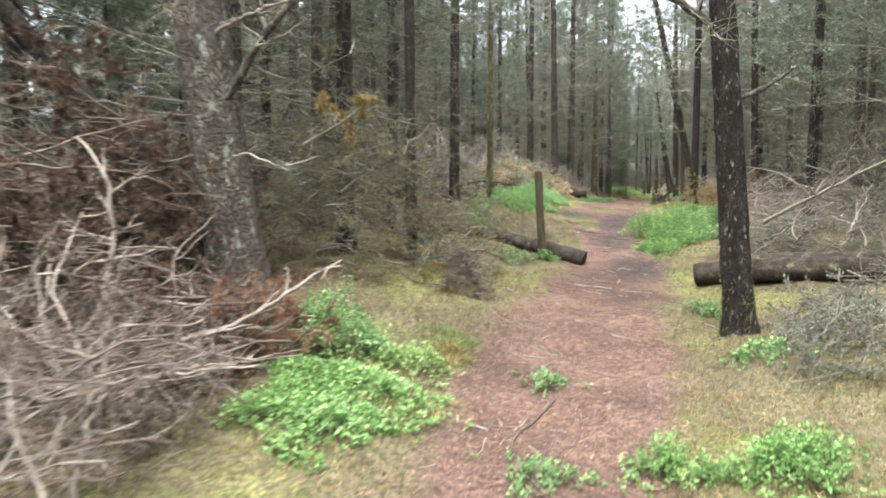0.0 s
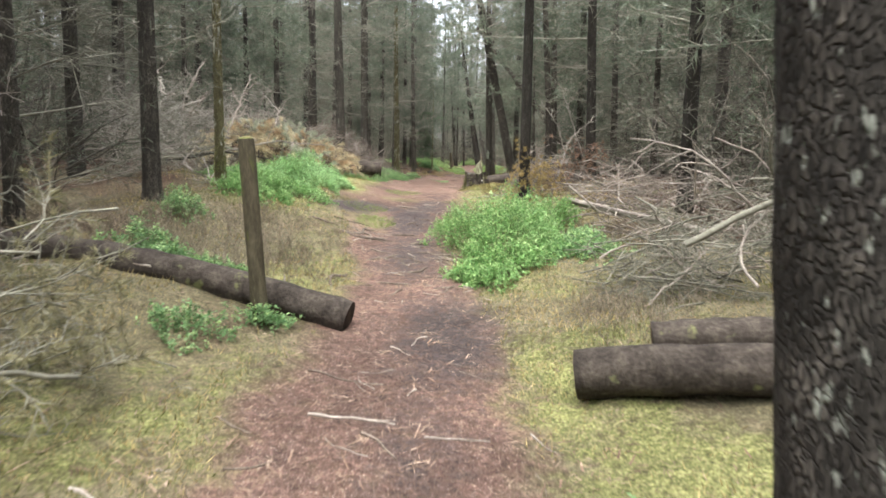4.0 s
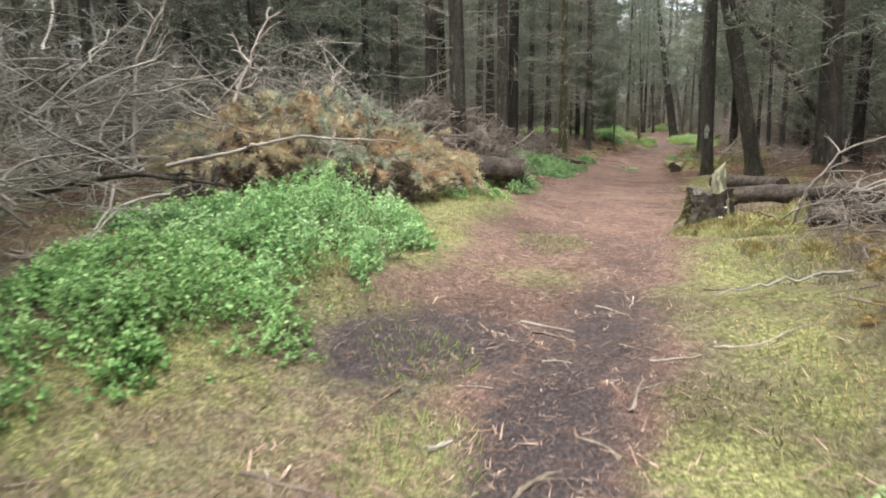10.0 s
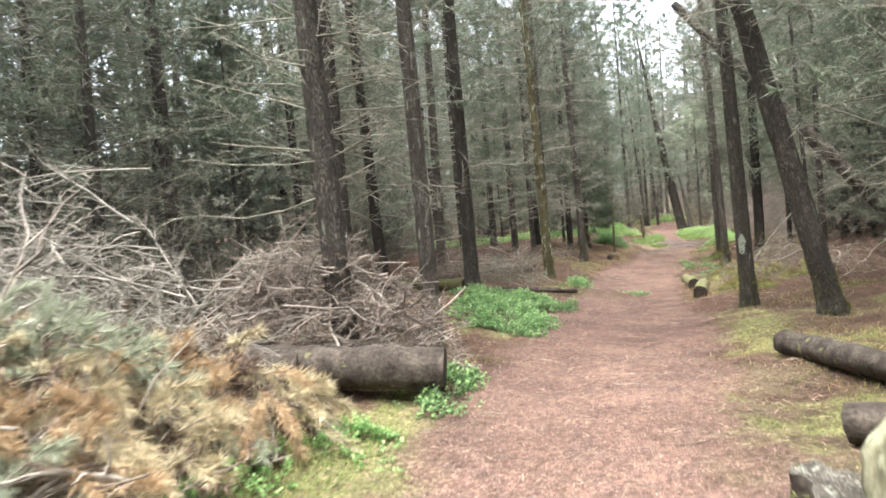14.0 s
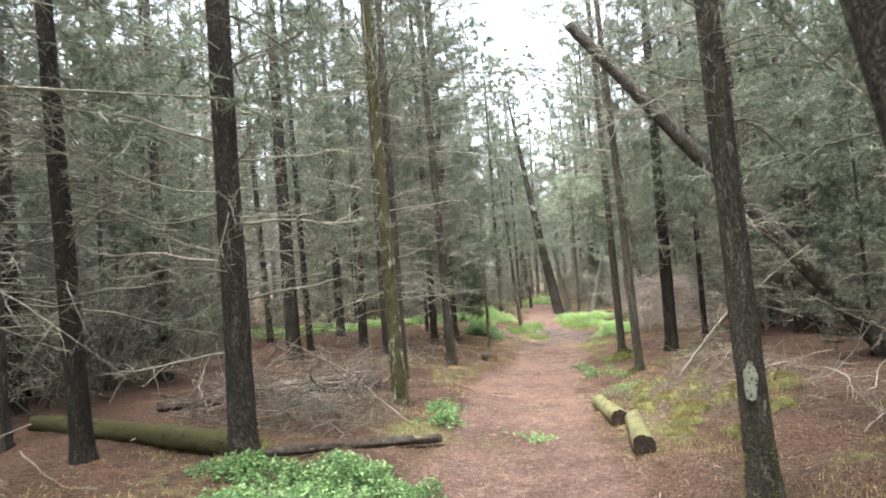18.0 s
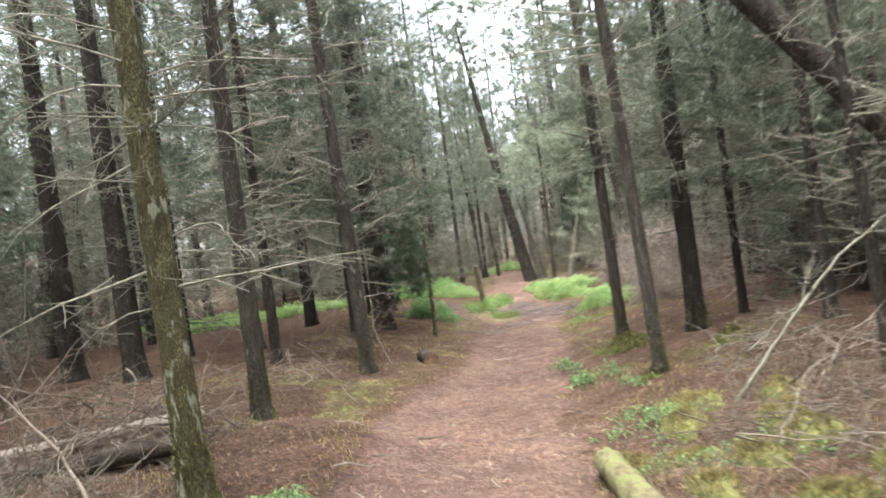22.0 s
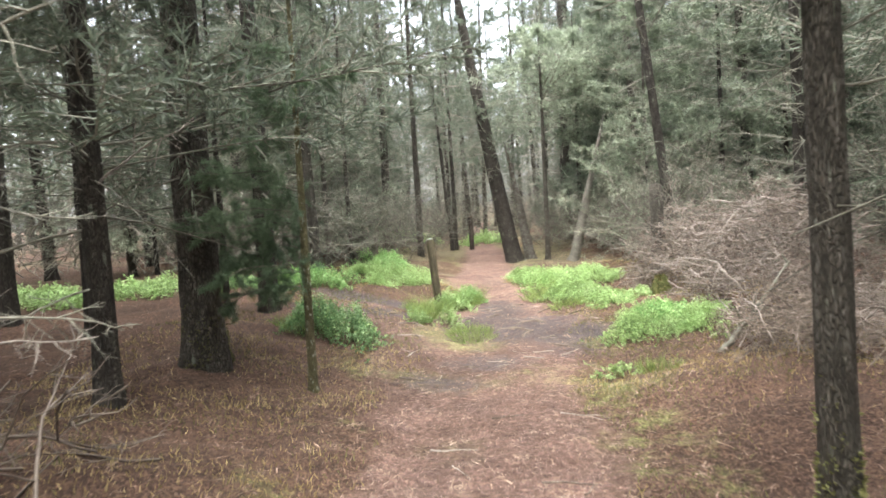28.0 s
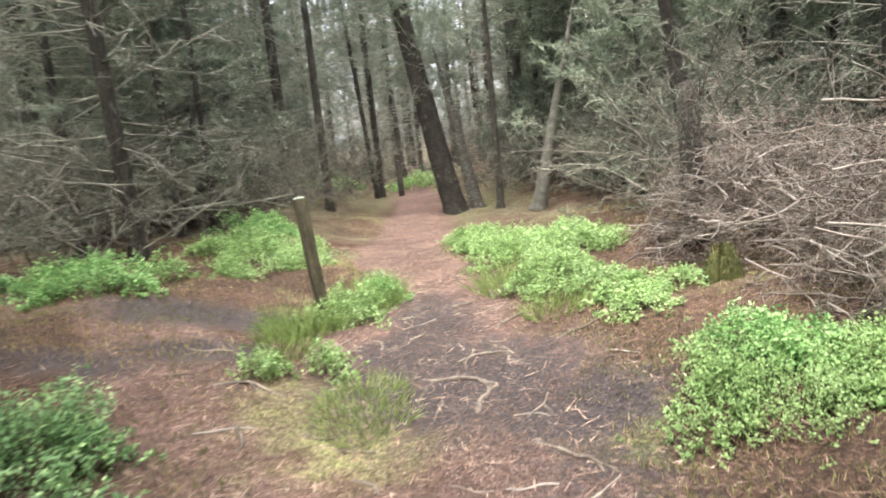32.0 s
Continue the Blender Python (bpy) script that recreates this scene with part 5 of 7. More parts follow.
def stump(x, y, r, h, label):
    """A rotten stump, sawn low at one side, with a tall lichened slab of wood left standing, spreading roots and bracket fungi."""
    g = np.random.default_rng(8)
    ob = thing("stump", spot(x, y), label, "tree stump")
    sides, rings = 30, 16
    th = np.arange(sides) * 2 * np.pi / sides
    t = np.linspace(0, 1, rings)
    rr = r * (1 + 0.7 * np.exp(-t * 5))[:, None] * (1 + 0.16 * np.sin(3 * th + 1) + 0.10 * np.sin(7 * th) + g.normal(0, 0.035, (rings, sides)))
    top = 1 + 0.05 * np.sin(2 * th + 2) + g.normal(0, 0.03, sides)
    z = t[:, None] * np.where(t[:, None] > 0.6, top[None], 1.0) * h - 0.04
    v = np.stack([rr * np.cos(th), rr * np.sin(th), z], -1).reshape(-1, 3)
    i = np.arange(rings * sides).reshape(rings, sides)
    j = np.roll(i, -1, 1)
    part("bark", mesh_of("bark", v, np.stack([i[:-1], j[:-1], j[1:], i[1:]], -1).reshape(-1, 4), LOG_BARK), ob, "dark rotten bark")
    rim = v[-sides:]
    v2 = np.concatenate([rim, rim * np.array([0.55, 0.55, 1]) - np.array([0, 0, 0.035]), [[0, 0, h * 0.86]]])
    f2 = [[a, (a + 1) % sides, sides + (a + 1) % sides] for a in range(sides)] + [[a, sides + (a + 1) % sides, sides + a] for a in range(sides)] + [[sides + a, sides + (a + 1) % sides, 2 * sides] for a in range(sides)]
    part("broken_top", mesh_of("broken_top", v2, np.array(f2), BARK_LICHEN), ob, "lichen-grey broken wood")
    # the slab
    k = 14
    w = np.linspace(0, 1, k)
    half = 0.095 * (1 - 0.30 * w ** 2) * g.uniform(0.85, 1.15, k)
    ring = []
    for a, b in ((-1, -0.022), (-0.4, -0.034), (0.4, -0.03), (1, -0.018), (1, 0.018), (0.4, 0.026), (-0.4, 0.03), (-1, 0.02)):
        ring.append(np.stack([r * 0.62 + half * a * 0.9 - 0.05 * w, -r * 0.45 + b + half * a * 0.35 + g.normal(0, 0.004, k), w * (h + 0.20) - 0.03 + 0.05 * a * w + 0.012 * np.sin(7 * a) * w], 1))
    sv = np.stack(ring, 1).reshape(-1, 3)
    si = np.arange(k * 8).reshape(k, 8)
    sj = np.roll(si, -1, 1)
    sf = np.concatenate([np.stack([si[:-1], sj[:-1], sj[1:], si[1:]], -1).reshape(-1, 4), si[-1:, [0, 1, 6, 7]], si[-1:, [1, 2, 5, 6]], si[-1:, [2, 3, 4, 5]]])
    part("slab", mesh_of("slab", sv, sf, SLAB), ob, "pale lichened slab of standing wood")
    for a in (20, 110, 200, 275, 330):
        way = np.array([[math.cos(radians(a)), math.sin(radians(a)), -0.35]])
        p, q = boughs(g, way * r * 1.0 + np.array([[0, 0, 0.12]]), way, np.array([0.42]), np.array([0.06]), 8, 0.05, -1.4)
        part("root", mesh_of("root", *tubes(p, q * 0.8, 8), LOG_ROTTEN), ob, "mossy root")
    n = 2600
    a, u = g.uniform(0, 2 * np.pi, n), g.beta(0.9, 2.0, n) * h * 1.05
    keep = patchy(a * 0.5, u, 0.11, 47) > 0.25 + 0.9 * u
    a, u = a[keep], u[keep]
    ru = r * (1.02 + 0.7 * np.exp(-u / h * 5)) * (1 + 0.16 * np.sin(3 * a + 1) + 0.10 * np.sin(7 * a))
    at = np.stack([ru * np.cos(a), ru * np.sin(a), u - 0.03], 1)
    way = unit(np.stack([np.cos(a), np.sin(a), np.full(len(a), 0.6)], 1) + g.normal(0, 0.4, (len(a), 3)))
    side = unit(np.cross(way, g.normal(0, 1, (len(a), 3)))) * 0.006
    mv = np.stack([at - side, at + side, at + way * 0.03], 1).reshape(-1, 3)
    part("moss", mesh_of("moss", mv, np.arange(len(mv)).reshape(-1, 3), MOSS, smooth=False), ob, "green moss on the foot", None, "stuff")
    for ux, uz, fr in ((0.10, 0.13, 0.024), (0.14, 0.22, 0.016), (0.125, 0.05, 0.013)):
        bm = bmesh.new()
        bmesh.ops.create_uvsphere(bm, u_segments=12, v_segments=8, radius=fr)
        for q in bm.verts:
            q.co.z *= 0.45 if q.co.z > 0 else 0.2
            q.co += Vector((ux, -r * 1.05 + 0.01 - 0.3 * (0.14 - uz), uz))
        me = bpy.data.meshes.new("bracket_fungus")
        bm.to_mesh(me)
        bm.free()
        me.materials.append(FUNGUS)
        part("bracket_fungus", me, ob, "white bracket fungus")


SLAB = material("lichened_slab", [(0.085, 0.080, 0.055), (0.205, 0.198, 0.130), (0.36, 0.35, 0.25)], 10, 0.95, 0.8, 60, (1, 1, 0.35), ((0.42, 0.43, 0.30), 0.46, 16))
FUNGUS = material("white_fungus", [(0.55, 0.52, 0.46), (0.72, 0.70, 0.64)], 20, 0.7, 0.2, 60)
stump(0.38, 19.0, 0.185, 0.40, "ragged rotten stump with a lichened slab, moss and white fungi")


def post(x, y, r, h, lean, square, label, cap=None, wood=None):
    """A worn timber waymark post."""
    g = np.random.default_rng(int(y))
    ob = thing("wooden_post", pose(x, y, lift(x, y) - 0.05, lean[1], lean[0], 20), label, "post", "waymark posts")
    k, sides = 16, 16
    th = np.arange(sides) * 2 * np.pi / sides
    sq = 1 / np.maximum(np.abs(np.cos(th)), np.abs(np.sin(th))) if square else np.ones(sides)
    sq = np.minimum(sq, 1.3)
    t = np.linspace(0, 1, k)
    rr = r * sq[None] * (1 + g.normal(0, 0.015, (k, sides))) * np.where(t > 0.985, 0.9, 1.0)[:, None]
    v = np.stack([rr * np.cos(th), rr * np.sin(th), np.broadcast_to(t[:, None] * h, rr.shape)], -1).reshape(-1, 3)
    i = np.arange(k * sides).reshape(k, sides)
    j = np.roll(i, -1, 1)
    part("shaft", mesh_of("shaft", v, np.stack([i[:-1], j[:-1], j[1:], i[1:]], -1).reshape(-1, 4), wood or POST), ob)
    rim = v[-sides:]
    tip = np.concatenate([rim, rim * np.array([0.6, 0.6, 1]) + np.array([0, 0, 0.012]), [[0, 0, h + 0.016]]])
    faces = [[a, (a + 1) % sides, sides + (a + 1) % sides, sides + a] for a in range(sides)]
    part("top", mesh_of("top", tip, np.array(faces), cap or CUT), ob, "mossy top" if cap is MOSS else "pale weathered top")
    part("top_centre", mesh_of("top_centre", tip, np.array([[sides + a, sides + (a + 1) % sides, 2 * sides] for a in range(sides)]), cap or CUT), ob)


post(-1.355, 9.78, 0.055, 1.27, (-3.5, 0), False, "round brown timber post with a mossy top", MOSS)
post(-0.02, 42.6, 0.050, 1.12, (-4.5, 0), True, "leaning square timber post with a pale top", LICHEN)
post(0.80, 54.0, 0.060, 1.05, (0, 0), True, "dark timber post beside the trail", None, LOG_BARK)

# ---- brushwood, dead boughs and heath ----
def brushwood(x, y, rx, ry, h, n, mat, label, length=1.1, r0=0.010, kids=7, grand=3, seed=1, needle=None, per=26, nlen=0.07, nwide=0.006, big=10, big_mat=None, tilt=0.15, turn=0.0, category="brushwood", lump=0.5):
    """A heap of dead branches: the larger ones singly, the fine rest joined; needle: a material for needles left on them."""
    g = np.random.default_rng(seed * 31 + 7)
    z0 = lift(x, y)
    ob = thing("brushwood_heap", pose(x, y, z0), label, category)

    def heap(count, size):
        a, rad = g.uniform(0, 2 * np.pi, count), np.sqrt(g.random(count))
        ct, st = math.cos(radians(turn)), math.sin(radians(turn))
        u, w = rad * np.cos(a) * rx, rad * np.sin(a) * ry
        lx, ly = u * ct - w * st, u * st + w * ct
        top = h * np.sqrt(np.clip(1 - rad ** 2.2, 0, 1)) * (1 - lump + 2 * lump * patchy(x + lx, y + ly, 0.7, seed + 50))
        z = land(x + lx, y + ly) - z0 + top * np.sqrt(g.random(count)) + 0.02
        b = g.uniform(0, 2 * np.pi, count)
        way = unit(np.stack([np.cos(b), np.sin(b), tilt + g.normal(0, 0.28, count)], 1))
        ln = size * g.uniform(0.5, 1.2, count)
        start = np.stack([lx, ly, z], 1) - way * ln[:, None] * 0.5
        floor = land(x + start[:, 0], y + start[:, 1]) - z0 + 0.015
        start[:, 2] = np.maximum(start[:, 2], floor)
        return start, way, ln

    def keep_up(p):
        floor = land(x + p[..., 0], y + p[..., 1]) - z0 + 0.012
        p[..., 2] = np.maximum(p[..., 2], floor)
        return p

    s, w, ln = heap(n, length)
    p, r = boughs(g, s, w, ln, r0 * g.uniform(0.5, 1.2, n), 6, 0.2, -0.25)
    keep_up(p)
    q, t = twigs_on(g, p, r, kids, 0.4, 0.9, 3, 0.1, 0.22, -0.2, 0.55)
    keep_up(q)
    pieces = [tubes(p, r, 3), tubes(q, np.maximum(t, 0.0022))]
    if grand:
        q2, t2 = twigs_on(g, q, t, grand, 0.5, 0.9, 2, 0.15, 0.2, -0.2)
        keep_up(q2)
        pieces.append(tubes(q2, np.maximum(t2, 0.0016)))
    part("brushwood", mesh_of("brushwood", *join(pieces), mat), ob, "", None, "stuff")
    if needle:
        part("needles", mesh_of("needles", *needles_on(g, np.concatenate([q[:, 1:]]), per, nlen, nwide, 0.75), needle), ob, "", None, "stuff")
    s, w, ln = heap(big, length * 1.5)
    for i in range(big):
        p, r = boughs(g, s[i:i + 1], w[i:i + 1] + np.array([0, 0, 0.12]), ln[i:i + 1], np.array([r0 * g.uniform(0.8, 1.5)]), 12, 0.2, -0.12)
        keep_up(p)
        q, t = twigs_on(g, p, r, 5, 0.35, 0.9, 6, 0.25, 0.22, 0.05, 0.6)
        part("branch", mesh_of("branch", *join([tubes(p, r, 6), tubes(keep_up(q), t, 4)]), big_mat or PALE), ob)
    return ob


ROOT_BROWN = material("brown_root_wood", [(0.07, 0.048, 0.034), (0.14, 0.098, 0.070), (0.23, 0.17, 0.13)], 10, 0.9, 0.4, 50)
NEEDLE_BROWN = material("withered_brown_needles", [(0.060, 0.040, 0.030), (0.125, 0.088, 0.066), (0.215, 0.160, 0.122)], 2.0, 0.8, 0.0, 20, by_island=0.45, through_light=0.2)
NEEDLE_DULL = material("dull_olive_needles", [(0.11, 0.108, 0.058), (0.21, 0.20, 0.112), (0.33, 0.305, 0.185)], 1.6, 0.7, 0.0, 20, by_island=0.45, through_light=0.3)
# the start: pale bent boughs over rust-brown dead heather, a withered spruce behind
brushwood(-2.95, 3.0, 0.80, 1.5, 0.55, 190, TWIG_PURPLE, "heap of pale bent dead boughs beside the trail", 0.8, 0.009, 8, 3, 1, NEEDLE_BROWN, 16, 0.05, 0.006, big=26)
brushwood(-2.25, 2.2, 0.40, 0.8, 0.40, 80, TWIG_PURPLE, "low heap of pale dead twigs beside the trail", 0.6, 0.007, 8, 3, 37, NEEDLE_BROWN, 6, 0.05, 0.006, big=12)
brushwood(-2.72, 4.15, 0.62, 0.50, 0.42, 90, TWIG_BROWN, "rust-brown withered fern-like boughs at the foot of a leaning pine", 0.5, 0.007, 8, 3, 2, NEEDLE_RUST, 46, 0.06, 0.007, big=5, big_mat=PALE)
brushwood(-4.0, 3.9, 0.85, 1.5, 2.15, 190, TWIG_BROWN, "tall tangle of withered dark brown spruce boughs", 0.9, 0.009, 9, 3, 3, NEEDLE_BROWN, 58, 0.07, 0.010, big=10, big_mat=TWIG_BROWN, tilt=-0.05)
brushwood(-4.3, 5.6, 0.7, 0.8, 1.6, 80, TWIG_BROWN, "withered dark brown spruce boughs behind a leaning pine", 0.9, 0.009, 9, 3, 38, NEEDLE_BROWN, 58, 0.07, 0.010, big=4, big_mat=TWIG_BROWN, tilt=-0.05)
brushwood(-3.1, 7.5, 1.1, 1.0, 1.6, 110, TWIG, "withered spruce boughs with olive needles round thin pines", 1.2, 0.010, 9, 3, 4, NEEDLE_DULL, 30, 0.06, 0.006, big=3, big_mat=TWIG)
brushwood(-2.2, 8.1, 0.6, 0.55, 1.1, 40, TWIG, "drooping withered bough with yellowing needles", 0.9, 0.008, 8, 3, 5, NEEDLE_DULL, 30, 0.06, 0.006, big=1, big_mat=TWIG)
brushwood(-1.75, 6.95, 0.24, 0.26, 0.42, 120, TWIG_BROWN, "brown withered heather clump at the trail's edge", 0.30, 0.005, 8, 3, 6, big=2, big_mat=TWIG_BROWN, tilt=-0.1)
brushwood(-4.8, 8.6, 1.0, 1.6, 1.6, 50, TWIG, "tangle of grey dead twigs between pines", 1.2, 0.010, 9, 2, 7, big=6, big_mat=TWIG)
brushwood(1.4, 5.6, 0.42, 0.75, 0.45, 110, TWIG, "grey lichened heather clump at the trail's edge", 0.4, 0.006, 8, 3, 8, LICHEN, 10, 0.018, 0.014, big=3, big_mat=TWIG)
brushwood(2.3, 5.4, 0.65, 1.5, 0.9, 110, TWIG, "grey tangle of dead branches", 0.9, 0.009, 8, 3, 9, big=8)
brushwood(2.4, 10.8, 1.0, 1.3, 0.65, 70, TWIG, "wide heap of grey dead branches behind cut logs", 1.2, 0.010, 9, 3, 10, big=14)
brushwood(2.35, 13.6, 0.9, 1.4, 0.80, 70, TWIG_PURPLE, "wide heap of faded dead branches beside a bilberry bush", 1.1, 0.010, 9, 3, 11, big=12)
brushwood(1.75, 11.2, 0.5, 0.8, 0.30, 40, TWIG, "low spread of dead branches on moss", 0.8, 0.008, 8, 3, 12, big=6)
brushwood(3.6, 12.4, 0.9, 2.2, 1.3, 60, TWIG, "tall grey tangle of dead branches", 1.3, 0.010, 9, 2, 13, big=8)
brushwood(1.12, 15.5, 0.32, 0.38, 0.8, 34, TWIG_BROWN, "small withered fir with orange-brown needles", 0.5, 0.007, 9, 2, 14, NEEDLE_GOLD, 30, 0.05, 0.006, big=2, tilt=0.3)
brushwood(2.0, 16.9, 0.5, 0.6, 1.0, 34, TWIG_BROWN, "withered fir branches with rust-coloured needles", 0.7, 0.008, 9, 2, 15, NEEDLE_RUST, 14, 0.05, 0.006, big=4)
brushwood(1.5, 17.9, 0.5, 0.7, 0.35, 34, TWIG_PURPLE, "low dead branches behind a stump", 0.7, 0.008, 8, 3, 16, big=5)
# the brushwood pile on the left: drying pine boughs in front, faded twigs behind
pile_a = brushwood(-3.05, 18.75, 0.85, 0.85, 0.62, 64, TWIG_BROWN, "heap of cut pine boughs with drying olive and orange needles", 0.75, 0.010, 10, 2, 17, NEEDLE_BROWN, 20, 0.062, 0.009, big=8, lump=0.4)
pile_b = brushwood(-4.1, 18.6, 0.8, 0.9, 0.80, 50, TWIG_BROWN, "heap of cut pine boughs with drying needles", 0.75, 0.010, 10, 2, 18, NEEDLE_BROWN, 20, 0.062, 0.009, big=6, lump=0.4)
pile_c = brushwood(-2.45, 19.7, 0.35, 0.5, 0.34, 20, TWIG_BROWN, "cut pine bough with drying green and olive needles", 0.5, 0.008, 9, 2, 19, NEEDLE_BROWN, 20, 0.062, 0.009, big=2)
brushwood(-2.85, 21.62, 1.0, 0.50, 0.80, 330, TWIG_PURPLE, "long heap of faded leafless brushwood draped over a log", 0.8, 0.009, 9, 3, 20, NEEDLE_BROWN, 5, 0.05, 0.006, big=16, big_mat=PALE, tilt=0.0, lump=0.35)
brushwood(-4.3, 20.1, 1.1, 1.0, 1.25, 190, TWIG_PALE, "fallen treetop of pale leafless branches behind drying pine boughs", 1.2, 0.011, 9, 3, 21, big=22, tilt=0.35)
brushwood(-5.2, 17.6, 1.0, 1.6, 1.7, 110, TWIG_PALE, "fallen dead treetop with many grey branches", 1.5, 0.012, 9, 3, 22, big=16, tilt=0.3)
brushwood(-4.2, 15.3, 0.9, 0.8, 0.9, 40, TWIG, "grey dead branches behind bilberry bushes", 1.2, 0.010, 9, 3, 23, big=8)
STRAW = material("straw_needles", [(0.30, 0.255, 0.155), (0.50, 0.435, 0.285), (0.68, 0.61, 0.44)], 3.0, 0.7, 0.0, 20, by_island=0.3, through_light=0.3)
TAN = material("tan_needles", [(0.24, 0.16, 0.09), (0.43, 0.31, 0.185), (0.60, 0.465, 0.31)], 3.0, 0.7, 0.0, 20, by_island=0.3, through_light=0.3)
SAGE = material("grey_green_needles", [(0.20, 0.225, 0.16), (0.34, 0.37, 0.27), (0.48, 0.51, 0.40)], 3.0, 0.7, 0.0, 20, by_island=0.3, through_light=0.3)


def needle_brushes(ob, x, y, rx, ry, h, n, seed):
    """Drooping shoots with dense needle brushes over the outside of a heap, in three stages of drying."""
    g = np.random.default_rng(seed)
    z0 = lift(x, y)
    a, rad = g.uniform(0, 2 * np.pi, n), np.sqrt(g.random(n)) * 1.02
    lx, ly = rad * np.cos(a) * rx, rad * np.sin(a) * ry
    top = h * np.sqrt(np.clip(1.08 - rad ** 2.4, 0, 1)) * (0.75 + 0.5 * patchy(x + lx, y + ly, 0.5, seed))
    z = land(x + lx, y + ly) - z0 + top * g.uniform(0.72, 1.08, n) + 0.05
    out = np.stack([np.cos(a) * rad, np.sin(a) * rad, np.zeros(n)], 1)
    way = unit(out * 0.8 + g.normal(0, 0.55, (n, 3)) + np.array([0, 0, 0.15]))
    ln = g.uniform(0.14, 0.30, n)
    p, r = boughs(g, np.stack([lx, ly, z], 1), way, ln, np.full(n, 0.006), 5, 0.12, -0.9)
    p[..., 2] = np.maximum(p[..., 2], land(x + p[..., 0], y + p[..., 1]) - z0 + 0.03)
    part("shoot_tangle", mesh_of("shoot_tangle", *tubes(p, r, 4), TWIG_BROWN), ob, "", None, "stuff")
    stage = np.where(patchy(x + lx, y + ly, 0.45, seed + 1) + g.normal(0, 0.12, n) > 0.42, 0, 1)
    stage = np.where(patchy(x + lx, y + ly, 0.35, seed + 2) + g.normal(0, 0.1, n) > 0.70, 2, stage)
    for k, mat, words in ((0, STRAW, "straw-coloured needles"), (1, TAN, "orange-tan needles"), (2, SAGE, "grey-green needles")):
        q = p[stage == k]
        if len(q):
            part("needles", mesh_of("needles", *needles_on(g, q, 150, 0.085, 0.0065, 0.62), mat, smooth=False), ob, words, None, "stuff")


needle_brushes(pile_a, -3.05, 18.75, 0.85, 0.85, 0.62, 330, 171)
needle_brushes(pile_b, -4.1, 18.6, 0.85, 0.9, 0.78, 300, 181)
needle_brushes(pile_c, -2.45, 19.7, 0.36, 0.5, 0.40, 80, 191)
# low twigs under the pines
brushwood(-3.2, 28.9, 1.2, 1.1, 0.32, 100, TWIG_BROWN, "low spread of dead twigs under the pines", 1.0, 0.009, 8, 2, 24, big=7, big_mat=TWIG_BROWN, tilt=0.05)
brushwood(-3.5, 31.4, 1.2, 1.1, 0.36, 100, TWIG_BROWN, "low spread of dead twigs and poles under the pines", 1.1, 0.009, 8, 2, 25, big=7, big_mat=TWIG_BROWN, tilt=0.05)
brushwood(-2.6, 28.1, 0.5, 0.6, 0.45, 26, TWIG, "bent grey dead branches at the trail's edge", 0.8, 0.008, 8, 3, 26, big=5, tilt=0.2)
brushwood(-4.9, 25.4, 0.9, 1.0, 0.35, 30, TWIG_BROWN, "low spread of dead twigs under the pines", 1.0, 0.009, 8, 2, 27, big=3, big_mat=TWIG_BROWN)
brushwood(2.4, 30.0, 1.1, 1.5, 0.26, 100, TWIG_BROWN, "low spread of dead twigs under the pines", 0.9, 0.007, 8, 2, 28, big=6, tilt=0.05)
brushwood(2.7, 32.4, 0.7, 0.7, 0.35, 36, TWIG_BROWN, "bent dead branches under the pines", 0.8, 0.007, 8, 3, 29, big=5, big_mat=TWIG, tilt=0.12)
brushwood(3.4, 27.8, 0.9, 1.2, 0.25, 30, TWIG_BROWN, "low spread of dead twigs under the pines", 0.9, 0.008, 8, 2, 30, big=5)
brushwood(-2.2, 35.8, 0.7, 0.5, 0.20, 20, TWIG_BROWN, "few dead sticks on brown needles", 1.0, 0.009, 6, 2, 31, big=3, big_mat=TWIG_BROWN, tilt=0.02)
brushwood(-2.4, 33.4, 0.8, 0.5, 0.15, 20, TWIG_BROWN, "few dead sticks on brown needles", 1.1, 0.009, 5, 2, 32, big=3, big_mat=TWIG_BROWN, tilt=0.02)
# the high heap on the right of the clearing
brushwood(4.0, 40.6, 1.0, 1.3, 1.10, 380, TWIG_PURPLE, "high heap of faded leafless brushwood beside the clearing", 0.8, 0.008, 9, 3, 33, NEEDLE_BROWN, 6, 0.05, 0.006, big=14, tilt=0.0, lump=0.3)
brushwood(3.8, 42.7, 0.90, 1.0, 0.90, 300, TWIG_PURPLE, "high heap of faded leafless brushwood", 0.8, 0.008, 9, 3, 34, NEEDLE_BROWN, 6, 0.05, 0.006, big=12, tilt=0.0, lump=0.3)
brushwood(3.15, 38.3, 0.55, 0.9, 0.42, 150, TWIG_BROWN, "low heap of brown brushwood beside a bilberry bush", 0.6, 0.006, 9, 3, 35, big=5, tilt=0.0)
brushwood(4.4, 37.6, 1.0, 1.3, 1.1, 50, TWIG_PURPLE, "heap of faded brushwood under the pines", 1.1, 0.010, 9, 2, 36, big=6)


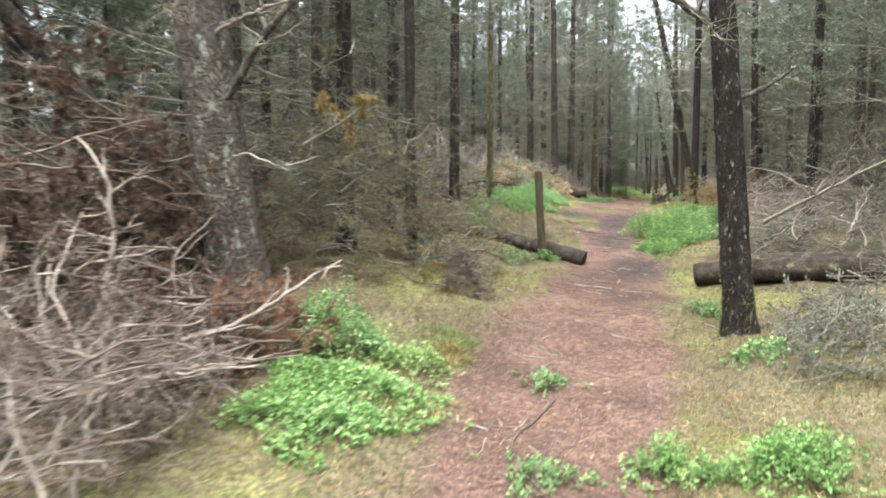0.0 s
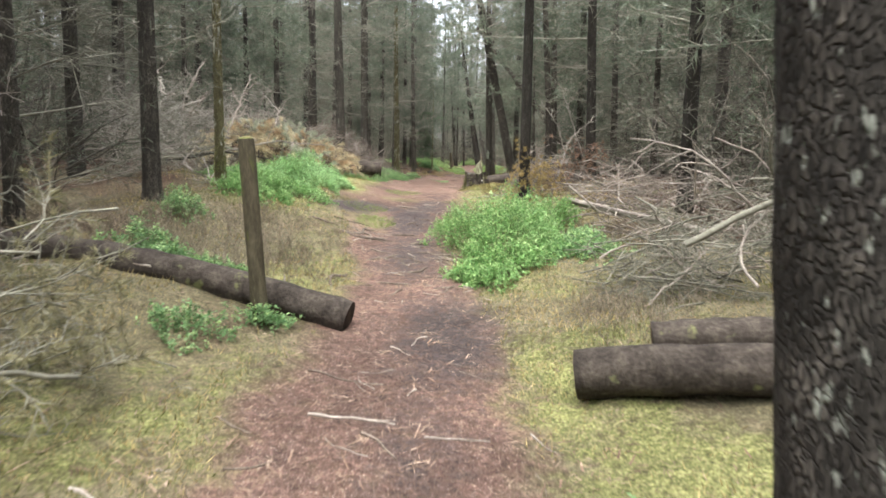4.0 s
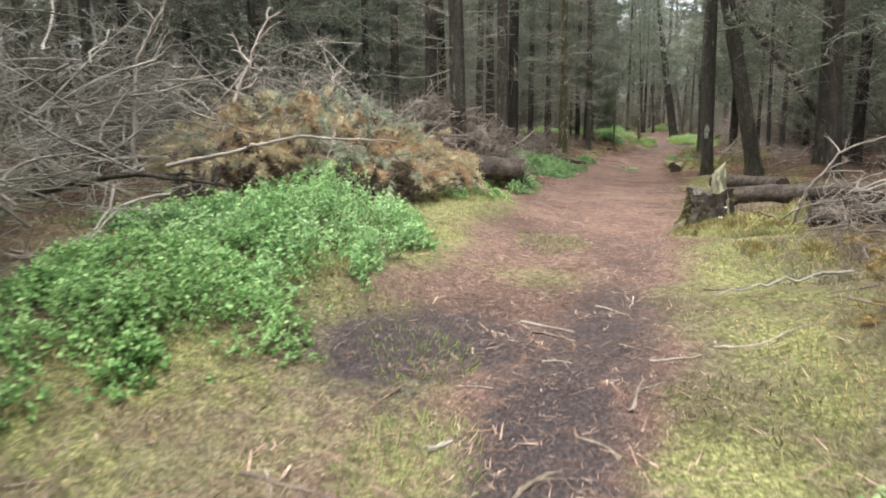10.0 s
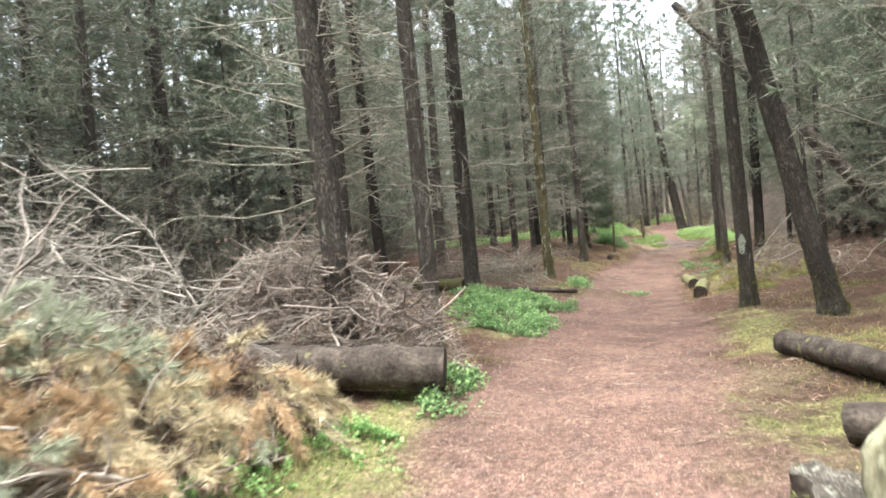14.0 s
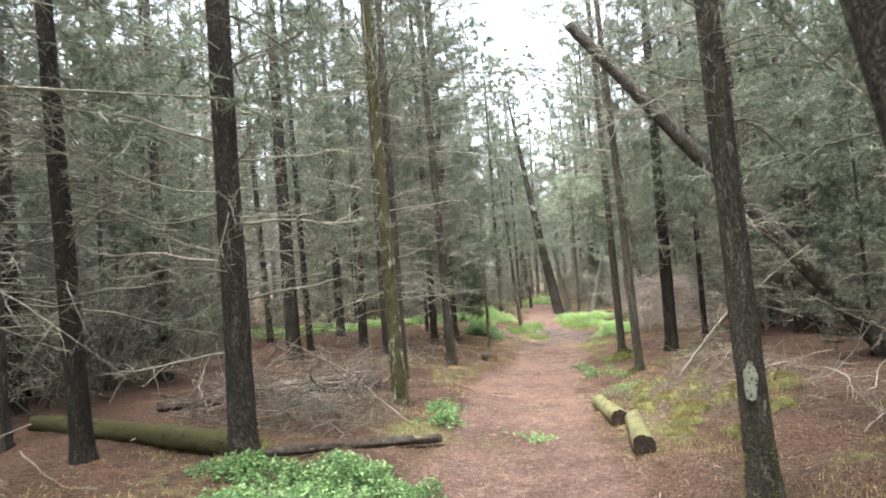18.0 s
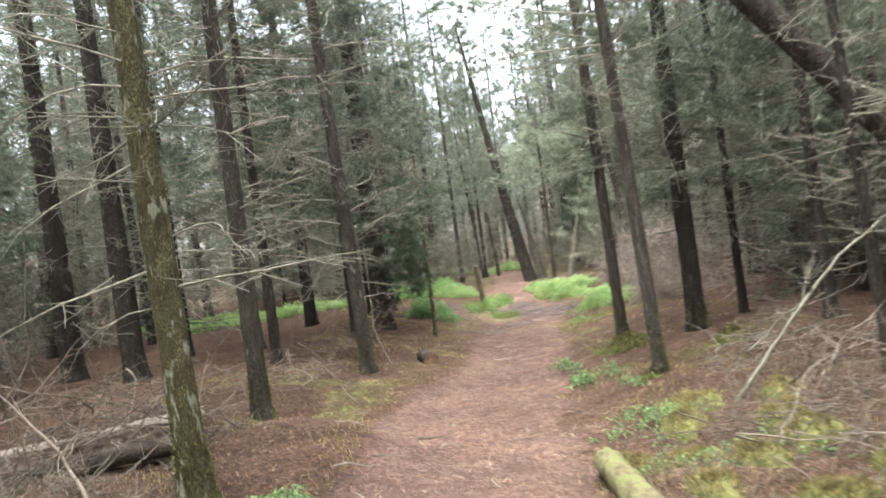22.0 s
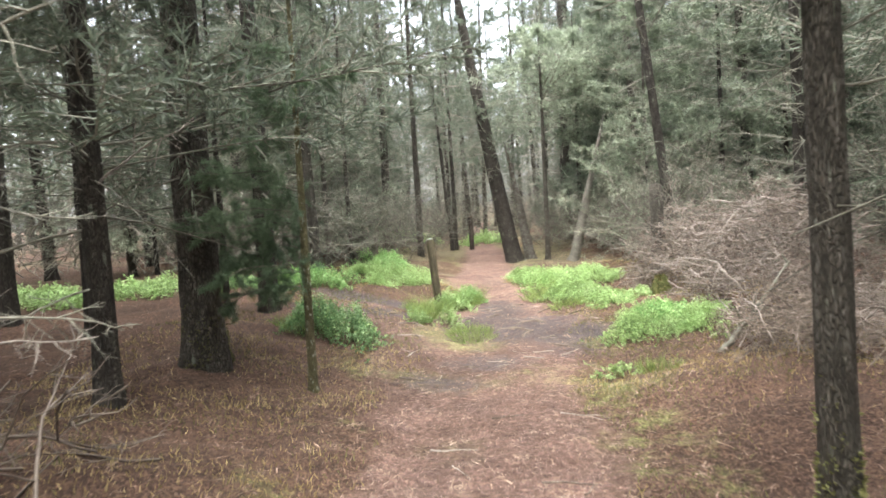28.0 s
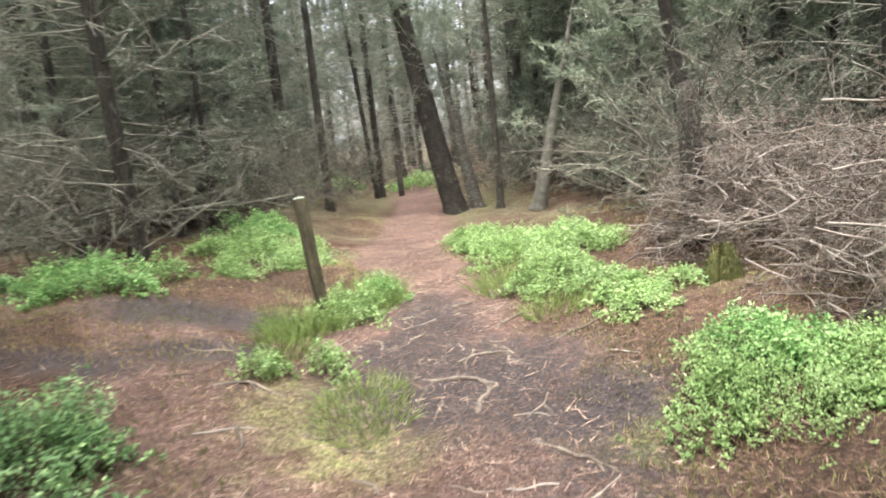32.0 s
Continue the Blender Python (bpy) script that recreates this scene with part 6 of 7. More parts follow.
def bough(points, r, mat, label, name="dead_bough", kids=7, needle=None, seed=3):
    """A single long dead bough along a bent line of a few points, with side branches; it rests on the ground or on brushwood."""
    g = np.random.default_rng(seed)
    pts = np.array(points, float)
    k = 22
    s = np.linspace(0, len(pts) - 1, k)
    line = np.stack([np.interp(s, np.arange(len(pts)), pts[:, i]) for i in range(3)], 1)
    for _ in range(2):
        line[1:-1] = (line[:-2] + 2 * line[1:-1] + line[2:]) / 4
    line += g.normal(0, 0.008, line.shape)
    base = line[0].copy()
    p = (line - base)[None]
    rad = r * np.linspace(1, 0.35, k)[None]
    ob = thing(name, pose(*base), label, "dead branch")
    part("stem", mesh_of("stem", *tubes(p, rad, 8), mat), ob)
    q, t = twigs_on(g, p, rad, kids, 0.26, 0.8, 8, 0.15, 0.16, 0.1, 0.55)
    for i in range(len(q)):
        q2, t2 = twigs_on(g, q[i:i + 1], t[i:i + 1], 4, 0.45, 0.85, 5, 0.2, 0.2, 0.0, 0.6)
        part("side_branch", mesh_of("side_branch", *join([tubes(q[i:i + 1], t[i:i + 1], 5), tubes(q2, np.maximum(t2, 0.002), 4)]), mat), ob)
    return ob


def on(x, y, up):
    return (x, y, lift(x, y) + up)


bough([on(-2.62, 2.75, 0.02), (-2.58, 2.9, 0.56), (-2.36, 3.2, 0.64), (-2.2, 3.5, 0.69), (-2.05, 3.7, 0.82), (-1.80, 4.0, 1.02)], 0.021, PALE, "long pale bent dead bough arching over a bilberry bush", seed=3, kids=9)
bough([on(-2.60, 2.85, 0.02), (-2.60, 2.9, 0.56), (-2.72, 3.0, 0.92), (-2.70, 3.1, 1.21), (-2.74, 3.1, 1.55), (-3.02, 3.2, 1.74)], 0.019, PALE, "pale forked dead bough standing upright", seed=4, kids=9)
bough([on(-3.3, 2.8, 0.1), on(-2.7, 2.6, 0.30), on(-2.1, 2.5, 0.20)], 0.018, PALE, "pale dead bough lying on brushwood", seed=5)
bough([on(-1.95, 1.95, 0.02), on(-2.0, 2.1, 0.20), on(-2.15, 2.4, 0.30), on(-2.55, 2.9, 0.30)], 0.017, PALE, "thin pale dead bough beside the trail", seed=6)
bough([on(-3.4, 3.3, 0.2), on(-3.05, 3.2, 0.62), on(-2.6, 3.3, 0.75)], 0.016, PALE, "pale dead bough leaning on brushwood", seed=18)
bough([on(-2.9, 2.2, 0.05), on(-2.75, 2.35, 0.45), on(-2.9, 2.6, 0.85)], 0.015, PALE, "pale crooked dead bough standing in brushwood", seed=19)
bough([on(-2.5, 1.9, 0.02), on(-2.3, 2.3, 0.25), on(-1.9, 2.6, 0.35), on(-1.65, 2.8, 0.40)], 0.012, PALE, "thin pale dead bough bent over the verge", seed=20)
bough([on(1.5, 9.9, 0.5), on(2.6, 9.7, 1.1), on(4.2, 9.3, 2.0)], 0.024, TWIG, "grey dead treetop leaning in brushwood", seed=7, kids=12)
bough([on(-4.4, 18.2, 0.2), on(-4.1, 18.5, 1.1), on(-3.9, 18.7, 1.75)], 0.028, PALE, "pale crooked dead bough standing up from brushwood", seed=8)
bough([on(-4.8, 17.6, 0.2), on(-4.9, 17.9, 1.2), on(-4.6, 18.2, 2.0)], 0.028, PALE, "pale crooked dead bough standing up from brushwood", seed=9)
bough([on(-4.2, 17.3, 0.35), on(-3.2, 17.75, 0.55), on(-2.4, 18.2, 0.62)], 0.020, PALE, "pale bare bough lying on drying pine boughs", seed=10, kids=4)
bough([on(-4.6, 16.2, 0.15), on(-3.7, 16.2, 0.42), on(-3.0, 16.35, 0.30)], 0.030, BARK_DARK, "dark dead bough bent over bilberry bushes", seed=11, kids=3)
bough([on(1.78, 31.45, 0.0), on(2.6, 31.3, 0.95), on(3.7, 31.1, 1.75)], 0.018, TWIG, "long grey dead pole leaning up from the ground", seed=12, kids=4)
bough([on(-1.7, 28.6, 0.02), on(-2.6, 29.6, 0.35), on(-3.6, 30.4, 0.75)], 0.013, TWIG_BROWN, "bent brown dead branch under the pines", seed=13)
bough([(3.69, 42.6, 1.5), (3.62, 42.2, 1.3), (3.66, 41.8, 1.05), (3.75, 41.5, 0.85)], 0.016, PALE, "pale bent bough sticking out of a brushwood heap", seed=14)
bough([on(2.55, 38.6, 0.0), on(2.9, 38.8, 0.25), on(3.4, 39.1, 0.6)], 0.030, TWIG, "grey dead bough leaning on a brushwood heap", seed=15)
bough([(3.0, 42.2, 1.05), (3.3, 42.1, 1.0), (3.75, 41.9, 0.95)], 0.013, PALE, "pale bent bough on a brushwood heap", seed=16)
bough([on(1.05, 18.75, 0.02), on(1.15, 18.6, 0.35), on(1.35, 18.5, 0.62), on(1.75, 18.45, 0.75)], 0.016, PALE, "pale crooked dead branch standing beside a stump", seed=21, kids=6)
bough([on(1.35, 18.3, 0.02), on(1.3, 18.1, 0.28), on(1.6, 17.8, 0.45), on(2.0, 17.7, 0.5)], 0.014, TWIG_PALE, "grey dead branch bent over moss", seed=22, kids=6)
bough([on(0.62, 18.95, 0.10), on(0.85, 18.8, 0.12), on(1.0, 18.6, 0.04)], 0.016, ROOT_BROWN, "crooked brown root beside a stump", seed=23, kids=2)
bough([on(1.7, 17.0, 0.3), on(1.9, 17.2, 0.9), on(2.5, 17.5, 1.3)], 0.014, TWIG_PALE, "long pale dead bough in brushwood", seed=24, kids=9)
bough([on(2.1, 18.6, 0.3), on(1.9, 18.4, 1.0), on(1.55, 18.3, 1.5)], 0.012, TWIG_PALE, "long pale dead bough beside the trail", seed=25, kids=10)
bough([on(2.6, 19.5, 0.4), on(2.2, 19.2, 1.4), on(1.9, 19.0, 2.1)], 0.013, TWIG_PALE, "long pale dead bough under the pines", seed=26, kids=10)
bough([on(1.05, 16.9, 0.05), on(0.6, 16.6, 0.06), on(0.15, 16.3, 0.05)], 0.012, TWIG, "thin dead branch lying on moss", seed=17, kids=3)

# the broken trunk inside the heap on the right
snapped = thing("dead_pine_stump", spot(3.3, 43.0), "grey broken trunk standing in a brushwood heap", "dead tree")
part("trunk", mesh_of("trunk", *tubes(np.array([[[0, 0, -0.05], [0.01, 0, 0.7], [0.0, 0.01, 1.42], [0.0, 0.01, 1.44]]]), np.array([[0.11, 0.10, 0.095, 0.01]]), 14), BARK), snapped)

# a dark snapped trunk that leans against the big pine
propped = thing("snapped_pine", pose(-4.05, 5.9, lift(-4.05, 5.9)), "dark snapped trunk leaning beside a big pine", "fallen tree")
g6 = np.random.default_rng(66)
w6 = np.linspace(0, 1, 18)[:, None]
line6 = (np.array([[0.45, 0.1, -0.05]]) * (1 - w6) + np.array([[-1.4, -0.95, 2.6]]) * w6)[None]
part("trunk", mesh_of("trunk", *tubes(line6, 0.12 * np.linspace(1, 0.75, 18)[None] * g6.uniform(0.95, 1.05, (1, 18)), 14), BARK_DARK), propped)
for k6 in range(5):
    part("branch", BRANCHES[k6], propped, "", pose(*line6[0, 5 + 2 * k6], 0, g6.uniform(-60, 10), g6.uniform(0, 360)))

# golden needles on a bough of the leaning pine at the start
gold = thing("golden_bough", pose(-3.25, 6.35, lift(-3.25, 6.35)), "half-dead pine bough with golden needles", "branch")
g5 = np.random.default_rng(55)
p5, r5 = boughs(g5, np.array([[0.0, 0, 1.35]]), np.array([[0.8, 0.2, 0.45]]), np.array([1.0]), np.array([0.018]), 8, 0.1, 0)
q5, s5 = twigs_on(g5, p5, r5, 12, 0.36, 0.9, 4, 0.3, 0.2, 0.2)
part("stem", mesh_of("stem", *tubes(p5, r5, 6), TWIG), gold)
part("twig_tangle", mesh_of("twig_tangle", *tubes(q5, s5, 4), TWIG), gold, "", None, "stuff")
part("needles", mesh_of("needles", *needles_on(g5, q5[:, 2:], 130, 0.08, 0.011), NEEDLE_GOLD), gold, "golden needles", None, "stuff")


def limb(tree, points, r, label, mat, kids=4, seed=1):
    """A thick crooked limb of a standing pine, with its side branches."""
    g = np.random.default_rng(seed)
    pts = np.array(points, float)
    w = np.linspace(0, len(pts) - 1, 24)
    line = np.stack([np.interp(w, np.arange(len(pts)), pts[:, i]) for i in range(3)], 1)
    for _ in range(3):
        line[1:-1] = (line[:-2] + 2 * line[1:-1] + line[2:]) / 4
    line = (line + g.normal(0, 0.006, line.shape))[None]
    rad = r * np.linspace(1, 0.4, 24)[None]
    back = tree.matrix_basis.inverted()
    stem = part("limb", mesh_of("limb", *tubes(line, rad, 10), mat), tree, label, back)
    q, t = twigs_on(g, line, rad, kids, 0.35, 0.8, 8, 0.3, 0.18, 0.1, 0.5)
    for k in range(len(q)):
        q2, t2 = twigs_on(g, q[k:k + 1], t[k:k + 1], 5, 0.4, 0.85, 5, 0.2, 0.2, 0.0, 0.5)
        part("twig", mesh_of("twig", *join([tubes(q[k:k + 1], t[k:k + 1], 5), tubes(q2, np.maximum(t2, 0.002), 4)]), TWIG), stem)


limb(standing[(-3.11, 4.95)], ((-3.3, 4.9, 2.0), (-3.11, 4.85, 2.18), (-2.93, 4.85, 2.41), (-2.80, 4.85, 2.62), (-2.56, 4.85, 2.80), (-2.47, 4.85, 3.1), (-2.2, 4.85, 3.4)), 0.042, "thick crooked grey limb", BARK_LICHEN, 6, 71)
limb(standing[(-3.11, 4.95)], ((-3.35, 4.9, 2.62), (-3.0, 4.75, 2.68), (-2.7, 4.6, 2.72), (-2.3, 4.5, 2.76)), 0.020, "pale dead limb", PALE, 5, 72)
limb(standing[(-3.11, 4.95)], ((-3.25, 4.9, 1.65), (-2.9, 4.75, 1.72), (-2.6, 4.65, 1.60), (-2.2, 4.5, 1.66)), 0.012, "pale dead limb", PALE, 5, 73)
limb(standing[(0.85, 6.70)], ((0.66, 6.70, 2.75), (0.48, 6.7, 2.90), (0.18, 6.7, 3.12), (-0.2, 6.7, 3.34), (-0.72, 6.7, 3.46)), 0.040, "crooked dead limb", BARK, 5, 74)
limb(standing[(0.85, 6.70)], ((0.72, 6.70, 2.20), (0.92, 6.7, 2.28), (1.06, 6.7, 2.36), (1.22, 6.7, 2.48)), 0.030, "broken lichened limb", BARK_LICHEN, 3, 75)


def heath(x, y, rx, ry, h, n, mat, label, seed):
    """Wiry upright stems of dry heath."""
    g = np.random.default_rng(seed)
    a, rad = g.uniform(0, 2 * np.pi, n), np.sqrt(g.random(n))
    lx, ly = rad * np.cos(a) * rx, rad * np.sin(a) * ry
    z0 = lift(x, y)
    s = np.stack([lx, ly, land(x + lx, y + ly) - z0 - 0.01], 1)
    way = unit(np.stack([g.normal(0, 0.5, n), g.normal(0, 0.5, n), np.ones(n)], 1))
    p, r = boughs(g, s, way, h * g.uniform(0.5, 1.25, n), np.full(n, 0.003), 4, 0.18, 0)
    q, t = twigs_on(g, p, r, 5, 0.45, 0.7, 3, 0.25, 0.18, 0.2)
    ob = thing("heath_patch", pose(x, y, z0), label, "heath", kind="stuff")
    part("wiry_stems", mesh_of("wiry_stems", *join([tubes(p, r), tubes(q, np.maximum(t, 0.0016))]), mat), ob, "", None, "stuff")


heath(-2.3, 11.75, 0.85, 1.15, 0.22, 620, HEATH, "dry grey-brown heath between logs and bilberry", 61)
heath(-1.35, 11.9, 0.30, 1.0, 0.10, 160, HEATH, "thin dry heath at the trail's edge", 62)
heath(-3.3, 11.6, 0.6, 0.9, 0.3, 260, HEATH, "dry grey-brown heath under the pines", 63)
heath(-2.0, 13.3, 0.35, 0.4, 0.14, 120, HEATH, "thin dry heath", 64)
heath(1.35, 10.3, 0.5, 0.7, 0.15, 160, HEATH, "thin dry heath among dead branches", 65)
heath(1.6, 17.3, 0.5, 0.6, 0.18, 120, HEATH, "thin dry heath beside a stump", 66)
heath(1.5, 29.9, 0.8, 1.3, 0.13, 420, HEATH, "thin dry heath and twigs among moss mounds", 68)
heath(2.2, 31.6, 0.6, 0.7, 0.14, 180, HEATH, "thin dry heath beside a leaning pole", 69)
heath(-1.2, 5.9, 0.35, 0.7, 0.08, 160, HEATH, "thin dry heath at the trail's edge", 70)
heath(1.1, 10.0, 0.3, 0.8, 0.10, 150, HEATH, "thin dry heath beside cut logs", 71)
heath(0.85, 17.6, 0.5, 0.9, 0.09, 220, HEATH, "thin dry heath and twigs on moss beside a stump", 72)
heath(-2.4, 29.2, 0.5, 0.7, 0.16, 120, HEATH, "thin dry heath under the pines", 67)

# ---- roots and sticks on the trail ----
def lying(name, x, y, turn, length, r, mat, label, category, group, sunk=0.0, crook=0.18, fork=True, seed=0):
    """A crooked root or stick that follows the ground."""
    g = np.random.default_rng(seed + int(abs(x) * 100) + int(y * 10))
    k = max(7, int(length / 0.05))
    a = radians(turn) + np.cumsum(g.normal(0, crook, k))
    step = length / (k - 1)
    lx, ly = np.cumsum(np.cos(a) * step), np.cumsum(np.sin(a) * step)
    rad = r * np.linspace(1, 0.45, k) * g.uniform(0.85, 1.15, k)
    z0 = lift(x, y)
    z = land(x + lx, y + ly) - z0 + rad * 0.8 - sunk * np.abs(np.linspace(-1, 1, k)) ** 2 * 2.2
    p = np.stack([lx, ly, z], 1)[None]
    ob = thing(name, pose(x, y, z0), label, category, group)
    part("stem", mesh_of("stem", *tubes(p, rad[None], 7), mat), ob)
    if fork and length > 0.35:
        i = int(k * g.uniform(0.3, 0.6))
        b = a[i] + g.choice([-1, 1]) * g.uniform(0.4, 0.9)
        m = max(4, k // 2)
        s = np.arange(m) * step
        fx, fy = lx[i] + np.cos(b) * s, ly[i] + np.sin(b) * s
        fr = rad[i] * np.linspace(0.8, 0.3, m)
        part("fork", mesh_of("fork", *tubes(np.stack([fx, fy, land(x + fx, y + fy) - z0 + fr * 0.8 - sunk * np.linspace(0, 1, m) ** 2], 1)[None], fr[None], 6), mat), ob)


ROOT = material("worn_roots", [(0.068, 0.052, 0.041), (0.145, 0.118, 0.094), (0.265, 0.225, 0.186)], 12, 0.85, 0.5, 60, by_object=0.2)
for i, (x, y, turn, ln, r) in enumerate((
    (-1.38, 13.22, -27, 0.75, 0.026), (-0.62, 13.14, -5, 0.35, 0.020), (-0.53, 12.82, -72, 0.36, 0.016), (-0.42, 12.62, -60, 0.6, 0.018), (-0.33, 12.54, -52, 0.45, 0.016), (-0.90, 12.45, 20, 0.3, 0.016), (-1.0, 12.2, 25, 0.4, 0.016), (-0.72, 12.55, -95, 0.3, 0.012), (-0.6, 12.5, -85, 0.4, 0.014), (-1.35, 13.45, -25, 0.75, 0.020), (-1.05, 12.9, -40, 0.5, 0.016), (-0.95, 12.35, 10, 0.5, 0.016), (-0.55, 12.6, -70, 0.45, 0.018), (-0.35, 12.75, -55, 0.5, 0.018), (-0.25, 12.3, -60, 0.6, 0.020), (-1.1, 11.75, -20, 0.65, 0.022),
    (-0.6, 11.85, 15, 0.45, 0.022), (-0.85, 11.5, 20, 0.5, 0.016), (-0.2, 11.9, -75, 0.4, 0.018), (-0.05, 11.5, -50, 0.5, 0.018), (-0.45, 11.3, -100, 0.4, 0.014), (-1.35, 13.25, -15, 0.8, 0.026), (-0.9, 13.6, -50, 0.5, 0.018),
    (-1.9, 13.6, -20, 0.6, 0.016), (-0.75, 14.1, 40, 0.4, 0.016), (-0.35, 14.4, 60, 0.35, 0.014), (0.55, 41.6, 10, 0.5, 0.016), (0.85, 41.2, -20, 0.55, 0.018), (0.75, 40.7, -70, 0.4, 0.016), (1.25, 41.1, 20, 0.4, 0.014), (1.35, 40.6, -30, 0.5, 0.014), (0.9, 40.3, 35, 0.5, 0.02), (1.1, 40.0, -15, 0.6, 0.018), (0.65, 41.0, -55, 0.6, 0.022), (1.5, 41.3, -35, 0.55, 0.018), (1.2, 41.8, 15, 0.45, 0.02), (0.5, 42.1, -25, 0.6, 0.02), (0.9, 42.6, 40, 0.4, 0.016), (1.05, 41.5, -80, 0.5, 0.018), (-0.3, 40.0, 25, 0.5, 0.016), (-0.6, 40.9, -15, 0.6, 0.018), (-0.9, 41.5, 10, 0.5, 0.016), (0.1, 39.1, -50, 0.4, 0.014), (0.2, 38.2, 20, 0.4, 0.014), (0.45, 42.7, 15, 0.5, 0.016), (0.3, 39.9, -80, 0.35, 0.014))):
    lying("tree_root", x, y, turn, ln, r * 0.8, ROOT, "worn bare pine root crossing the trail", "root", "roots on the trail", 0.014, 0.36, True, i)
STICKS = (
    (-0.95, 9.05, 8, 0.5, 0.011), (-0.85, 8.55, 15, 0.5, 0.013), (-0.55, 8.4, -12, 0.35, 0.012), (-0.25, 8.35, 30, 0.35, 0.010), (-1.05, 7.9, 20, 0.25, 0.010), (-1.5, 7.6, -5, 0.16, 0.016), (-1.2, 8.35, -30, 0.2, 0.010), (0.3, 8.5, -60, 0.25, 0.010), (0.55, 6.6, -40, 0.4, 0.012), (0.5, 6.9, 5, 0.3, 0.010),
    (-0.55, 4.6, -65, 1.1, 0.017), (-0.6, 3.4, -10, 0.25, 0.012), (0.05, 3.75, 20, 0.3, 0.012), (-1.0, 3.9, -10, 0.15, 0.014), (-0.35, 4.2, 60, 0.2, 0.008), (-0.9, 5.4, 30, 0.2, 0.008), (0.0, 5.9, -80, 0.2, 0.009), (-0.3, 6.4, 0, 0.35, 0.008), (-0.9, 6.9, 5, 0.3, 0.007),
    (-0.95, 15.85, -20, 0.35, 0.013), (-0.85, 15.65, 25, 0.28, 0.014), (-0.25, 15.4, 15, 0.3, 0.010), (-0.3, 14.8, 75, 0.4, 0.016), (-1.05, 14.35, 40, 0.15, 0.022), (-1.6, 13.9, 20, 0.5, 0.012), (0.05, 15.6, 10, 0.6, 0.009), (0.1, 16.7, 25, 0.7, 0.009), (-0.55, 16.3, -20, 0.3, 0.008),
    (-1.3, 18.1, 30, 0.3, 0.008), (-0.9, 19.2, -40, 0.2, 0.008), (-0.2, 20.4, 20, 0.3, 0.007), (-0.6, 22.0, -10, 0.3, 0.007), (0.1, 23.4, 30, 0.25, 0.008), (-1.3, 29.0, 10, 0.3, 0.010), (-0.85, 31.6, 15, 0.3, 0.020), (-0.6, 31.3, 80, 0.3, 0.010), (-1.15, 31.0, 25, 0.4, 0.010), (-1.6, 31.9, 10, 0.4, 0.010), (0.35, 31.3, 60, 0.2, 0.012),
    (-1.35, 30.6, 35, 0.35, 0.012), (0.25, 35.5, 25, 0.5, 0.010), (-0.1, 35.7, 5, 0.3, 0.009), (0.6, 36.3, -10, 0.35, 0.009), (-0.05, 36.9, 10, 0.35, 0.011), (0.4, 37.5, 30, 0.3, 0.009), (0.9, 37.6, -20, 0.4, 0.008), (-0.35, 38.6, -40, 0.3, 0.012), (-0.3, 39.2, 70, 0.4, 0.012), (0.0, 39.0, 30, 0.3, 0.010), (1.2, 39.3, 40, 0.3, 0.008),
    (-2.7, 35.0, 8, 1.2, 0.007), (-3.2, 34.7, 4, 1.5, 0.008), (-2.9, 35.3, 20, 0.9, 0.007), (-0.5, 40.2, 20, 0.35, 0.010), (1.6, 38.9, 10, 0.35, 0.010), (0.85, 39.4, -60, 0.25, 0.012))
for i, (x, y, turn, ln, r) in enumerate(STICKS):
    lying("fallen_stick", x, y, turn, ln * 0.9, r * 0.72, PALE if i % 2 else ROOT, "weathered broken stick lying on the needles", "stick", "sticks on the ground", 0.0, 0.17, True, i + 40)


g8 = np.random.default_rng(83)
for i in range(190):
    y = float(g8.choice([g8.uniform(10.8, 13.8), g8.uniform(38.5, 42.5), g8.uniform(1.5, 10), g8.uniform(14, 24), g8.uniform(27, 38)], p=[0.24, 0.2, 0.26, 0.18, 0.12]))
    x = float(np.interp(y, TRAIL_Y, TRAIL_X) + g8.normal(0, 0.75) * np.interp(y, TRAIL_Y, TRAIL_W))
    lying("fallen_stick", x, y, g8.uniform(0, 360), g8.uniform(0.08, 0.30), g8.uniform(0.0025, 0.0065), PALE if i % 3 else ROOT, "small pale broken stick lying on the trail", "stick", "sticks on the ground", 0.0, 0.22, True, 400 + i)


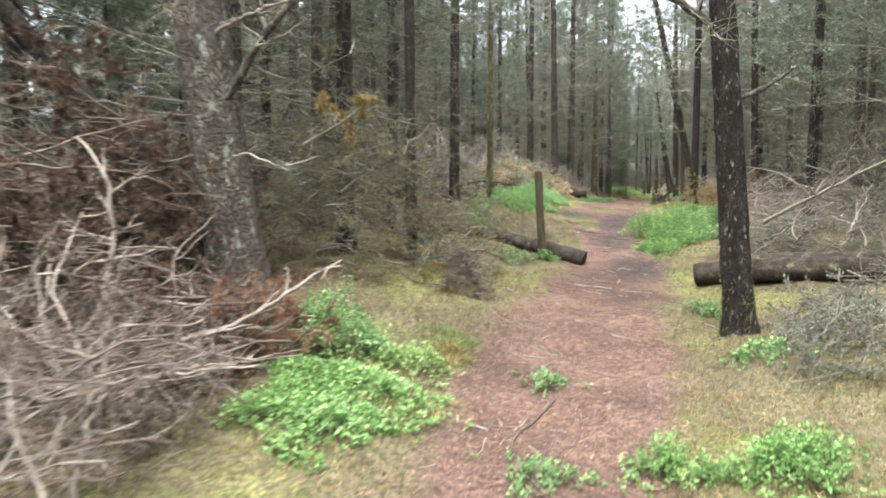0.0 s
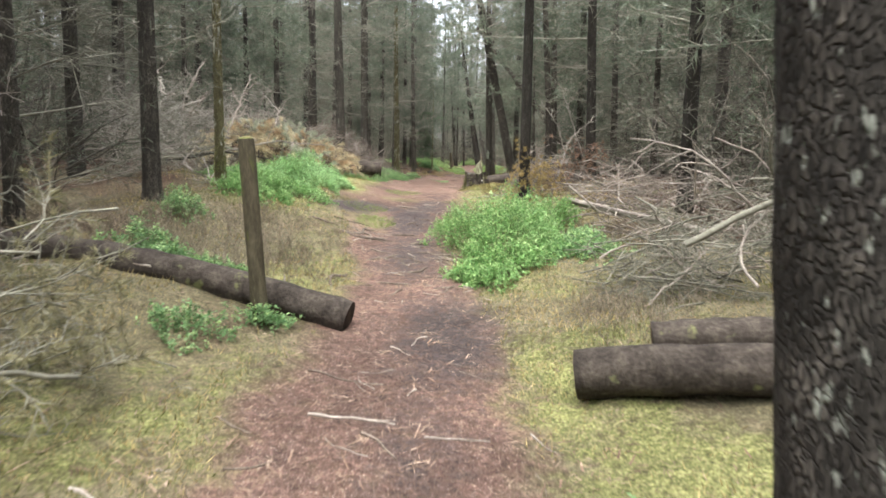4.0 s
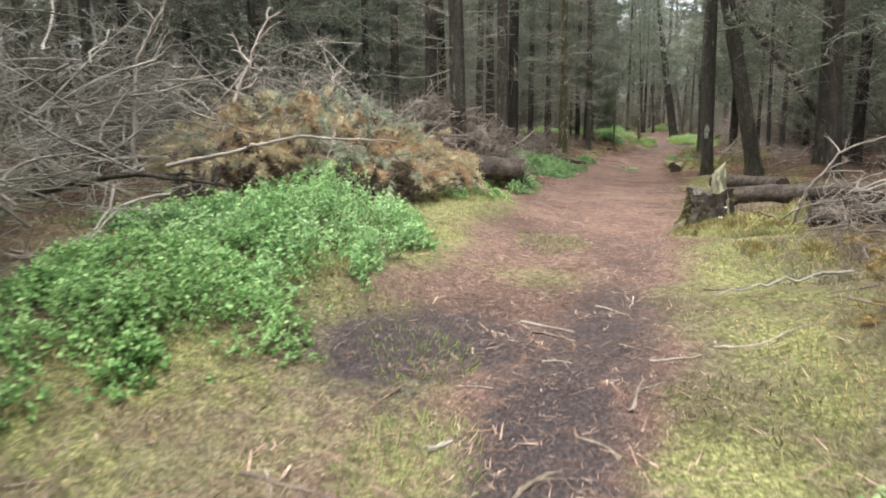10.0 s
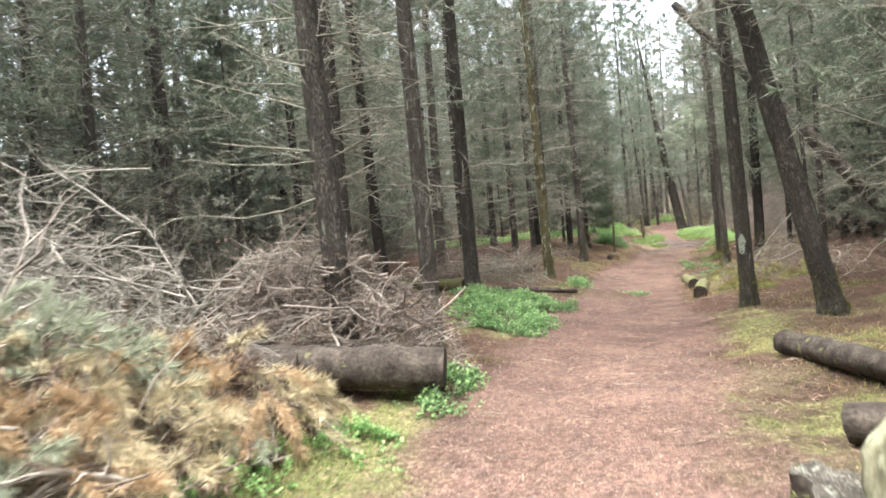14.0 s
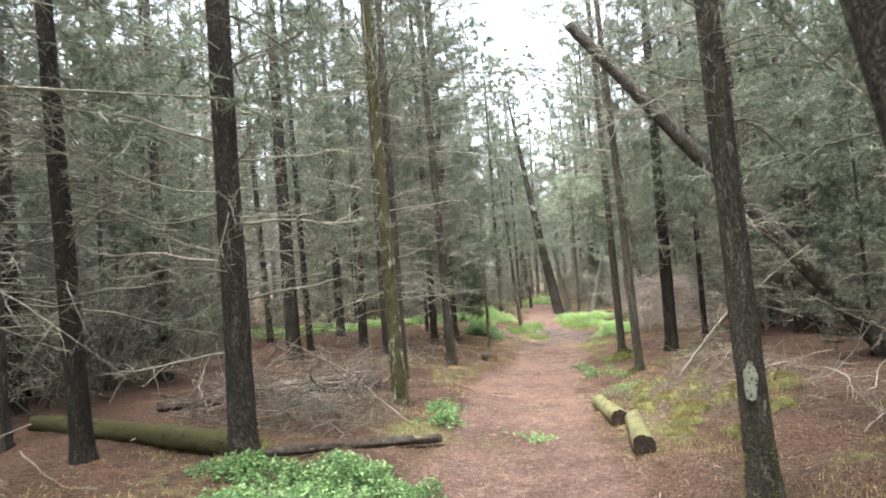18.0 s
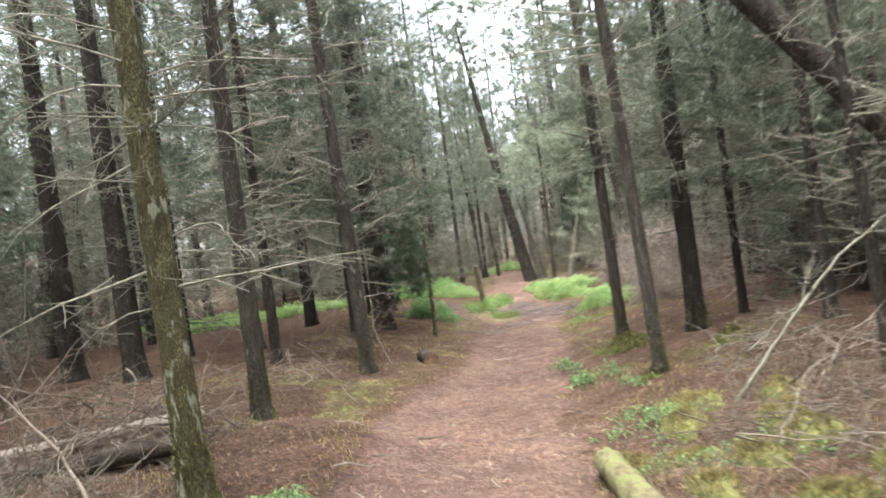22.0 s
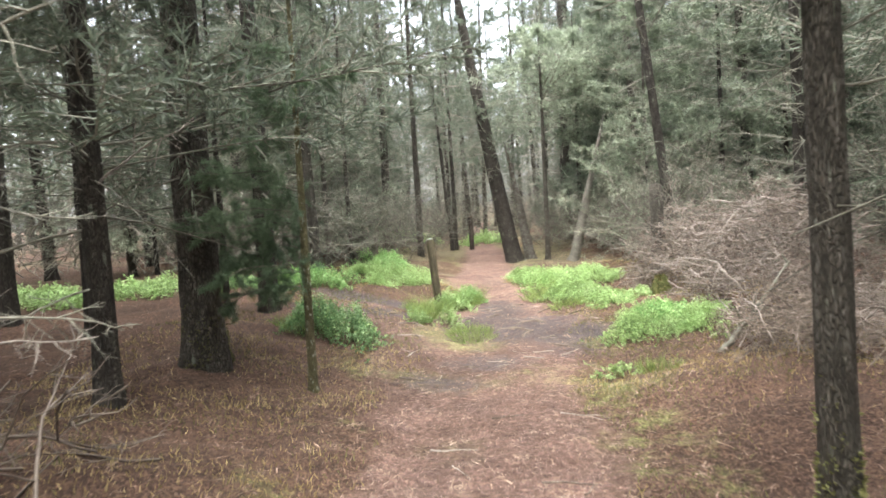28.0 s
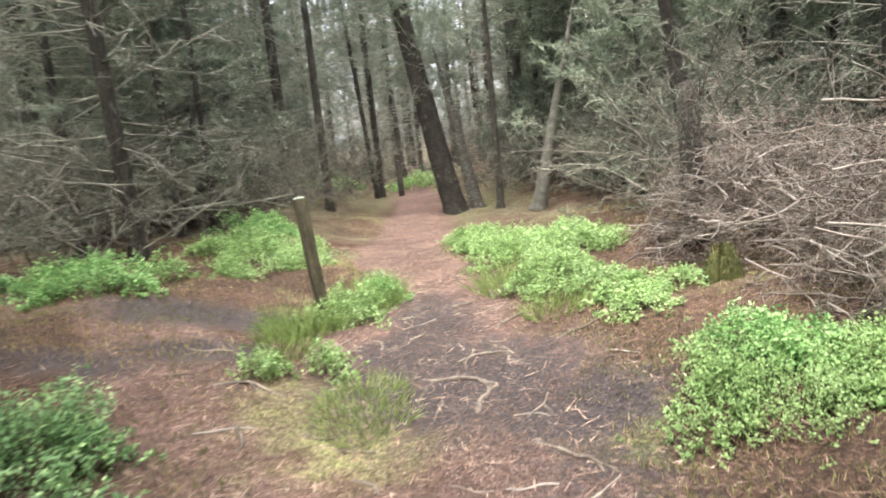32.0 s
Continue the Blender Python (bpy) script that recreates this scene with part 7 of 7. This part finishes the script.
def scatter_litter():
    """Needles, chips and small twigs over the trail and its edges, and blades of moss and grass on the verge."""
    g = np.random.default_rng(91)
    n = 110000
    y = g.uniform(0.8, 46, n)
    x = np.interp(y, TRAIL_Y, TRAIL_X) + g.normal(0, 1.0, n) * np.interp(y, TRAIL_Y, TRAIL_W) * 1.6
    wide = g.random(n) < 0.30
    x = np.where(wide, np.interp(y, TRAIL_Y, TRAIL_X) + g.uniform(-4.2, 3.2, n), x)
    y = np.where(wide, g.uniform(16, 46, n), y)
    at = np.stack([x, y, land(x, y) + 0.003], 1)
    a = g.uniform(0, 2 * np.pi, n)
    way = unit(np.stack([np.cos(a), np.sin(a), g.normal(0.03, 0.08, n)], 1))
    side = unit(np.cross(way, np.array([0, 0, 1.0])))
    big = g.random(n) < 0.10
    ln = np.where(big, g.uniform(0.06, 0.14, n), g.uniform(0.025, 0.06, n))[:, None]
    wd = np.where(big, g.uniform(0.003, 0.006, n), g.uniform(0.0014, 0.003, n))[:, None]
    v = np.stack([at - side * wd, at + side * wd, at + way * ln + side * wd * 0.6 + [0, 0, 0.003], at + way * ln - side * wd * 0.6 + [0, 0, 0.003]], 1).reshape(-1, 3)
    tagged(new("needle_litter", mesh_of("needle_litter", v, np.arange(n * 4).reshape(-1, 4), LITTER, smooth=False)), "fallen pine needles and bark chips on the trail", "litter", kind="stuff")
    n = 330000
    y = g.uniform(1.5, 46, n)
    x = g.uniform(-3.6, 3.6, n) + np.interp(y, TRAIL_Y, TRAIL_X)
    keep = (trail_share(x, y) < np.interp(y, [36, 39], [0.35, 0.75])) & (patchy(x, y, 0.6, 77) + g.normal(0, 0.15, n) > np.interp(y, [10, 18, 24, 36, 39], [0.40, 0.45, 0.66, 0.64, 0.42]))
    x, y = x[keep], y[keep]
    m = len(x)
    at = np.stack([x, y, land(x, y) - 0.004], 1)
    way = unit(np.stack([g.normal(0, 0.55, m), g.normal(0, 0.55, m), np.ones(m)], 1))
    side = unit(np.cross(way, g.normal(0, 1, (m, 3))))
    ln = (g.uniform(0.02, 0.065, m))[:, None]
    v = np.stack([at - side * 0.0035, at + side * 0.0035, at + way * ln], 1).reshape(-1, 3)
    green = patchy(x, y, 0.8, 78) + g.normal(0, 0.2, m) > 0.52
    f = np.arange(m * 3).reshape(-1, 3)
    tagged(new("verge_moss", mesh_of("verge_moss", v, f, [MOSS, DRY], np.where(green, 0, 1), smooth=False)), "short moss and withered grass on the forest floor", "ground cover", kind="stuff")


DRY = material("withered_grass", [(0.18, 0.14, 0.06), (0.35, 0.28, 0.13), (0.54, 0.45, 0.24)], 3, 0.85, 0.0, 20, by_island=0.4, through_light=0.2)
scatter_litter()


def grass_tuft(x, y, rx, ry, h, n, label, mat=None, seed=1):
    """Arching blades of grass."""
    g = np.random.default_rng(seed)
    a, rad = g.uniform(0, 2 * np.pi, n), np.sqrt(g.random(n))
    lx, ly = rad * np.cos(a) * rx, rad * np.sin(a) * ry
    z0 = lift(x, y)
    s = np.stack([lx, ly, land(x + lx, y + ly) - z0 - 0.01], 1)
    way = unit(np.stack([lx / rx * 0.5 + g.normal(0, 0.25, n), ly / ry * 0.5 + g.normal(0, 0.25, n), np.ones(n)], 1))
    p, r = boughs(g, s, way, h * g.uniform(0.6, 1.2, n), np.full(n, 0.0035), 5, 0.1, -0.9)
    v, f = tubes(p, r * np.array([1, 0.9, 0.7, 0.45, 0.1]), 3)
    ob = thing("grass_tuft", pose(x, y, z0), label, "grass", "grass tufts")
    part("grass", mesh_of("grass", v, f, mat or GRASS), ob, "", None, "stuff")


for i, t in enumerate(((-0.15, 42.2, 0.30, 0.30, 0.30, 420), (0.35, 43.0, 0.25, 0.35, 0.34, 420), (0.38, 40.6, 0.28, 0.5, 0.12, 520), (1.55, 43.0, 0.3, 0.4, 0.28, 320), (1.75, 41.9, 0.25, 0.3, 0.16, 260), (-1.45, 5.25, 0.22, 0.28, 0.10, 260), (-1.05, 14.25, 0.25, 0.4, 0.07, 320), (-2.0, 19.6, 0.22, 0.5, 0.06, 420), (-2.2, 18.8, 0.2, 0.4, 0.06, 300), (-1.85, 20.1, 0.16, 0.3, 0.06, 200),
                       (-1.3, 15.1, 0.3, 0.3, 0.06, 240), (-0.95, 17.9, 0.3, 0.4, 0.06, 260), (2.0, 38.6, 0.2, 0.2, 0.14, 160), (-0.2, 41.7, 0.2, 0.3, 0.2, 260), (1.35, 34.6, 0.12, 0.12, 0.12, 120), (-1.5, 39.8, 0.2, 0.2, 0.2, 150))):
    grass_tuft(*t, "low green grass tuft on the forest floor", seed=200 + i)


def moss_cushion(x, y, rx, ry, h, seed, label="soft yellow-green moss cushion on the forest floor"):
    """A low lumpy mound."""
    g = np.random.default_rng(seed)
    k, sides = 18, 56
    th = np.arange(sides) * 2 * np.pi / sides
    t = np.linspace(0.02, 1, k)
    wav = 1 + 0.22 * np.sin(2 * th + seed) + 0.15 * np.sin(5 * th + seed * 2) + g.normal(0, 0.06, sides)
    lx, ly = np.outer(t, np.cos(th) * wav) * rx * 0.8, np.outer(t, np.sin(th) * wav) * ry * 0.8
    z0 = lift(x, y)
    z = land(x + lx, y + ly) - z0 + h * np.sqrt(np.clip(1 - t ** 2, 0, 1))[:, None] * (0.55 + 0.5 * patchy(x + lx, y + ly, 0.15, 41) + 0.45 * patchy(x + lx, y + ly, 0.045, 42)) - 0.003
    v = np.stack([lx, ly, z], -1).reshape(-1, 3)
    i = np.arange(k * sides).reshape(k, sides)
    j = np.roll(i, -1, 1)
    f = np.stack([i[:-1], i[1:], j[1:], j[:-1]], -1).reshape(-1, 4)
    ob = thing("moss_cushion", pose(x, y, z0), label, "moss", "moss cushions")
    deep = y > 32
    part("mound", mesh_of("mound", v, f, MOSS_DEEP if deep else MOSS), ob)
    n = int(2600 * rx * ry / 0.09)
    pick = g.integers(0, len(v), n)
    at = v[pick] + np.stack([g.normal(0, rx * 0.06, n), g.normal(0, ry * 0.06, n), g.uniform(-0.012, 0.004, n)], 1)
    way = unit(np.stack([at[:, 0] / rx * 0.6, at[:, 1] / ry * 0.6, np.ones(n)], 1) + g.normal(0, 0.45, (n, 3)))
    side = unit(np.cross(way, g.normal(0, 1, (n, 3)))) * 0.004
    w = np.stack([at - side, at + side, at + way * g.uniform(0.02, 0.06, (n, 1))], 1).reshape(-1, 3)
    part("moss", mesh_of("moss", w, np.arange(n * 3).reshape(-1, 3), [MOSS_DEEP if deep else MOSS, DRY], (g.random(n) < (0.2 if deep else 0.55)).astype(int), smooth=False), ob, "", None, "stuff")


for i, t in enumerate(((-2.15, 7.5, 0.42, 0.40, 0.12), (-1.35, 4.9, 0.18, 0.2, 0.05), (0.55, 18.6, 0.36, 0.30, 0.13), (0.30, 18.55, 0.26, 0.22, 0.09), (0.85, 18.3, 0.20, 0.20, 0.08), (0.62, 17.7, 0.18, 0.22, 0.05), (1.0, 17.5, 0.16, 0.22, 0.05), (1.15, 18.95, 0.22, 0.12, 0.16), (1.68, 34.8, 0.28, 0.26, 0.10), (1.5, 33.0, 0.16, 0.16, 0.06), (1.1, 30.5, 0.24, 0.26, 0.08), (1.5, 31.6, 0.26, 0.24, 0.11), (1.35, 29.9, 0.20, 0.24, 0.09), (1.85, 30.7, 0.26, 0.26, 0.14), (2.1, 31.3, 0.22, 0.22, 0.13), (1.95, 29.4, 0.24, 0.24, 0.11), (1.2, 28.6, 0.18, 0.20, 0.06), (0.75, 30.6, 0.20, 0.24, 0.08), (0.98, 29.6, 0.17, 0.22, 0.08), (1.25, 31.1, 0.24, 0.20, 0.11), (1.75, 30.1, 0.28, 0.26, 0.14), (1.42, 29.2, 0.24, 0.20, 0.10), (2.1, 28.7, 0.26, 0.24, 0.11), (1.05, 28.2, 0.17, 0.18, 0.06), (1.5, 27.6, 0.20, 0.18, 0.07), (2.6, 29.6, 0.28, 0.26, 0.12), (-2.9, 27.0, 0.30, 0.26, 0.10), (2.6, 33.6, 0.26, 0.22, 0.10), (2.92, 41.7, 0.15, 0.14, 0.20))):
    moss_cushion(*t, 300 + i)

# a patch of pale lichen on the pine beside the mossy logs
g7 = np.random.default_rng(77)
patch = thing("lichen_patch", spot(1.04, 25.95), "large pale lichen patch on pine bark", "lichen")
k7 = 40
th7 = np.arange(k7) * 2 * np.pi / k7
rim7 = 1 + 0.10 * np.sin(2 * th7) + 0.07 * np.sin(5 * th7 + 1) + g7.normal(0, 0.03, k7)
t7 = np.linspace(0, 1, 5)[:, None] * rim7[None]
ang7, z7 = t7 * np.cos(th7) * 0.40 - math.pi * 0.60, 0.80 + t7 * np.sin(th7) * 0.13
r7 = 0.114
v7 = np.stack([r7 * np.cos(ang7) - 0.032 * z7, r7 * np.sin(ang7), z7], -1).reshape(-1, 3)
i7 = np.arange(5 * k7).reshape(5, k7)
j7 = np.roll(i7, -1, 1)
part("crust", mesh_of("crust", v7, np.stack([i7[:-1], j7[:-1], j7[1:], i7[1:]], -1).reshape(-1, 4), LICHEN), patch)
# a pale green crown over the big tree beyond the clearing
for px, py in ((2.4, 48.6), (3.4, 49.8)):
    pale = thing("pine_tree", spot(px, py), "young pine with pale green needles beyond the clearing", "tree", "pines along the trail")
    part("trunk", TRUNKS["bark"][1], pale, "", Matrix.Diagonal((0.5, 0.5, 0.45, 1)))
    part("crown", CROWN_PALE, pale, "pale green needles", None, "stuff")
